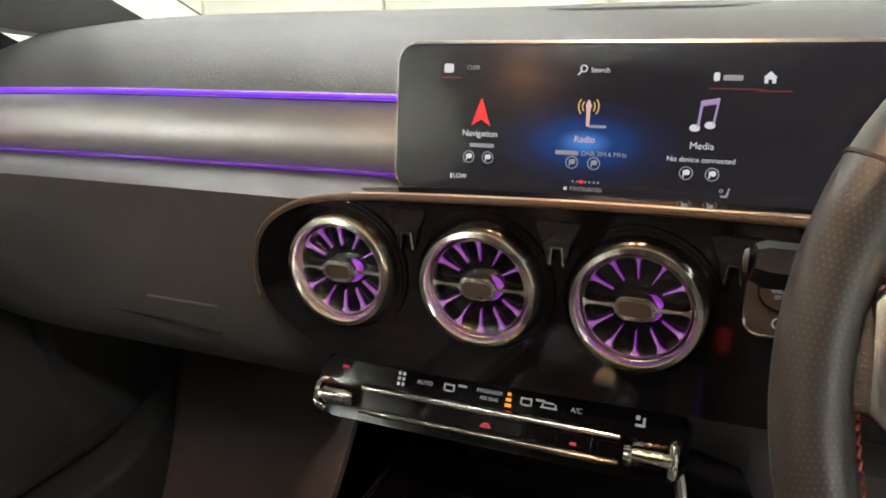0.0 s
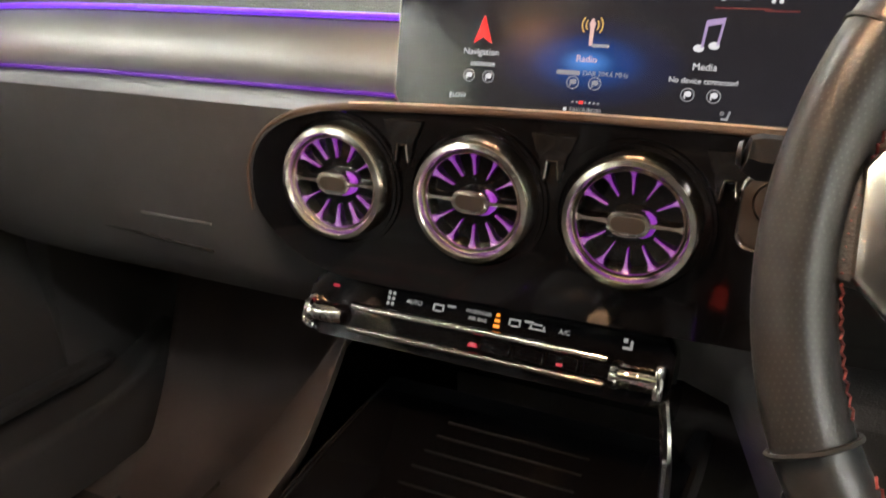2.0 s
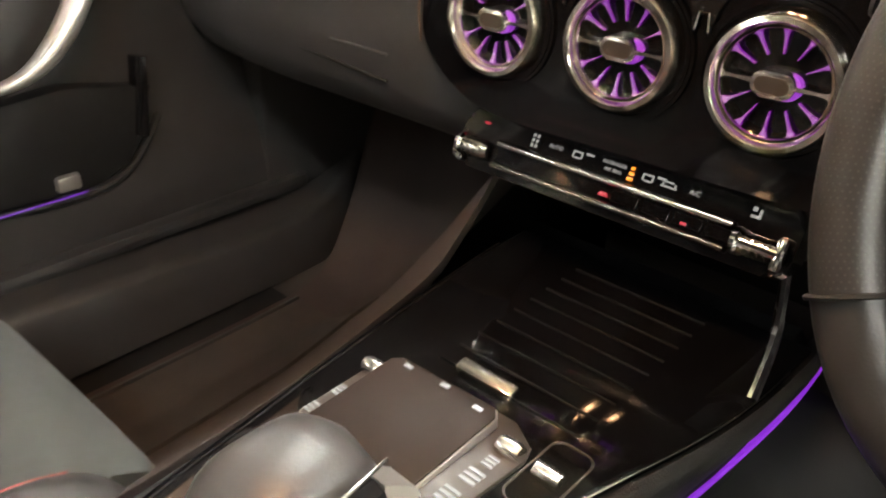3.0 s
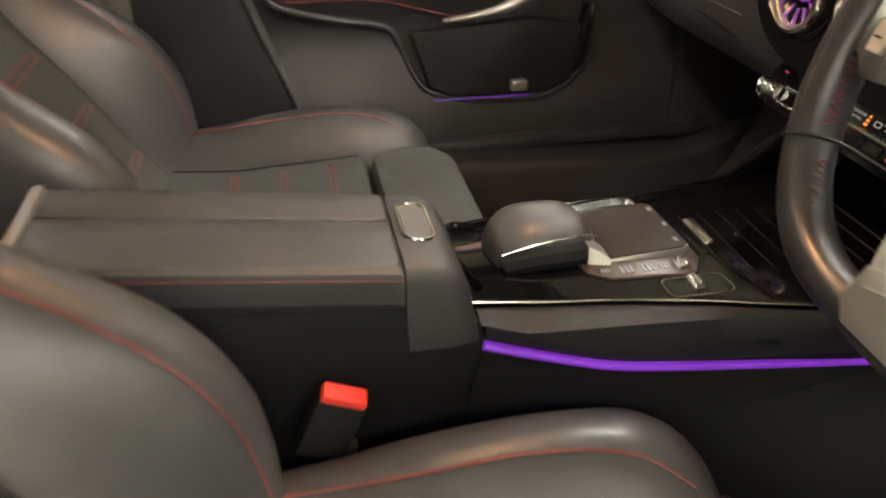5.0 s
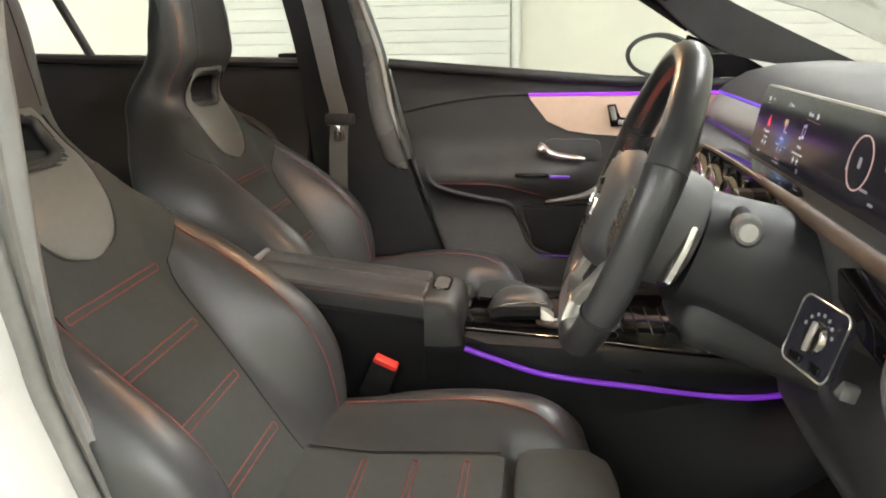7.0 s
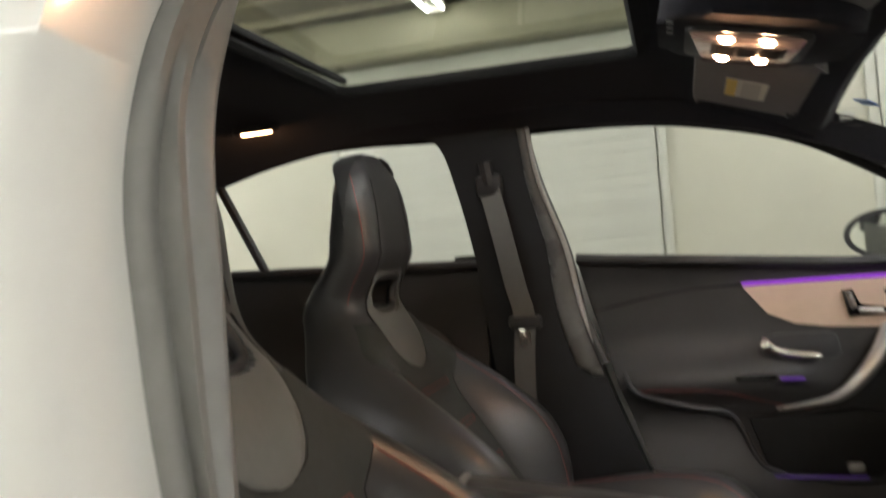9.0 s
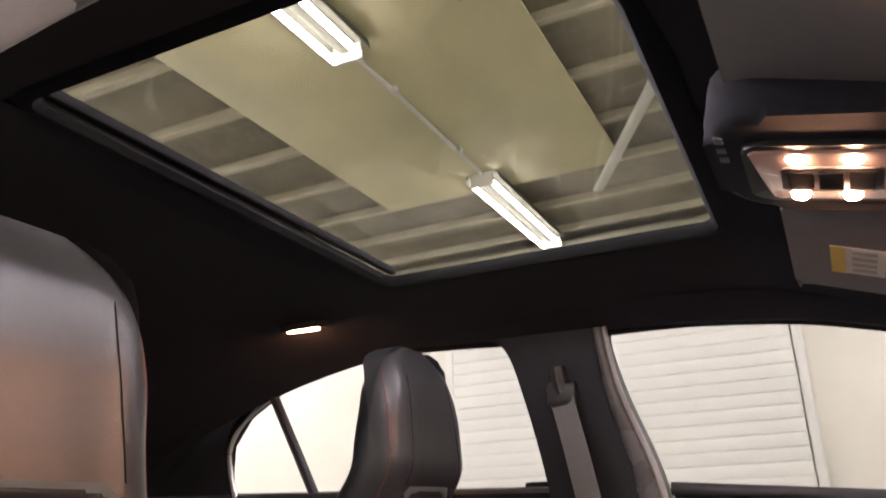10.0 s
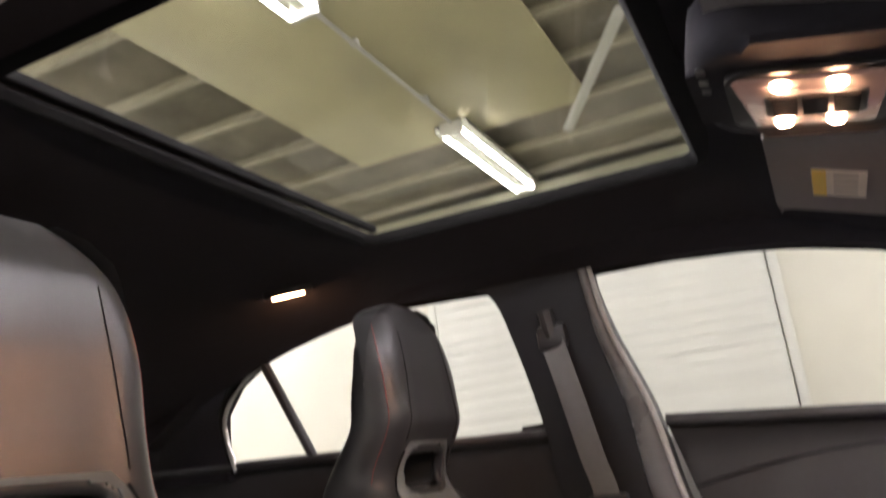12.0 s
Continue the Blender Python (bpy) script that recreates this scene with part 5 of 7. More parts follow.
for x, y in ((-0.028, 0.034), (0.003, 0.036), (0.032, 0.034)):
    part("pad_symbol", moved(box(x - 0.0035, x + 0.0035, y - 0.0018, y + 0.0018, 0.0016, 0.0021), padm), PRINT_WHITE, pad)
for x, y, w, h in ((0.0595, 0.047, 0.003, 0.004), (0.0605, 0.067, 0.0058, 0.006), (0.0615, 0.087, 0.0058, 0.006), (0.062, 0.103, 0.004, 0.0045), (-0.051, 0.062, 0.003, 0.005), (-0.051, 0.085, 0.003, 0.005)):
    for j in range(3):
        part("key_symbol", box(x - w, x + w, y - h + j * h * 0.75, y - h + j * h * 0.75 + h * 0.42, 0.6095, 0.6101), PRINT_WHITE, pad)
for x, y in ((0.065, 0.118), (-0.049, 0.115)):
    part("thumb_roller", moved(lathe([(0.0, -0.008), (0.006, -0.008), (0.007, -0.005), (0.007, 0.005), (0.006, 0.008), (0.0, 0.008)], 16), Matrix.Translation((x, y, 0.6110)) @ Matrix.Rotation(radians(90), 4, "Y")), CHROME, pad, "chrome thumb roller")
rings = []
for k in range(13):
    a = k / 12
    y = -0.046 + 0.096 * a
    h = 0.603 + 0.042 * max(0.02, 1 - abs(2 * a - 1.04) ** 3.2) ** 0.55
    w = 0.0375 * (1 - 0.22 * abs(2 * a - 1) ** 5)
    rings.append([(-0.002 + w * math.cos(t), y + 0.012 * (1 - abs(math.cos(t))) * (a - 0.5), 0.603 + (h - 0.603) * max(0.0, math.sin(t)) ** 0.36) for t in [math.pi * j / 14 for j in range(15)]] + [(-0.002, y, 0.600)])
part("palm_rest", loft(rings), LEATHER, pad, "padded black palm rest", 70)
part("palm_trim", tube(spline([(0.035, -0.043, 0.622), (0.0395, -0.015, 0.632), (0.039, 0.02, 0.636), (0.034, 0.046, 0.633)], 6), 0.0012, 6), CHROME, pad, "chrome palm rest edge")
# solid black bar stands in for the shaded hollow below the chrome edge
part("palm_shade_bar", tube(spline([(0.033, -0.04, 0.610), (0.037, -0.01, 0.616), (0.036, 0.034, 0.617)], 5), 0.0115, 8), BLACK_PLASTIC, pad)
part("palm_root", loft([[(0.026, y, z + 0.001), (0.046 + d, y, z), (0.050 + d, y, 0.606), (0.026, y, 0.606)] for y, z, d in ((0.036, 0.626, -0.004), (0.047, 0.621, 0.0), (0.056, 0.6135, 0.002))]), SILVER, pad, "silver root of the palm rest", 30)
tagged(part("cup_holder_edge", tube(spline([(-0.045, -0.05, 0.608), (-0.05, -0.075, 0.608), (0.0, -0.083, 0.608), (0.06, -0.07, 0.608)], 6), 0.004, 8), GLOSS), "gloss black edge of the cup holder cover on the console", "cup holder")
mode = thing("drive_switch", "chrome rocker switch on the gloss console", "switch", (0.015, 0.16, 0.606))
part("rocker", moved(box(-0.024, 0.024, -0.006, 0.006, 0.0, 0.008, 0.003), Matrix.Translation((0.0125, 0.1605, 0.607)) @ Matrix.Rotation(radians(10), 4, "X")), CHROME, mode)
volume = thing("volume_roller", "chrome volume roller on the gloss console", "switch", (0.09, 0.10, 0.606))
part("roller", moved(lathe([(0.0, -0.009), (0.0055, -0.009), (0.0065, 0.0), (0.0055, 0.009), (0.0, 0.009)], 16), Matrix.Translation((0.093, 0.118, 0.609)) @ Matrix.Rotation(radians(90), 4, "Y")), CHROME, volume)
part("frame", tube([(x, y, 0.6065) for x, y in rounded(0.078, 0.107, 0.09, 0.15, 0.008)], 0.0008, 6, closed=True), DARK_METAL, volume)


# ---- dashboard ----
dash = thing("dashboard", "black soft dashboard with brushed metal strip and violet light lines", "dashboard", (0, 0.6, 0.6))
PROFILE = [(0.95, 0.94), (0.80, 0.97), (0.62, 0.978), (0.52, 0.973), (0.455, 0.957), (0.415, 0.933), (0.398, 0.916), (0.412, 0.905), (0.414, 0.861), (0.392, 0.855), (0.352, 0.856), (0.318, 0.86), (0.304, 0.855), (0.308, 0.825), (0.316, 0.79), (0.326, 0.75), (0.338, 0.71), (0.36, 0.675), (0.40, 0.652), (0.50, 0.635), (0.95, 0.60)]


def dash_ring(x):
    """The section of the dash at x: it curves away from the driver towards the doors."""
    back = 0.05 * max(0, (abs(x) - 0.45) / 0.25) ** 2
    drop = 0.012 * max(0, (abs(x) - 0.4) / 0.3) ** 2
    knee = step(0.16, 0.24, x) * (1 - step(0.62, 0.7, x))
    out = []
    for y, z in PROFILE:
        yy = y + back * (1 - step(0.5, 0.9, y))
        if z < 0.74 and y < 0.6:
            yy -= 0.02 * knee
            z = z - 0.13 * knee * (1 - step(0.64, 0.72, z))
        out.append((x, yy, z - drop))
    return out


part("pad", loft([dash_ring(-0.70 + 0.035 * k) for k in range(41)]), SOFT, dash, "black soft dash pad", 50)
part("front_panel", loft([[(x, 0.50, 0.70), (x, 0.52, 0.30), (x, 0.54, 0.30), (x, 0.54, 0.70)] for x in (-0.10, 0.1, 0.3, 0.69)]), CARPET, dash)


def strip_point(x, v):
    """A point on the long metal strip; v runs from its top (0) to its foot (1)."""
    back = 0.05 * max(0, (abs(x) - 0.45) / 0.25) ** 2
    bulge = 0.012 * math.sin(math.pi * v)
    z = 0.9135 - 0.062 * v
    return Vector((x, 0.404 - 0.016 * v - bulge + back, z - 0.012 * max(0, (abs(x) - 0.4) / 0.3) ** 2))


part("metal_strip", sheet(lambda u, v: strip_point(-0.69 + 0.595 * u, v), 40, 10, (0, 0.006, 0)), STEEL, dash, "brushed metal trim strip")
part("light_line", tube([strip_point(-0.69 + 0.595 * k / 30, 0.0) + Vector((0, -0.003, 0.003)) for k in range(31)], 0.0028, 8), VIOLET, dash, "glowing violet light line")
part("light_line", tube([strip_point(-0.69 + 0.595 * k / 30, 0.90) + Vector((0, -0.004, 0.0)) for k in range(31)], 0.0018, 8), VIOLET_DIM, dash, "glowing violet light line")
part("strip_end", tube(spline([(-0.098, 0.398, 0.916), (-0.094, 0.385, 0.896), (-0.095, 0.38, 0.871), (-0.10, 0.388, 0.852)], 5), 0.006, 8), TAN, dash)
part("speaker_grille", prism(rounded(-0.05, 0.16, 0.56, 0.70, 0.06), "xy", 0.970, 0.9775, 0.002), SOFT, dash, "black speaker grille")
part("glovebox_line", tube([(-0.64, 0.372, 0.715), (-0.4, 0.336, 0.722), (-0.26, 0.333, 0.716)], 0.0014, 6), SEAM, dash)
part("glovebox_handle", box(-0.335, -0.255, 0.327, 0.334, 0.742, 0.7455, 0.001), HARD, dash)
LIP = material("brown lip leather", (0.075, 0.048, 0.034), 0.6, vary=0.2, fine=0.5, fine_scale=700, cells=True)
# padded lip over the vent panel
lip = spline([(-0.186, 0.300, 0.775), (-0.186, 0.298, 0.808), (-0.170, 0.296, 0.836), (-0.138, 0.295, 0.855), (-0.09, 0.296, 0.863), (0.0, 0.297, 0.867), (0.10, 0.298, 0.869), (0.22, 0.299, 0.869), (0.4, 0.30, 0.867), (0.55, 0.302, 0.865), (0.66, 0.315, 0.858)], 6)
part("lip", tube(lip, [0.0012 + 0.0019 * step(6, 30, k) + 0.006 * step(38, 50, k) for k in range(len(lip))], 10), LIP, dash, "stitched brown leather lip")
part("lip_stitch", tube([p + Vector((0, -0.0032, 0.0032)) for p in lip[24:]], 0.0006, 5), TAN, dash)
part("knee_panel", loft([[(x, 0.335, 0.80), (x, 0.315, 0.72), (x, 0.335, 0.62), (x, 0.39, 0.53), (x, 0.44, 0.53), (x, 0.40, 0.80)] for x in (0.22, 0.3, 0.45, 0.6, 0.69)]), DOOR_SOFT, dash)

# ---- display unit ----
display = thing("display", "wide black glass display unit, switched on, on the dashboard", "display", (0.22, 0.37, 0.855))
LEAN = Matrix.Translation((0, 0.362, 0.853)) @ Matrix.Rotation(radians(-10.5), 4, "X")


def scr(x, z, out=0.0):
    """A place on the display's glass: x along the dash, z up its leaning face."""
    return LEAN @ Vector((x, -out, z))


part("housing", moved(prism(rounded(-0.0945, 0.545, -0.003, 0.111, 0.016), "xz", 0.0015, 0.016, 0.002), LEAN), SILVER, display, "silver display frame")
screen_glass = part("glass", moved(prism(rounded(-0.092, 0.5425, -0.0008, 0.1085, 0.014), "xz", -0.001, 0.006, 0.001), LEAN), SCREEN_GLASS, display, "black glass front", 8)
part("foot", box(0.0, 0.46, 0.372, 0.41, 0.845, 0.90, 0.006), PLASTIC, display)
TURN = Matrix.Rotation(radians(90 - 10.5), 4, "X")


def ui_words(text, x, z, size, mat=UI_WHITE, align="CENTER"):
    return words(text, size * 0.76, scr(x, z, 0.0012), mat, screen_glass, "lettering", TURN, align, 0.0001)


def ui_bar(x, z, w, h, mat=UI_WHITE, name="symbol", r=0.0):
    pts = rounded(-w / 2, w / 2, -h / 2, h / 2, r or min(w, h) * 0.2, 3)
    return part(name, moved(prism(pts, "xz", -0.0004, 0.0), Matrix.Translation(scr(x, z, 0.0011)) @ Matrix.Rotation(radians(-10.5), 4, "X")), mat, screen_glass)


def ui_shape(pts, x, z, mat):
    return part("symbol", moved(prism([(a * 0.76, b * 0.8) for a, b in pts], "xz", -0.0004, 0.0), Matrix.Translation(scr(x, z, 0.0012)) @ Matrix.Rotation(radians(-10.5), 4, "X")), mat, screen_glass)


def ui_ring(x, z, r, mat, w=0.0004):
    m = Matrix.Translation(scr(x, z, 0.0012)) @ Matrix.Rotation(radians(-10.5), 4, "X")
    return part("symbol", moved(tube([(r * math.cos(a), 0, r * math.sin(a)) for a in [2 * math.pi * k / 20 for k in range(20)]], w, 5, up=(0, 1, 0), closed=True), m), mat, screen_glass)


halo = part("halo", prism([(0.076 * math.cos(a), 0.036 * math.sin(a)) for a in [2 * math.pi * k / 32 for k in range(32)]], "xz", -0.0002, 0.0), UI_BLUE, None)
halo.parent = display
halo.matrix_parent_inverse = display.matrix_basis.inverted()
halo.matrix_basis = Matrix.Translation(scr(0.054, 0.041, 0.0009)) @ Matrix.Rotation(radians(-10.5), 4, "X")
Z0 = 0.0443
ui_words("Navigation", -0.024, Z0, 0.0085)
ui_bar(-0.022, Z0 - 0.0085, 0.019, 0.0028, UI_GREY)
ui_words("Radio", 0.054, Z0 - 0.001, 0.0085, UI_PINK)
ui_bar(0.042, Z0 - 0.0105, 0.0165, 0.0030, UI_GREY)
ui_words("DAB 204.6 MHz", 0.068, Z0 - 0.0105, 0.0062, UI_GREY)
ui_words("Media", 0.132, Z0 - 0.002, 0.0085)
ui_words("No device connected", 0.132, Z0 - 0.011, 0.0066)
ui_words("Search", 0.062, 0.0905, 0.0065)
ui_words("12:08", -0.0315, 0.0915, 0.0062, UI_GREY)
ui_words("LOW", -0.0385, 0.0125, 0.0062)
ui_words("FAVOURITES", 0.057, 0.0088, 0.0052, UI_GREY)
ui_bar(0.0425, 0.0088, 0.0022, 0.0022, UI_WHITE)
ui_bar(-0.0455, 0.0125, 0.0012, 0.004, UI_WHITE)
ui_bar(0.1475, 0.0865, 0.012, 0.0035, UI_GREY)
ui_bar(0.1375, 0.087, 0.0038, 0.0058, UI_WHITE, r=0.0016)
ui_shape([(-0.0045, -0.004), (-0.0045, 0.0005), (-0.0055, 0.0005), (0, 0.0055), (0.0055, 0.0005), (0.0045, 0.0005), (0.0045, -0.004), (0.0015, -0.004), (0.0015, -0.001), (-0.0015, -0.001), (-0.0015, -0.004)], 0.1695, 0.0865, UI_WHITE)
ui_shape([(-0.0095, 0.0), (0.0, 0.006), (0.0, 0.0245), (-0.0005, 0.0245)], -0.0235, 0.0500, UI_RED)
ui_shape([(0.0095, 0.0), (0.0, 0.006), (0.0, 0.0245), (0.0005, 0.0245)], -0.0235, 0.0500, UI_RED)
ui_bar(-0.0505, 0.091, 0.0075, 0.0065, UI_WHITE)
ui_bar(-0.0485, 0.0845, 0.017, 0.0006, UI_DARKRED)
ui_bar(0.150, 0.0795, 0.034, 0.0006, UI_DARKRED)
ui_bar(0.173, 0.0785, 0.02, 0.0006, UI_DARKRED)
# search lens, radio mast, note
ui_ring(0.0505, 0.0915, 0.0022, UI_WHITE, 0.0005)
ui_shape([(0, 0), (0.0008, -0.0008), (-0.0028, -0.0042), (-0.0036, -0.0034)], 0.0490, 0.0902, UI_WHITE)
ui_shape([(-0.0014, -0.012), (0.0014, -0.012), (0.0018, 0.002), (0.0028, 0.006), (0.0006, 0.0105), (-0.0006, 0.0105), (-0.0028, 0.006), (-0.0018, 0.002)], 0.0555, 0.0620, UI_PINK)
for sx in (-1, 1):
    for r in (0.0062, 0.0098):
        pts = [(sx * r * math.cos(a), r * math.sin(a)) for a in [radians(-42 + 84 * k / 8) for k in range(9)]]
        pts += [(sx * (r - 0.001) * math.cos(a), (r - 0.001) * math.sin(a)) for a in [radians(42 - 84 * k / 8) for k in range(9)]]
        ui_shape(pts, 0.0555, 0.0660, UI_YELLOW)
ui_bar(0.0625, 0.0525, 0.012, 0.002, UI_GREY)
ui_shape([(-0.003, 0.0), (-0.001, 0.0), (0.001, 0.017), (0.012, 0.019), (0.0095, 0.002), (0.0115, 0.002), (0.0145, 0.024), (-0.001, 0.0215)], 0.130, 0.0545, UI_VIOLET)
for dx, dz in ((-0.0045, -0.0005), (0.0078, 0.0015)):
    ui_shape([(0.0045 * math.cos(a), 0.003 * math.sin(a)) for a in [2 * math.pi * k / 14 for k in range(14)]], 0.130 + dx * 0.76, 0.0545 + dz, UI_WHITE)
for x in (-0.032, -0.017, 0.046, 0.0615, 0.1235, 0.140):
    z = 0.0272 if x < 0.1 else 0.0243
    ui_ring(x, z, 0.0042, UI_GREY, 0.00035)
    ui_bar(x + 0.0006, z + 0.0006, 0.0036, 0.0036, UI_WHITE if not 0.04 < x < 0.07 else UI_GREY, r=0.0012)
    ui_bar(x - 0.0016, z - 0.0004, 0.0008, 0.0046, UI_WHITE if not 0.04 < x < 0.07 else UI_GREY)
for k in range(7):
    ui_bar(0.0475 + 0.003 * k, 0.0140, 0.0013 if k != 2 else 0.003, 0.0013 if k != 2 else 0.002, UI_GREY if k != 2 else UI_RED)
ui_bar(0.1485, 0.0105, 0.0045, 0.0014, UI_GREY)
ui_shape([(-0.001, -0.001), (0.001, -0.0012), (0.0026, 0.0052), (0.0012, 0.0056)], 0.1500, 0.0115, UI_GREY)
ui_ring(0.1465, 0.0140, 0.0010, UI_GREY, 0.0003)
# instrument half behind the wheel
for x, r in ((0.33, 0.030), (0.455, 0.030)):
    ui_ring(x, 0.055, r, UI_PINK if x < 0.4 else UI_VIOLET, 0.0009)
for x, z, w, h, m in ((0.30, 0.05, 0.004, 0.016, UI_GREY), (0.395, 0.082, 0.008, 0.006, UI_WHITE), (0.395, 0.065, 0.004, 0.016, UI_GREY), (0.43, 0.045, 0.008, 0.022, UI_VIOLET), (0.43, 0.03, 0.008, 0.01, UI_YELLOW), (0.425, 0.062, 0.014, 0.006, UI_PINK), (0.36, 0.03, 0.02, 0.003, UI_GREY), (0.385, 0.02, 0.012, 0.003, UI_GREY), (0.33, 0.055, 0.008, 0.012, UI_GREY), (0.48, 0.05, 0.012, 0.014, UI_DARKRED)):
    ui_bar(x, z, w, h, m)

# ---- vent panel and vents ----
BRACKET = material("dark bracket gloss", (0.009, 0.009, 0.0095), 0.16, vary=0.15)
panel = thing("vent_panel", "gloss black panel with dark brackets round the round vents", "trim panel", (0.15, 0.32, 0.73))
outline = [(-0.182, 0.79), (-0.179, 0.818), (-0.164, 0.838), (-0.136, 0.852), (-0.09, 0.860), (0.0, 0.864), (0.24, 0.866), (0.28, 0.85), (0.28, 0.75), (0.24, 0.738), (0.15, 0.735), (0.0, 0.733), (-0.08, 0.732), (-0.12, 0.736), (-0.152, 0.75), (-0.174, 0.77)]
part("board", prism([(p.x, p.z) for p in spline([(x, 0, z) for x, z in outline], 4, closed=True)], "xz", 0.298, 0.335, 0.004), GLOSS, panel, "gloss black board", 8)
for x in (-0.0500, 0.0565, 0.163):
    bracket = part("bracket", prism([(x - 0.015, 0.857), (x + 0.015, 0.857), (x + 0.011, 0.846), (x + 0.0075, 0.843), (x + 0.0065, 0.828), (x + 0.004, 0.826), (x + 0.003, 0.840), (x - 0.004, 0.840), (x - 0.005, 0.826), (x - 0.0075, 0.828), (x - 0.008, 0.843), (x - 0.011, 0.846)], "xz", 0.2945, 0.31, 0.001), BRACKET, panel, "dark grey gloss bracket")
    part("bracket_edge", tube([(x + a, 0.2942, z) for a, z in ((-0.005, 0.829), (-0.0035, 0.8405), (0.0030, 0.8405), (0.0042, 0.829))], 0.0007, 5), DARK_CHROME, bracket)
for x in (-0.1035, 0.0035, 0.108):
    for r, y in ((0.0475, 0.2962), (0.050, 0.2972)):
        part("bezel_step", ring([(r - 0.0012, -0.0018), (r + 0.0012, -0.0018), (r + 0.0016, 0.004), (r - 0.0016, 0.004)], 48, Matrix.Translation((x, y, 0.808)) @ Matrix.Rotation(radians(-90), 4, "X")), GLOSS, panel)


def round_vent(x, y, z, yaw=0, pitch=0):
    v = thing("air_vent", "round turbine air vent with chrome ring and violet glowing blades", "air vent", (x, y, z), "dashboard vents")
    m = Matrix.Translation((x, y, z)) @ Matrix.Rotation(radians(yaw), 4, "Z") @ Matrix.Rotation(radians(pitch), 4, "X") @ Matrix.Rotation(radians(90), 4, "X")
    part("outer_ring", ring([(0.0345, -0.004), (0.0350, 0.0035), (0.0372, 0.0068), (0.0405, 0.0058), (0.0425, 0.002), (0.043, -0.012), (0.0350, -0.012)], 64, m), RING_METAL, v, "satin chrome ring")
    part("inner_ring", ring([(0.0322, -0.004), (0.0325, 0.0006), (0.0331, 0.0016), (0.0337, 0.0006), (0.0338, -0.008), (0.0322, -0.008)], 64, m), RING_METAL, v, "thin chrome inner ring")
    part("bowl", moved(lathe([(0.0345, -0.008), (0.033, -0.03), (0.0, -0.034), ], 40), m), RUBBER, v, "dark vent bowl")
    for r in (0.0175, 0.0240):
        part("grille_ring", ring([(r - 0.0005, -0.008), (r + 0.0005, -0.008), (r + 0.0005, -0.016), (r - 0.0005, -0.016)], 40, m), GLOSS, v)
    base = None
    for k in range(12):
        a = 2 * math.pi * (k + 0.0) / 12
        wide = k % 6 == 0
        mm = m @ Matrix.Rotation(a, 4, "Z")
        if wide:
            pts = [(0.0328, -0.0030, 0.0), (0.030, -0.0012, -0.0003), (0.024, -0.0008, -0.0005), (0.0125, -0.0016, 0.0), (0.0125, 0.0016, 0.0), (0.024, 0.0008, -0.0005), (0.030, 0.0012, -0.0003), (0.0328, 0.0030, 0.0)]
            dpt = -0.004
        else:
            pts = [(0.0327, -0.0031, -0.001), (0.0312, -0.0015, -0.0012), (0.0285, -0.0007, -0.0018), (0.0175, -0.0002, -0.004), (0.0175, 0.0002, -0.004), (0.0285, 0.0007, -0.0018), (0.0312, 0.0015, -0.0012), (0.0327, 0.0031, -0.001)]
            dpt = -0.003
        bm = bmesh.new()
        f = [bm.verts.new(p) for p in pts]
        g = [bm.verts.new((px, py, pz + dpt)) for px, py, pz in pts]
        bm.faces.new(f)
        bm.faces.new(g)
        for i in range(len(pts)):
            bm.faces.new((f[i], f[i - 1], g[i - 1], g[i]))
        part("blade", moved(bm, mm), RING_METAL if wide else GLOW_BLADE, v)
    part("knob_glow", moved(prism(rounded(-0.0115, 0.0158, -0.0088, 0.0072, 0.0078, 8), "xy", -0.012, -0.0015, 0.001), m), VIOLET_VENT, v, "violet light under the knob")
    knob = part("knob_frame", moved(prism(rounded(-0.0135, 0.0135, -0.0078, 0.0078, 0.0077, 8), "xy", -0.006, 0.0030, 0.0012), m), RING_METAL, v, "chrome vent knob")
    part("knob_pad", moved(prism(rounded(-0.0106, 0.0106, -0.0050, 0.0050, 0.0049, 8), "xy", 0.0028, 0.0036, 0.0004, 1), m), DARK_METAL, knob, "brown-grey knob pad")
    return v


# violet glow put into the blades in place of light falling on them
GLOW_BLADE = material("chrome blade with violet glow", (0.55, 0.45, 0.62), 0.25, 0.8, vary=0.1, emit=(0.50, 0.02, 0.85), power=AMBIENT * 0.22)
for x in (-0.1035, 0.0035, 0.108):
    round_vent(x, 0.291, 0.808)
round_vent(-0.62, 0.345, 0.80, -12)
side = thing("side_vent", "grey rimmed round vent at the dash end by the driver door", "air vent", (0.69, 0.25, 0.77))
sm = Matrix.Translation((0.717, 0.302, 0.812)) @ Matrix.Rotation(radians(25), 4, "Z") @ Matrix.Rotation(radians(90), 4, "X")
part("rim", ring([(0.042, -0.02), (0.044, 0.004), (0.049, 0.009), (0.056, 0.006), (0.062, -0.02)], 48, sm), HARD, side, "grey soft rim")
part("bowl", moved(lathe([(0.044, -0.004), (0.04, -0.03), (0.0, -0.032)], 32), sm), RUBBER, side)
part("body", moved(lathe([(0.060, -0.012), (0.070, -0.03), (0.080, -0.06), (0.084, -0.10)], 40), sm), SEAL, side, "grey flared body")
part("knob", moved(prism(rounded(-0.014, 0.014, -0.008, 0.008, 0.007), "xy", -0.02, -0.004, 0.002), sm), CHROME, side)

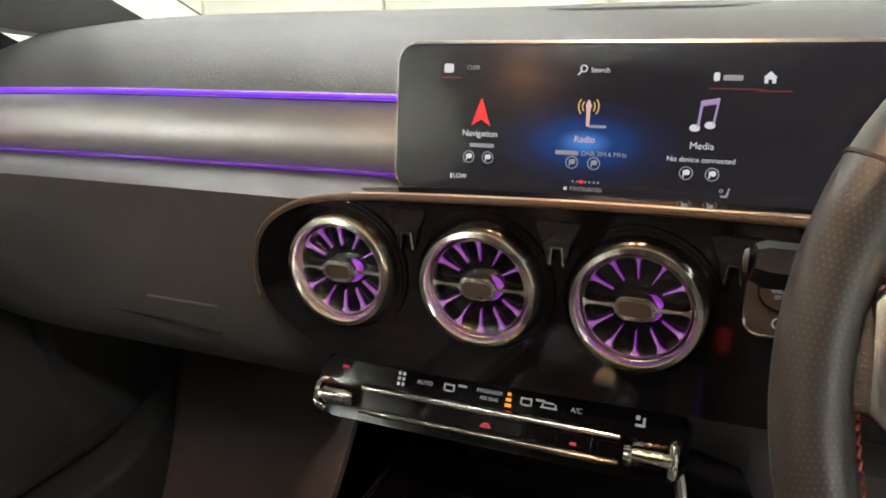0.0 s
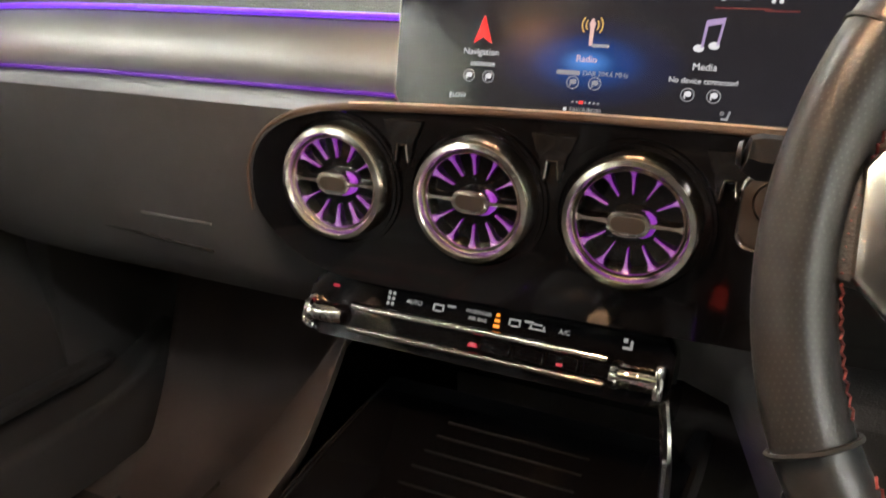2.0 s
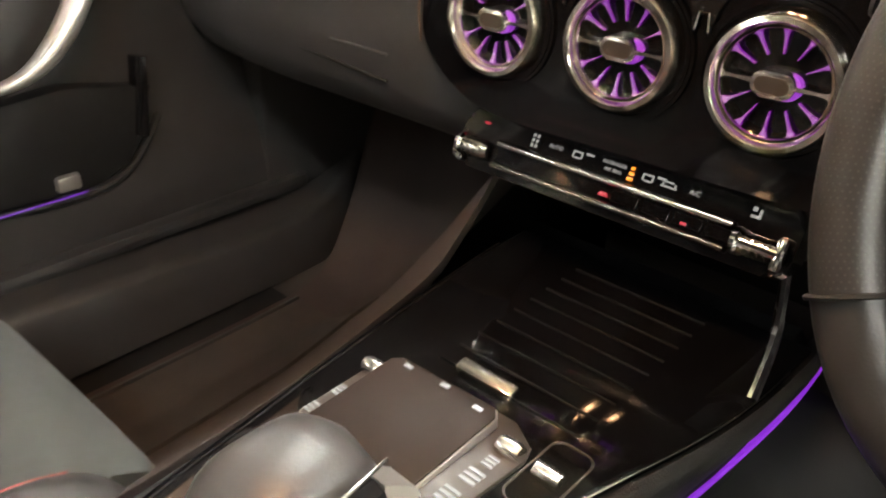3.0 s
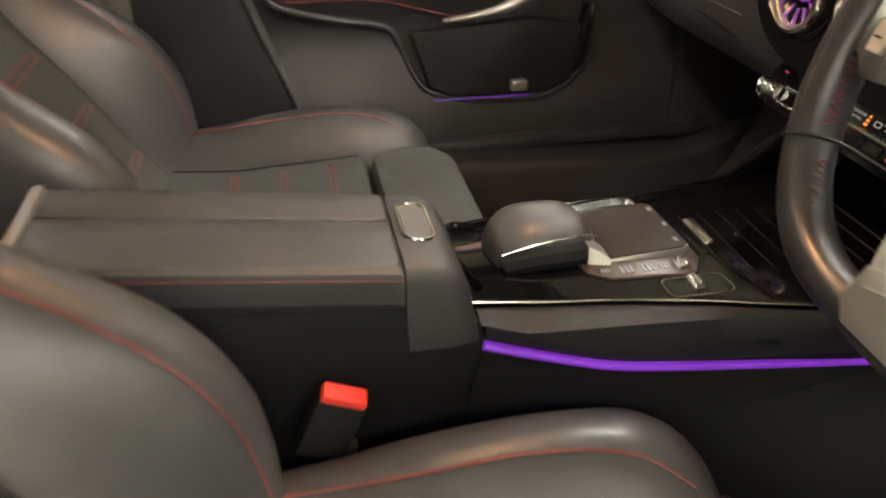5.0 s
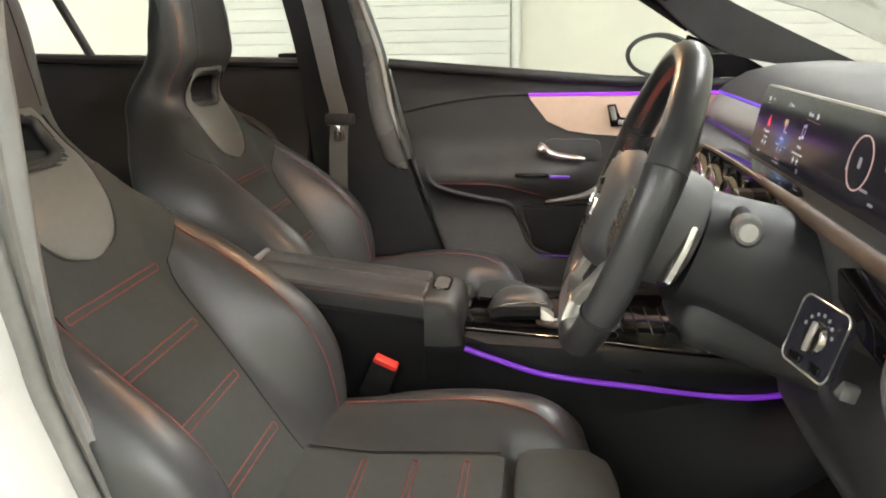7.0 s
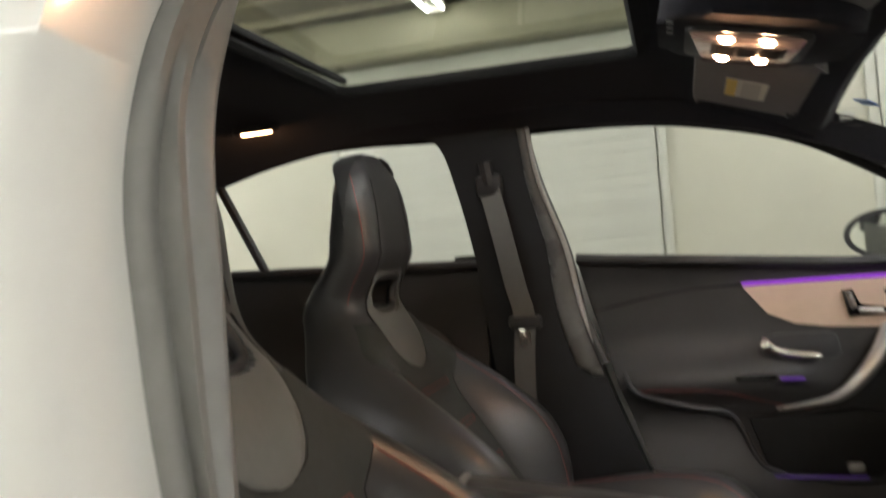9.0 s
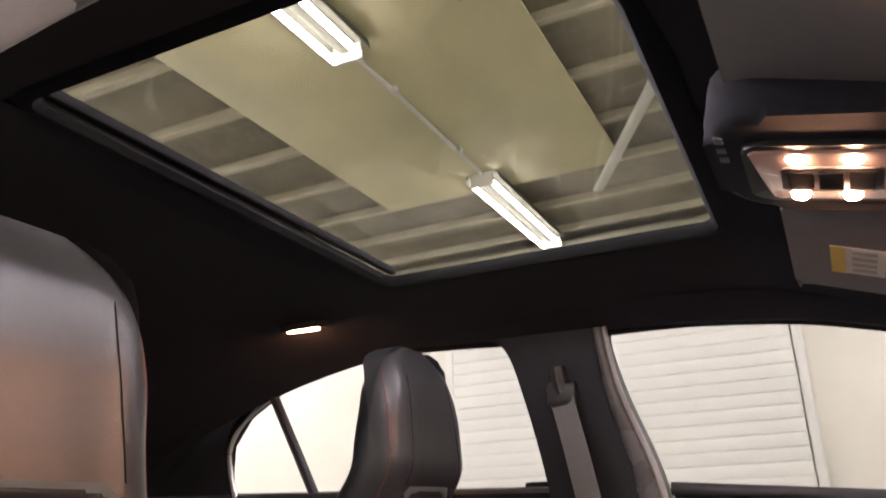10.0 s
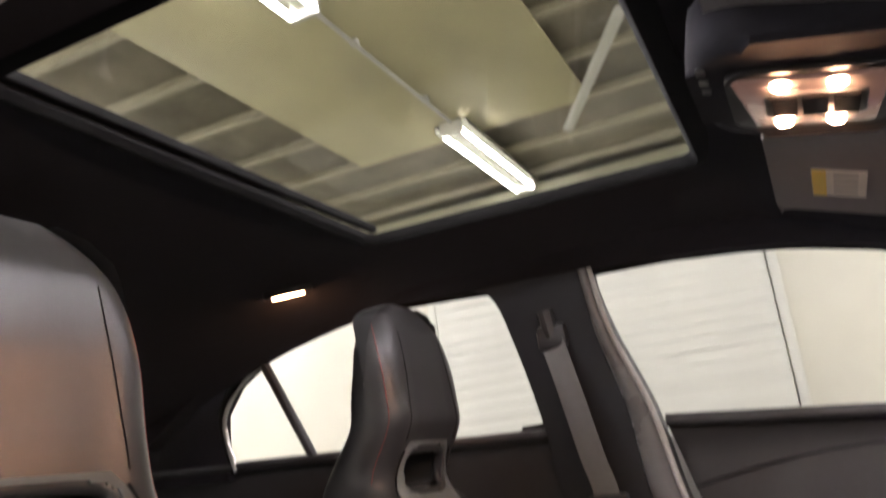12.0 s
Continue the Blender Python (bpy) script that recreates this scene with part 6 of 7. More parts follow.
# ---- climate panel ----
clim = thing("climate_panel", "gloss black climate panel with chrome rocker bar and symbols", "control panel", (0, 0.30, 0.68))
tilt = Matrix.Translation((0.003, 0.303, 0.7035)) @ Matrix.Rotation(radians(-28), 4, "X") @ Matrix.Diagonal((0.935, 1, 1, 1))
clim_board = part("board", moved(prism(rounded(-0.152, 0.150, -0.022, 0.030, 0.016), "xz", 0.0, 0.03, 0.004), tilt), GLOSS, clim, "gloss black board", 8)
for z, m_ in ((0.004, BRIGHT), (-0.0135, DARK_CHROME)):
    part("bar", moved(tube([(-0.108, -0.004, z), (0.104, -0.004, z)], 0.0028, 10), tilt), m_, clim, "chrome bar")
part("bar_recess", moved(box(-0.11, 0.106, -0.0025, 0.001, -0.0115, 0.002), tilt), GLOSS, clim)
for k in range(4):
    x = 0.008 + 0.0265 * k
    part("key", moved(box(x, x + 0.0235, -0.0045, -0.002, -0.010, 0.0005, 0.001, 1), tilt), GLOSS, clim)
for x0, x1 in ((-0.146, -0.113), (0.109, 0.146)):
    pts = [(x0, -0.006, -0.005), (x0 + 0.004, -0.006, -0.005), (x0 + 0.006, -0.006, -0.005), (x1 - 0.006, -0.006, -0.005), (x1, -0.006, -0.005)]
    part("end_switch", moved(tube(pts, [0.009, 0.010, 0.0075, 0.0075, 0.006], 14), tilt), BRIGHT, clim, "polished chrome temperature switch")
    for k in range(4):
        part("switch_rib", moved(ring([(0.0072, -0.0006), (0.0084, -0.0006), (0.0084, 0.0006), (0.0072, 0.0006)], 16, Matrix.Translation((x0 + 0.009 + 0.0055 * k, -0.006, -0.005)) @ Matrix.Rotation(radians(90), 4, "Y")), tilt), BRIGHT, clim)
part("end_button", moved(box(0.139, 0.146, -0.013, -0.002, -0.017, 0.007, 0.003), tilt), BRIGHT, clim, "white chrome end button")
part("left_bracket", moved(tube(spline([(-0.143, -0.004, 0.006), (-0.15, -0.004, 0.0), (-0.15, -0.004, -0.014), (-0.14, -0.004, -0.018)], 5), 0.0022, 6), tilt), BRIGHT, clim)
CT = Matrix.Rotation(radians(90 - 28), 4, "X")


def clim_words(text, x, z, size, mat=PRINT_WHITE):
    return words(text, size * 0.8, tilt @ Vector((x, -0.0006, z)), mat, clim_board, "lettering", CT, "CENTER", 0.0001)


def clim_bar(x, z, w, h, mat=PRINT_WHITE):
    return part("symbol", moved(box(x - w / 2, x + w / 2, -0.0010, -0.0004, z - h / 2, z + h / 2), tilt), mat, clim_board)


clim_words("AUTO", -0.0555, 0.0155, 0.0058)
clim_words("A/C", 0.069, 0.0155, 0.0062)
clim_words("PASSENGER", 0.0, 0.0175, 0.0048)
clim_words("AIR BAG", 0.0, 0.0125, 0.0048)
for x in (-0.0785, -0.0745):
    for z in (0.0195, 0.0155, 0.0115):
        clim_bar(x, z, 0.0022, 0.0026)
for x in (-0.034, 0.030):
    clim_bar(x, 0.0175, 0.0085, 0.0012)
    clim_bar(x - 0.004, 0.0155, 0.0012, 0.005)
    clim_bar(x + 0.004, 0.0155, 0.0012, 0.005)
    clim_bar(x, 0.013, 0.0055, 0.0012)
    clim_bar(x + 0.011, 0.018, 0.007, 0.0016)
for z, w in ((0.0185, 0.0035), (0.0145, 0.005), (0.0105, 0.006)):
    clim_bar(0.0160, z, w * 0.8, 0.0024, UI_ORANGE)
clim_bar(0.0480, 0.0138, 0.013, 0.0012)
clim_bar(0.0480, 0.0172, 0.007, 0.0012)
clim_bar(0.0430, 0.0152, 0.0012, 0.003)
clim_bar(0.0530, 0.0152, 0.0012, 0.003)
clim_bar(0.114, 0.0185, 0.003, 0.003)
clim_bar(0.116, 0.0135, 0.007, 0.0018)
clim_bar(0.1185, 0.0165, 0.0018, 0.005)
part("hazard_lamp", moved(prism([(-0.004, -0.0015), (0.004, -0.0015), (0.002, 0.0015), (-0.002, 0.0015)], "xz", -0.0068, -0.004), tilt @ Matrix.Translation((0.002, 0, -0.006))), KEY_RED, clim, "red lit hazard button")
part("key_lamp", moved(box(0.0685, 0.0728, -0.0058, -0.004, -0.0078, -0.0058), tilt), KEY_RED, clim, "red lit key lamp")
part("key_lamp", moved(box(-0.132, -0.126, -0.0010, -0.0003, 0.016, 0.018), tilt), KEY_RED, clim)
# stack below, falling away under the panel
stack = thing("centre_stack", "gloss black centre stack with padded dark sides", "console front", (0, 0.36, 0.6))
part("front", loft([[(x, 0.322, 0.682), (x, 0.345, 0.655), (x, 0.40, 0.625), (x, 0.42, 0.603), (x, 0.45, 0.603), (x, 0.45, 0.69), (x, 0.34, 0.69)] for x in (-0.125, -0.06, 0.0, 0.07, 0.135)]), GLOSS, stack)


def fairing():
    """The padded fairing from the console edge out to the driver's footwell."""
    top_line = [(0.100, -0.08, 0.574), (0.106, 0.02, 0.548), (0.112, 0.10, 0.535), (0.122, 0.20, 0.532), (0.134, 0.30, 0.533), (0.142, 0.39, 0.546)]
    low_line = [(0.12, -0.08, 0.32), (0.13, 0.02, 0.32), (0.15, 0.10, 0.33), (0.18, 0.20, 0.35), (0.22, 0.32, 0.42), (0.26, 0.42, 0.53)]
    rings = []
    for a, b in zip(spline(top_line, 5), spline(low_line, 5)):
        a, b = a + Vector((0.014, 0, 0)), b
        rings.append([a + (b - a) * t + Vector((0, -0.02 * math.sin(math.pi * t), 0)) for t in [k / 8 for k in range(9)]])
    bm = bmesh.new()
    rows = [[bm.verts.new(p) for p in r] for r in rings]
    back = [[bm.verts.new(p + Vector((0, 0.03, -0.01))) for p in r] for r in rings]
    for g in (rows, back):
        for r0, r1 in zip(g, g[1:]):
            for k in range(8):
                bm.faces.new((r0[k], r0[k + 1], r1[k + 1], r1[k]))
    for r0, r1 in ((rows[0], back[0]), (rows[-1], back[-1])):
        for k in range(8):
            bm.faces.new((r0[k], r0[k + 1], r1[k + 1], r1[k]))
    for k in (0, 8):
        for i in range(len(rows) - 1):
            bm.faces.new((rows[i][k], rows[i + 1][k], back[i + 1][k], back[i][k]))
    return part("side_fairing", bm, BLACK_PLASTIC, stack, "dark padded fairing", 60)


fairing()
part("edge", tube(spline([(0.137, 0.318, 0.68), (0.146, 0.30, 0.64), (0.15, 0.27, 0.608)], 6), 0.004, 8), BRIGHT, stack, "chrome edge")



# ---- steering wheel ----
WC = Vector((0.372, 0.1185, 0.8645))
wheel = thing("steering_wheel", "black perforated leather sport steering wheel with silver spokes and red stitching", "steering wheel", WC)
WM = Matrix.Translation(WC) @ Matrix.Rotation(radians(-2.2), 4, "Z") @ Matrix.Rotation(radians(69.1), 4, "X")     # local x across, y up the wheel, z to the driver


def rim_point(a, r=0.1705):
    x, y = r * math.cos(a), r * math.sin(a)
    if y < 0:
        y *= 1 - 0.24 * abs(y / 0.1705) ** 3.6
    return Vector((x, y, 0))


def rim_piece(a0, a1, name, mat, label, rx=0.0145, ry=0.0176, n=40):
    rings = []
    for k in range(n + 1):
        a = radians(a0 + (a1 - a0) * k / n)
        p = rim_point(a)
        out = Vector((math.cos(a), math.sin(a), 0))
        grip = 1 + 0.10 * math.exp(-((math.degrees(a) % 360 - 28) / 12) ** 2) + 0.10 * math.exp(-((math.degrees(a) % 360 - 152) / 12) ** 2)
        rings.append([WM @ (p + rx * grip * math.cos(t) * out + Vector((0, 0, ry * grip * math.sin(t)))) for t in [2 * math.pi * j / 18 for j in range(18)]])
    return part(name, loft(rings), mat, wheel, label, 60)


TAN_KEY = material("warm silver key", (0.5, 0.42, 0.35), 0.3, 0.7, vary=0.1)
rim_piece(25, 155, "rim_top", LEATHER_RIM, "smooth leather rim top")
rim_piece(155, 205, "rim_grip", LEATHER_RIM, "perforated leather grip", n=20)
rim_piece(-25, 25, "rim_grip", LEATHER_RIM, "perforated leather grip", n=20)
rim_piece(205, 335, "rim_bottom", LEATHER_RIM, "smooth leather flat rim bottom", 0.0148, 0.017)
for a in (25, 155, 205, 335):
    aa = radians(a)
    out = Vector((math.cos(aa), math.sin(aa), 0))
    part("rim_seam", tube([WM @ (rim_point(aa) + 0.0158 * math.cos(t) * out + Vector((0, 0, 0.0185 * math.sin(t)))) for t in [2 * math.pi * j / 20 for j in range(20)]], 0.0012, 5, closed=True), SEAM, wheel)
for a0, a1 in ((28, 152), (158, 202), (-22, 22), (210, 330)):
    n = round((a1 - a0) * 1.2)
    pts = [WM @ (rim_point(radians(a0 + (a1 - a0) * k / n), 0.1548 + 0.0012 * (k % 2)) + Vector((0, 0.0, 0.001 + 0.007 * (k % 2)))) for k in range(n + 1)]
    part("rim_stitch", tube(pts, 0.0006, 4), RED_THREAD, wheel)
DOT = material("perforation", (0.052, 0.052, 0.051), 0.45, vary=0.1)


def perforations(a0, a1):
    """A staggered grid of small dots over one grip."""
    bm = bmesh.new()
    for i in range(int((a1 - a0) / 0.8)):
        a = radians(a0 + 1.0 + 0.8 * i)
        out = Vector((math.cos(a), math.sin(a), 0))
        along = Vector((-math.sin(a), math.cos(a), 0))
        grip = 1 + 0.10 * math.exp(-((math.degrees(a) % 360 - 28) / 12) ** 2) + 0.10 * math.exp(-((math.degrees(a) % 360 - 152) / 12) ** 2)
        for j in range(38):
            t = 2 * math.pi * (j + 0.5 * (i % 2)) / 38
            n = (0.0178 * math.cos(t) * out + Vector((0, 0, 0.0152 * math.sin(t)))).normalized()
            c = rim_point(a) + 0.0147 * grip * math.cos(t) * out + Vector((0, 0, 0.0178 * grip * math.sin(t)))
            side = n.cross(along).normalized()
            bm.faces.new([bm.verts.new(WM @ (c + 0.00050 * (math.cos(h) * along + math.sin(h) * side))) for h in [math.pi * k / 3 for k in range(6)]])
    return bm


for a0, a1 in ((155, 205), (-25, 25)):
    dots = part("perforation", perforations(a0, a1), DOT, wheel, "fine rows of perforation dots")
    dots["kind"] = "stuff"
# hub pad: domed shield
rings = []
for s_, h in ((1.0, -0.03), (1.02, -0.01), (1.0, 0.006), (0.93, 0.018), (0.75, 0.026), (0.4, 0.030), (0.02, 0.031)):
    rings.append([WM @ Vector((0.078 * s_ * math.copysign(abs(math.cos(t)) ** 0.92, math.cos(t)), (0.068 if math.sin(t) > 0 else 0.061) * s_ * math.copysign(abs(math.sin(t)) ** 0.92, math.sin(t)) - 0.004, h)) for t in [2 * math.pi * j / 40 for j in range(40)]])
part("hub_pad", loft(rings), SOFT, wheel, "black soft hub pad", 60)
emblem = part("emblem_ring", ring([(0.0235, 0.0), (0.0245, 0.003), (0.027, 0.003), (0.028, 0.0)], 40, WM @ Matrix.Translation((0, -0.002, 0.0295))), BRIGHT, wheel, "chrome emblem ring")
part("emblem_disc", lathe([(0.0235, 0.0), (0.0235, 0.0015), (0.0, 0.002)], 32, WM @ Matrix.Translation((0, -0.002, 0.0295))), CHROME, emblem)
for sx in (-1, 1):
    arm = [(0.07, 0.030), (0.165, 0.026), (0.168, -0.012), (0.075, -0.026)]
    part("spoke", moved(prism([(sx * x, y) for x, y in arm], "xy", -0.012, 0.008, 0.005), WM), SOFT, wheel)
    face = [(0.074, 0.036), (0.10, 0.045), (0.144, 0.042), (0.155, 0.026), (0.153, -0.012), (0.138, -0.026), (0.086, -0.024)]
    plate = part("switch_plate", moved(prism([(sx * x, y) for x, y in face], "xy", 0.0, 0.013, 0.004), WM), CHROME, wheel, "silver switch plate")
    for j in range(3):
        for k in range(2):
            x0 = 0.090 + 0.019 * j
            y0 = -0.012 + 0.021 * k
            part("switch_key", moved(box(min(sx * x0, sx * (x0 + 0.014)), max(sx * x0, sx * (x0 + 0.017)), y0, y0 + 0.0185, 0.0128, 0.0148, 0.001, 1), WM), TAN_KEY if sx < 0 else DARK_METAL, plate)
            part("key_symbol", moved(box(sx * (x0 + 0.0085) - 0.003, sx * (x0 + 0.0085) + 0.003, y0 + 0.008, y0 + 0.0095, 0.0148, 0.0152), WM), PRINT, plate)
    arm_top = spline([(sx * 0.060, -0.040, -0.006), (sx * 0.055, -0.064, -0.001), (sx * 0.046, -0.088, 0.006), (sx * 0.034, -0.110, 0.012)], 6)
    rings = []
    for k, p in enumerate(arm_top):
        q = k / (len(arm_top) - 1)
        w = 0.0075 + 0.004 * q
        rings.append([WM @ (p + Vector((sx * a * w, b * 0.006, c * 0.007))) for a, b, c in ((-1, 0.3, -0.6), (-1, 0.3, 0.6), (-0.7, 0.4, 1), (0.7, -0.4, 1), (1, -0.3, 0.6), (1, -0.3, -0.6))])
    part("lower_spoke", loft(rings), SILVER, wheel, "silver lower spoke arm", 35)
    part("shift_paddle", moved(prism([(sx * x, y) for x, y in ((0.098, -0.040), (0.128, -0.026), (0.139, 0.012), (0.134, 0.034), (0.122, 0.012), (0.102, -0.014))], "xy", -0.052, -0.045, 0.002), WM), CHROME, wheel, "chrome shift paddle")
part("spoke_foot", moved(prism([(-0.050, -0.102), (-0.032, -0.096), (-0.018, -0.110), (0.018, -0.110), (0.032, -0.096), (0.050, -0.102), (0.053, -0.124), (0.043, -0.135), (-0.043, -0.135), (-0.053, -0.124)], "xy", 0.002, 0.0185, 0.004), WM), SILVER, wheel, "silver foot joining both spoke arms to the rim")
part("hub_bezel", ring([(0.074, -0.028), (0.082, -0.022), (0.0835, -0.006), (0.079, 0.001), (0.070, -0.004)], 48, WM @ Matrix.Translation((0, -0.004, 0)) @ Matrix.Diagonal((1.0, 0.86, 1, 1))), BRIGHT, wheel, "polished chrome bezel behind the hub pad")
part("hub_back", lathe([(0.064, -0.028), (0.064, -0.055), (0.060, -0.075), (0.0, -0.076)], 32, WM), HARD, wheel)

column = thing("steering_column", "black plastic steering column shroud with stalks behind the wheel", "steering column", (0.381, 0.23, 0.78))
CM = Matrix.Translation(WC) @ Matrix.Rotation(radians(90 - 20), 4, "X")
rings = []
for h, rx, ry in ((-0.075, 0.066, 0.062), (-0.10, 0.068, 0.064), (-0.15, 0.072, 0.07), (-0.20, 0.078, 0.078), (-0.29, 0.085, 0.085)):
    rings.append([CM @ Vector((rx * math.copysign(abs(math.cos(t)) ** 0.8, math.cos(t)), ry * math.copysign(abs(math.sin(t)) ** 0.8, math.sin(t)) - 0.012, h)) for t in [2 * math.pi * j / 32 for j in range(32)]])
part("shroud", loft(rings), PILLAR_LOW, column, "black plastic shroud", 50)
part("shroud_bottom", moved(box(-0.06, 0.06, -0.105, -0.05, -0.27, -0.09, 0.02, 3), CM), PLASTIC, column)
for sx in (-1, 1):
    xs, ys_, dz = (0.39, 0.012, 0.012) if sx > 0 else (0.323, 0.0, 0.008)
    stalk = [Vector(p) for p in ((xs + sx * 0.0, 0.225 + ys_, 0.852 + dz), (xs + sx * 0.09, 0.208 + ys_, 0.862 + dz), (xs + sx * 0.118, 0.202 + ys_, 0.866 + dz))]
    part("stalk", tube(stalk, [0.010, 0.0105, 0.011] if sx > 0 else [0.009, 0.0095, 0.0098], 12), BLACK_PLASTIC, column, "black stalk")
    tip = [Vector(p) for p in ((xs + sx * 0.110, 0.203 + ys_, 0.8655 + dz), (xs + sx * 0.118, 0.202 + ys_, 0.867 + dz), (xs + sx * 0.143, 0.197 + ys_, 0.869 + dz), (xs + sx * 0.148, 0.196 + ys_, 0.870 + dz))]
    stalk_tip = part("stalk_tip", tube(tip, [0.0115, 0.0138, 0.0132, 0.0105] if sx > 0 else [0.0098, 0.0112, 0.0110, 0.0085], 14 if sx > 0 else 6), HARD if sx > 0 else BLACK_PLASTIC, column, "grey stalk tip" if sx > 0 else "black hexagonal stalk tip", 60 if sx > 0 else 30)
    part("stalk_button", moved(lathe([(0.0, 0.0), (0.0085, 0.0), (0.0075, 0.002), (0.0, 0.0025)] if sx > 0 else [(0.0, 0.0), (0.006, 0.0), (0.005, 0.002), (0.0, 0.0025)], 16), Matrix.Translation((xs + sx * 0.1495, 0.196 + ys_, 0.870 + dz)) @ Matrix.Rotation(radians(90 * sx), 4, "Y")), SEAL if sx > 0 else PLASTIC, stalk_tip)
part("column_lever", tube([CM @ Vector((0.03, -0.095, -0.10)), CM @ Vector((0.06, -0.10, -0.09))], 0.008, 10), BLACK_PLASTIC, column)

start = thing("start_button_panel", "gloss panel with round start button beside the vents", "control panel", (0.195, 0.30, 0.79))
part("plate", prism(rounded(0.171, 0.2075, 0.8065, 0.8490, 0.008), "xz", 0.280, 0.31, 0.002), DARK_METAL, start, "", 8)
part("frame", tube([(x, 0.2795, z) for x, z in rounded(0.1705, 0.208, 0.806, 0.8495, 0.009)], 0.0009, 6, closed=True), RING_METAL, start, "warm chrome frame")
SB = Matrix.Translation((0.1895, 0.2785, 0.8345)) @ Matrix.Rotation(radians(90), 4, "X")
start_button = part("button", lathe([(0.0, 0.0), (0.0118, 0.0), (0.0124, -0.001), (0.0124, -0.006), (0.0, -0.006)], 32, SB), DARK_METAL, start, "round start button")
part("button_ring", ring([(0.0125, -0.001), (0.0130, 0.0010), (0.0137, -0.001)], 40, SB), RING_METAL, start)
for text, z in (("START", 0.8378), ("ENGINE", 0.8340), ("STOP", 0.8302)):
    words(text, 0.0032, (0.1895, 0.2780, z), PRINT_WHITE, start_button, "lettering", Matrix.Rotation(radians(90), 4, "X"), "CENTER", 0.0001)
part("key_symbol", tube([(0.1890 + 0.0032 * math.cos(t), 0.2785, 0.8145 + 0.0032 * math.sin(t)) for t in [2 * math.pi * j / 14 for j in range(12)]], 0.0004, 5), PRINT_WHITE, start)
words("A", 0.0034, (0.1890, 0.2785, 0.8145), PRINT_WHITE, start, "lettering", Matrix.Rotation(radians(90), 4, "X"), "CENTER", 0.0001)

switch = thing("light_switch", "silver framed light switch panel on the dash by the door", "light switch", (0.56, 0.26, 0.76))
SM = Matrix.Translation((0.568, 0.262, 0.800)) @ Matrix.Rotation(radians(12), 4, "Z") @ Matrix.Rotation(radians(-18), 4, "X") @ Matrix.Diagonal((0.72, 0.72, 0.74, 1))
switch_face = part("plate", moved(prism(rounded(-0.047, 0.047, -0.04, 0.04, 0.012), "xz", 0.0, 0.008, 0.002), SM), SCREEN_GLASS, switch, "", 8)
part("frame", moved(tube([(x, -0.001, z) for x, z in rounded(-0.048, 0.048, -0.041, 0.041, 0.013)], 0.0013, 6, closed=True), SM), SILVER, switch, "silver frame")
dial = part("dial", moved(lathe([(0.0, 0.007), (0.015, 0.0065), (0.0185, 0.004), (0.020, 0.0)], 32, Matrix.Rotation(radians(90), 4, "X")), SM), DARK_CHROME, switch, "dark chrome dial")
part("dial_grip", moved(box(-0.003, 0.003, -0.011, -0.005, -0.018, 0.018, 0.002), SM), SILVER, dial, "silver dial grip")
for k in range(7):
    a = radians(20 + 140 * k / 6)
    part("symbol", moved(box(0.029 * math.cos(a) - 0.002, 0.029 * math.cos(a) + 0.002, -0.0008, 0, 0.027 * math.sin(a) - 0.002, 0.027 * math.sin(a) + 0.002), SM), PRINT_WHITE, switch_face)
for x in (-0.02, 0.02):
    part("key", moved(box(x - 0.012, x + 0.012, -0.003, 0, -0.036, -0.026, 0.001, 1), SM), GLOSS, switch)
tagged(part("parking_brake_key", moved(prism([(-0.007, -0.007), (0.008, -0.007), (0.007, 0.007), (0.0, 0.008)], "xz", -0.004, 0.01, 0.002), Matrix.Translation((0.616, 0.270, 0.776)) @ Matrix.Rotation(radians(-18), 4, "X")), HARD), "grey key beside the light switch", "switch")
tagged(part("side_gloss_panel", prism([(0.53, 0.85), (0.66, 0.83), (0.66, 0.80), (0.60, 0.81), (0.54, 0.825)], "xz", 0.285, 0.31, 0.004), GLOSS), "gloss black end of the vent panel by the door", "trim panel")

# ---- roof: overhead console, visors, lamps, mirror ----
over = thing("overhead_console", "black overhead console with four warm reading lamps switched on", "overhead console", (0.02, -0.02, 1.27))


OM = Matrix.Translation((0.0, -0.025, 1.232)) @ Matrix.Rotation(radians(-13), 4, "X")
part("body", moved(prism(rounded(-0.11, 0.13, -0.105, 0.12, 0.06, 8), "xy", 0.0, 0.07, 0.018, 4), OM), HEADLINER, over, "black console body")
part("lens_frame", moved(prism(rounded(-0.062, 0.080, -0.072, 0.070, 0.02), "xy", -0.006, 0.004, 0.003), OM), PLASTIC, over)
lens = part("lens", moved(prism([(0.070, -0.060), (0.064, -0.066), (-0.044, -0.052), (-0.050, -0.046), (-0.050, 0.050), (-0.044, 0.056), (0.064, 0.062), (0.070, 0.056)], "xy", -0.009, -0.003, 0.003), OM), LED_LENS, over, "clear lamp lens frame")
for x in (0.058, -0.035):
    for y in (-0.025, 0.021):
        part("lamp", moved(lathe([(0.0, -0.0135), (0.006, -0.013), (0.0086, -0.010), (0.0088, -0.004)], 20), OM @ Matrix.Translation((x, y, 0))), LED, lens, "glowing warm lamp")
part("button_panel", moved(prism(rounded(-0.020, 0.040, -0.040, 0.046, 0.008), "xy", -0.0115, -0.004, 0.002), OM), PLASTIC, over, "dark button panel between the lamps")
for k in range(3):
    part("roof_button", moved(box(-0.012, 0.032, -0.034 + 0.026 * k, -0.012 + 0.026 * k, -0.0128, -0.011, 0.0006, 1), OM), BLACK_PLASTIC, over)
for k in range(3):
    part("side_key", moved(box(0.030 + 0.022 * k, 0.042 + 0.022 * k, -0.094, -0.086, -0.0012, 0.002, 0.0005, 1), OM), HARD, over)


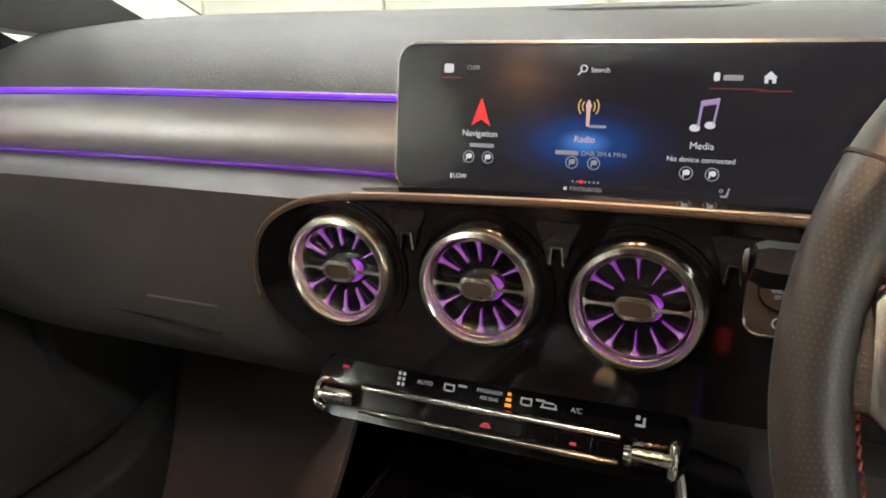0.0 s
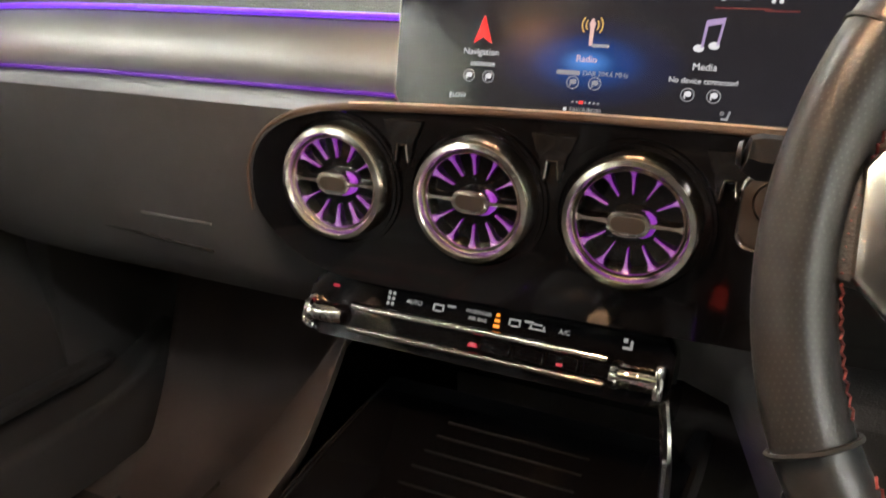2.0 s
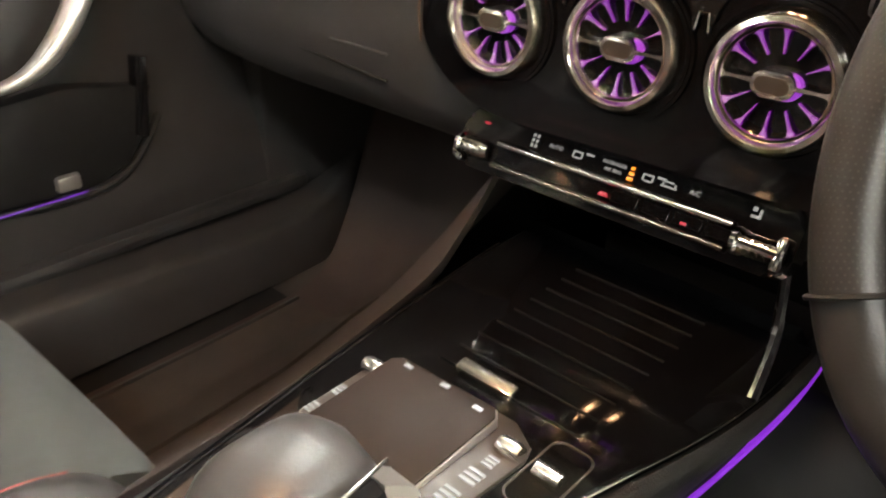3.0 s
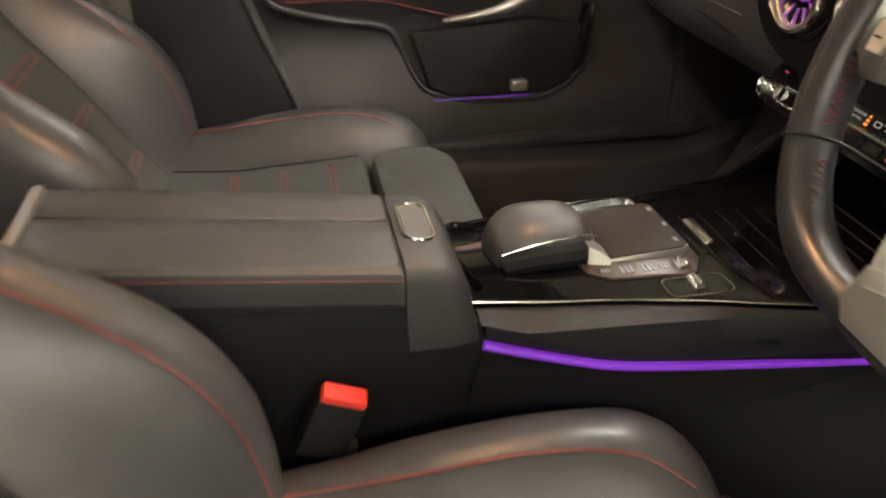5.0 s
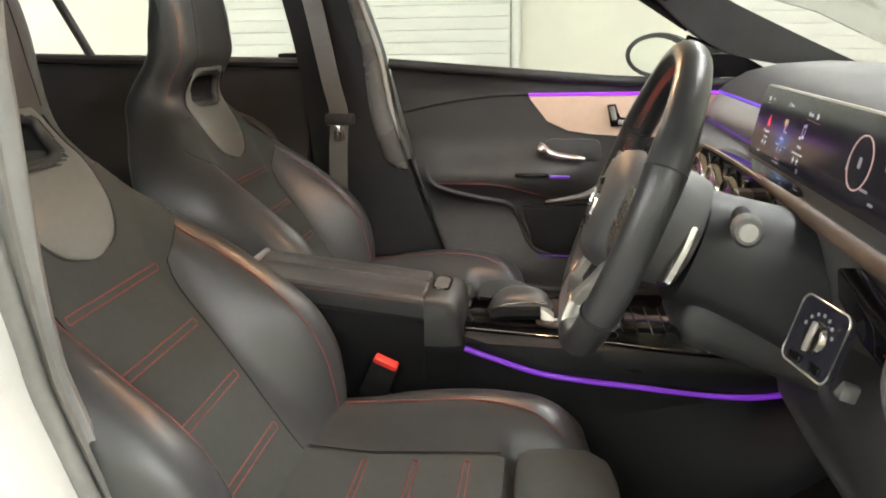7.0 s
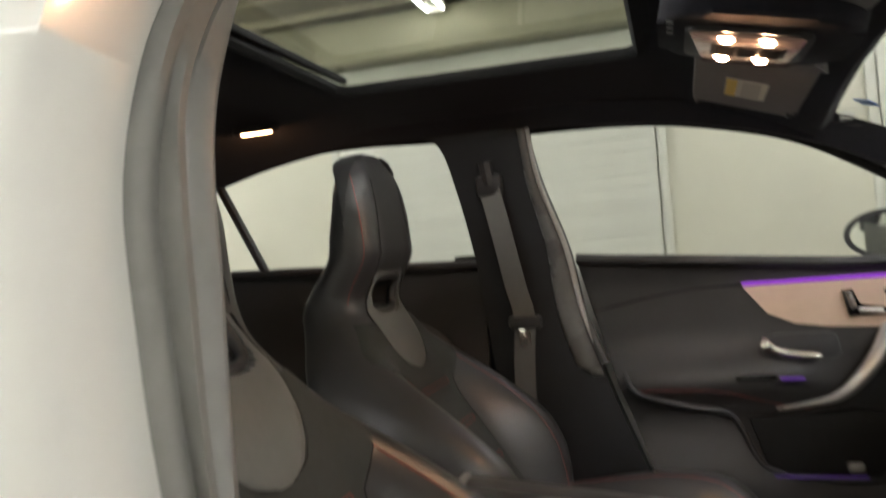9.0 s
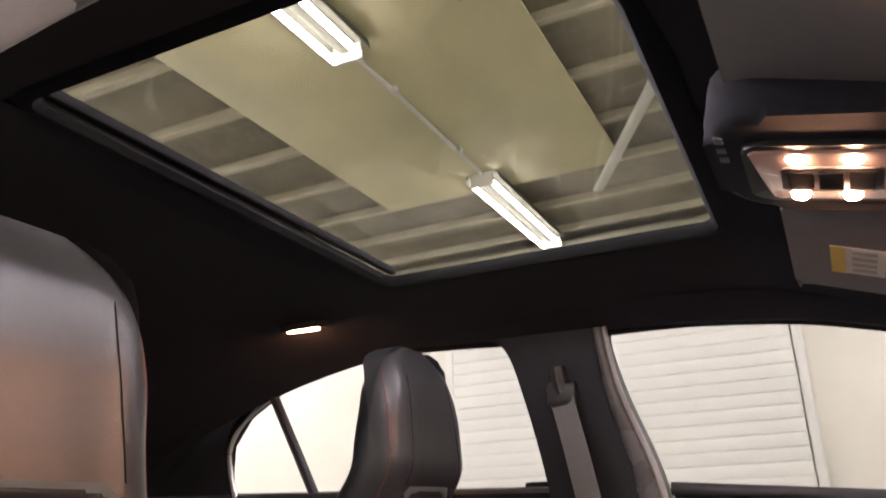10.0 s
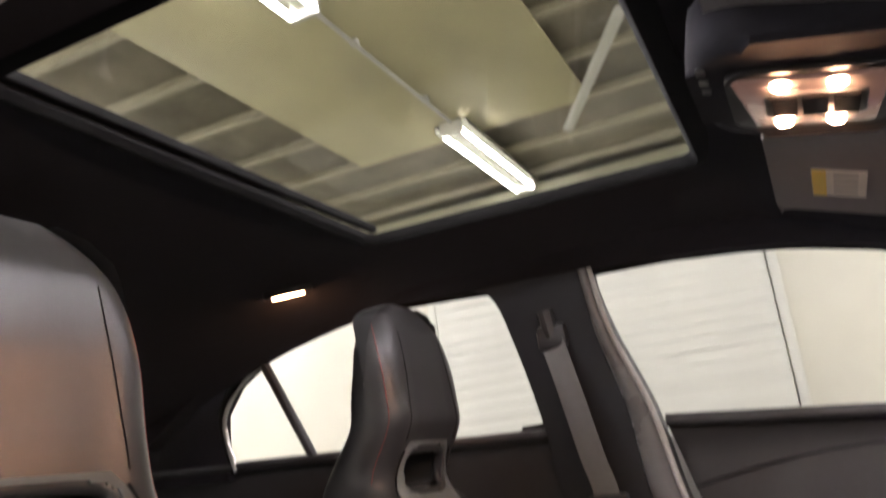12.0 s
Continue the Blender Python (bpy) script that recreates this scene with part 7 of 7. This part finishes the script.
def visor(x0, x1, y0, label, with_card):
    v = thing("sun_visor", label, "sun visor", ((x0 + x1) / 2, 0.05, 1.24), "sun visors")

    def f(u, w):
        x = x0 + (x1 - x0) * u
        inner = u * (x1 - x0) if x1 > 0 else (1 - u) * (x1 - x0)
        corner = 0.032 * (1 - math.sqrt(max(0.0, 1 - max(0.0, 1 - inner / 0.034) ** 2)))
        y = y0 + corner + (0.092 - y0 - corner) * w
        return x, y, min(roof_z(x, y) - 0.016, 1.295 - 0.1 * abs(x) ** 1.5 - 0.34 * (y + 0.09)) - 0.004

    bm = sheet(f, 16, 10, (0, 0, 0.016))
    bmesh.ops.bevel(bm, geom=[e for e in bm.edges if e.is_manifold and e.calc_face_angle(0) > 1.0], offset=0.005, segments=2, affect="EDGES")
    part("board", bm, VISOR, v, "grey cloth visor board")
    rim = [f(k / 12, 0.0) for k in range(13)] + [f(1.0, k / 6) for k in range(1, 7)] + [f(1 - k / 12, 1.0) for k in range(1, 13)] + [f(0.0, 1 - k / 6) for k in range(1, 6)]
    part("edge_piping", tube([(x, y, z + 0.008) for x, y, z in rim], 0.0042, 6, closed=True), VISOR, v)
    outer_u = 0.94 if x1 > 0 else 0.06
    px, py, pz = f(outer_u, 0.9)
    part("pivot", tube([(px, py, pz - 0.002), (px, py + 0.02, pz + 0.004)], 0.007, 10), PLASTIC, v, "black visor pivot")
    if with_card:
        part("card", sheet(lambda a, b: Vector(f(0.25 + 0.32 * a, 0.27 + 0.38 * b)) + Vector((0, 0, -0.0012)), 4, 4, (0, 0, 0.0008)), PAPER, v, "white and yellow warning card")
        part("card_field", sheet(lambda a, b: Vector(f(0.25 + 0.32 * a, 0.27 + 0.10 * b)) + Vector((0, 0, -0.0018)), 4, 2, (0, 0, 0.0005)), YELLOW, v)
        for k in range(4):
            part("print_bar", sheet(lambda a, b: Vector(f(0.285 + 0.07 * k + 0.045 * a, 0.42 + 0.17 * b)) + Vector((0, 0, -0.0018)), 2, 2, (0, 0, 0.0005)), UI_GREY_PRINT, v)
    return v


VISOR = material("grey visor cloth", (0.21, 0.195, 0.19), 0.85, vary=0.12, fine=0.4, fine_scale=1500)
UI_GREY_PRINT = material("grey print", (0.5, 0.48, 0.42), 0.7, vary=0.1)
visor(-0.475, -0.175, -0.07, "grey cloth sun visor with a warning card, folded up", True)
visor(0.06, 0.56, -0.093, "grey cloth sun visor, folded up", False)
for x in (-0.17, 0.15):
    tagged(part("visor_clip", box(x - 0.012, x + 0.012, -0.09, -0.07, roof_z(x, -0.08) - 0.012, roof_z(x, -0.08) + 0.002, 0.004), PLASTIC), "small black visor clip on the roof lining", "clip", "visor clips")

rear_lamp = thing("rear_lamp", "small warm rear roof lamp, switched on", "roof lamp", (-0.448, -0.955, 1.3))
LZ = roof_z(-0.448, -0.955) - 0.006
LM = Matrix.Translation((-0.448, -0.955, LZ)) @ Matrix.Rotation(radians(14), 4, "Y")
part("frame", moved(prism(rounded(-0.028, 0.028, -0.045, 0.045, 0.012), "xy", -0.008, 0.004, 0.003), LM), PLASTIC, rear_lamp)
REAR_LED = material("rear lamp lens", (1, 0.8, 0.6), 0.4, vary=0, emit=(1.0, 0.50, 0.22), power=30.0)
part("lens", moved(prism(rounded(-0.018, 0.018, -0.030, 0.030, 0.008), "xy", -0.012, -0.006, 0.002), LM), REAR_LED, rear_lamp, "glowing warm lens")

tagged(part("screen_sticker", moved(box(-0.016, 0.016, -0.001, 0.001, -0.016, 0.016), Matrix.Translation((-0.535, 0.222, 1.222)) @ Matrix.Rotation(radians(68), 4, "X") @ Matrix.Rotation(radians(45), 4, "Y")), material("blue sticker", (0.05, 0.15, 0.55), 0.5, vary=0.1)), "small blue sticker on the windscreen", "sticker")
tagged(part("pillar_badge", box(-0.612, -0.602, 0.19, 0.215, 1.203, 1.217, 0.002), SILVER), "small grey badge on the windscreen pillar", "badge")
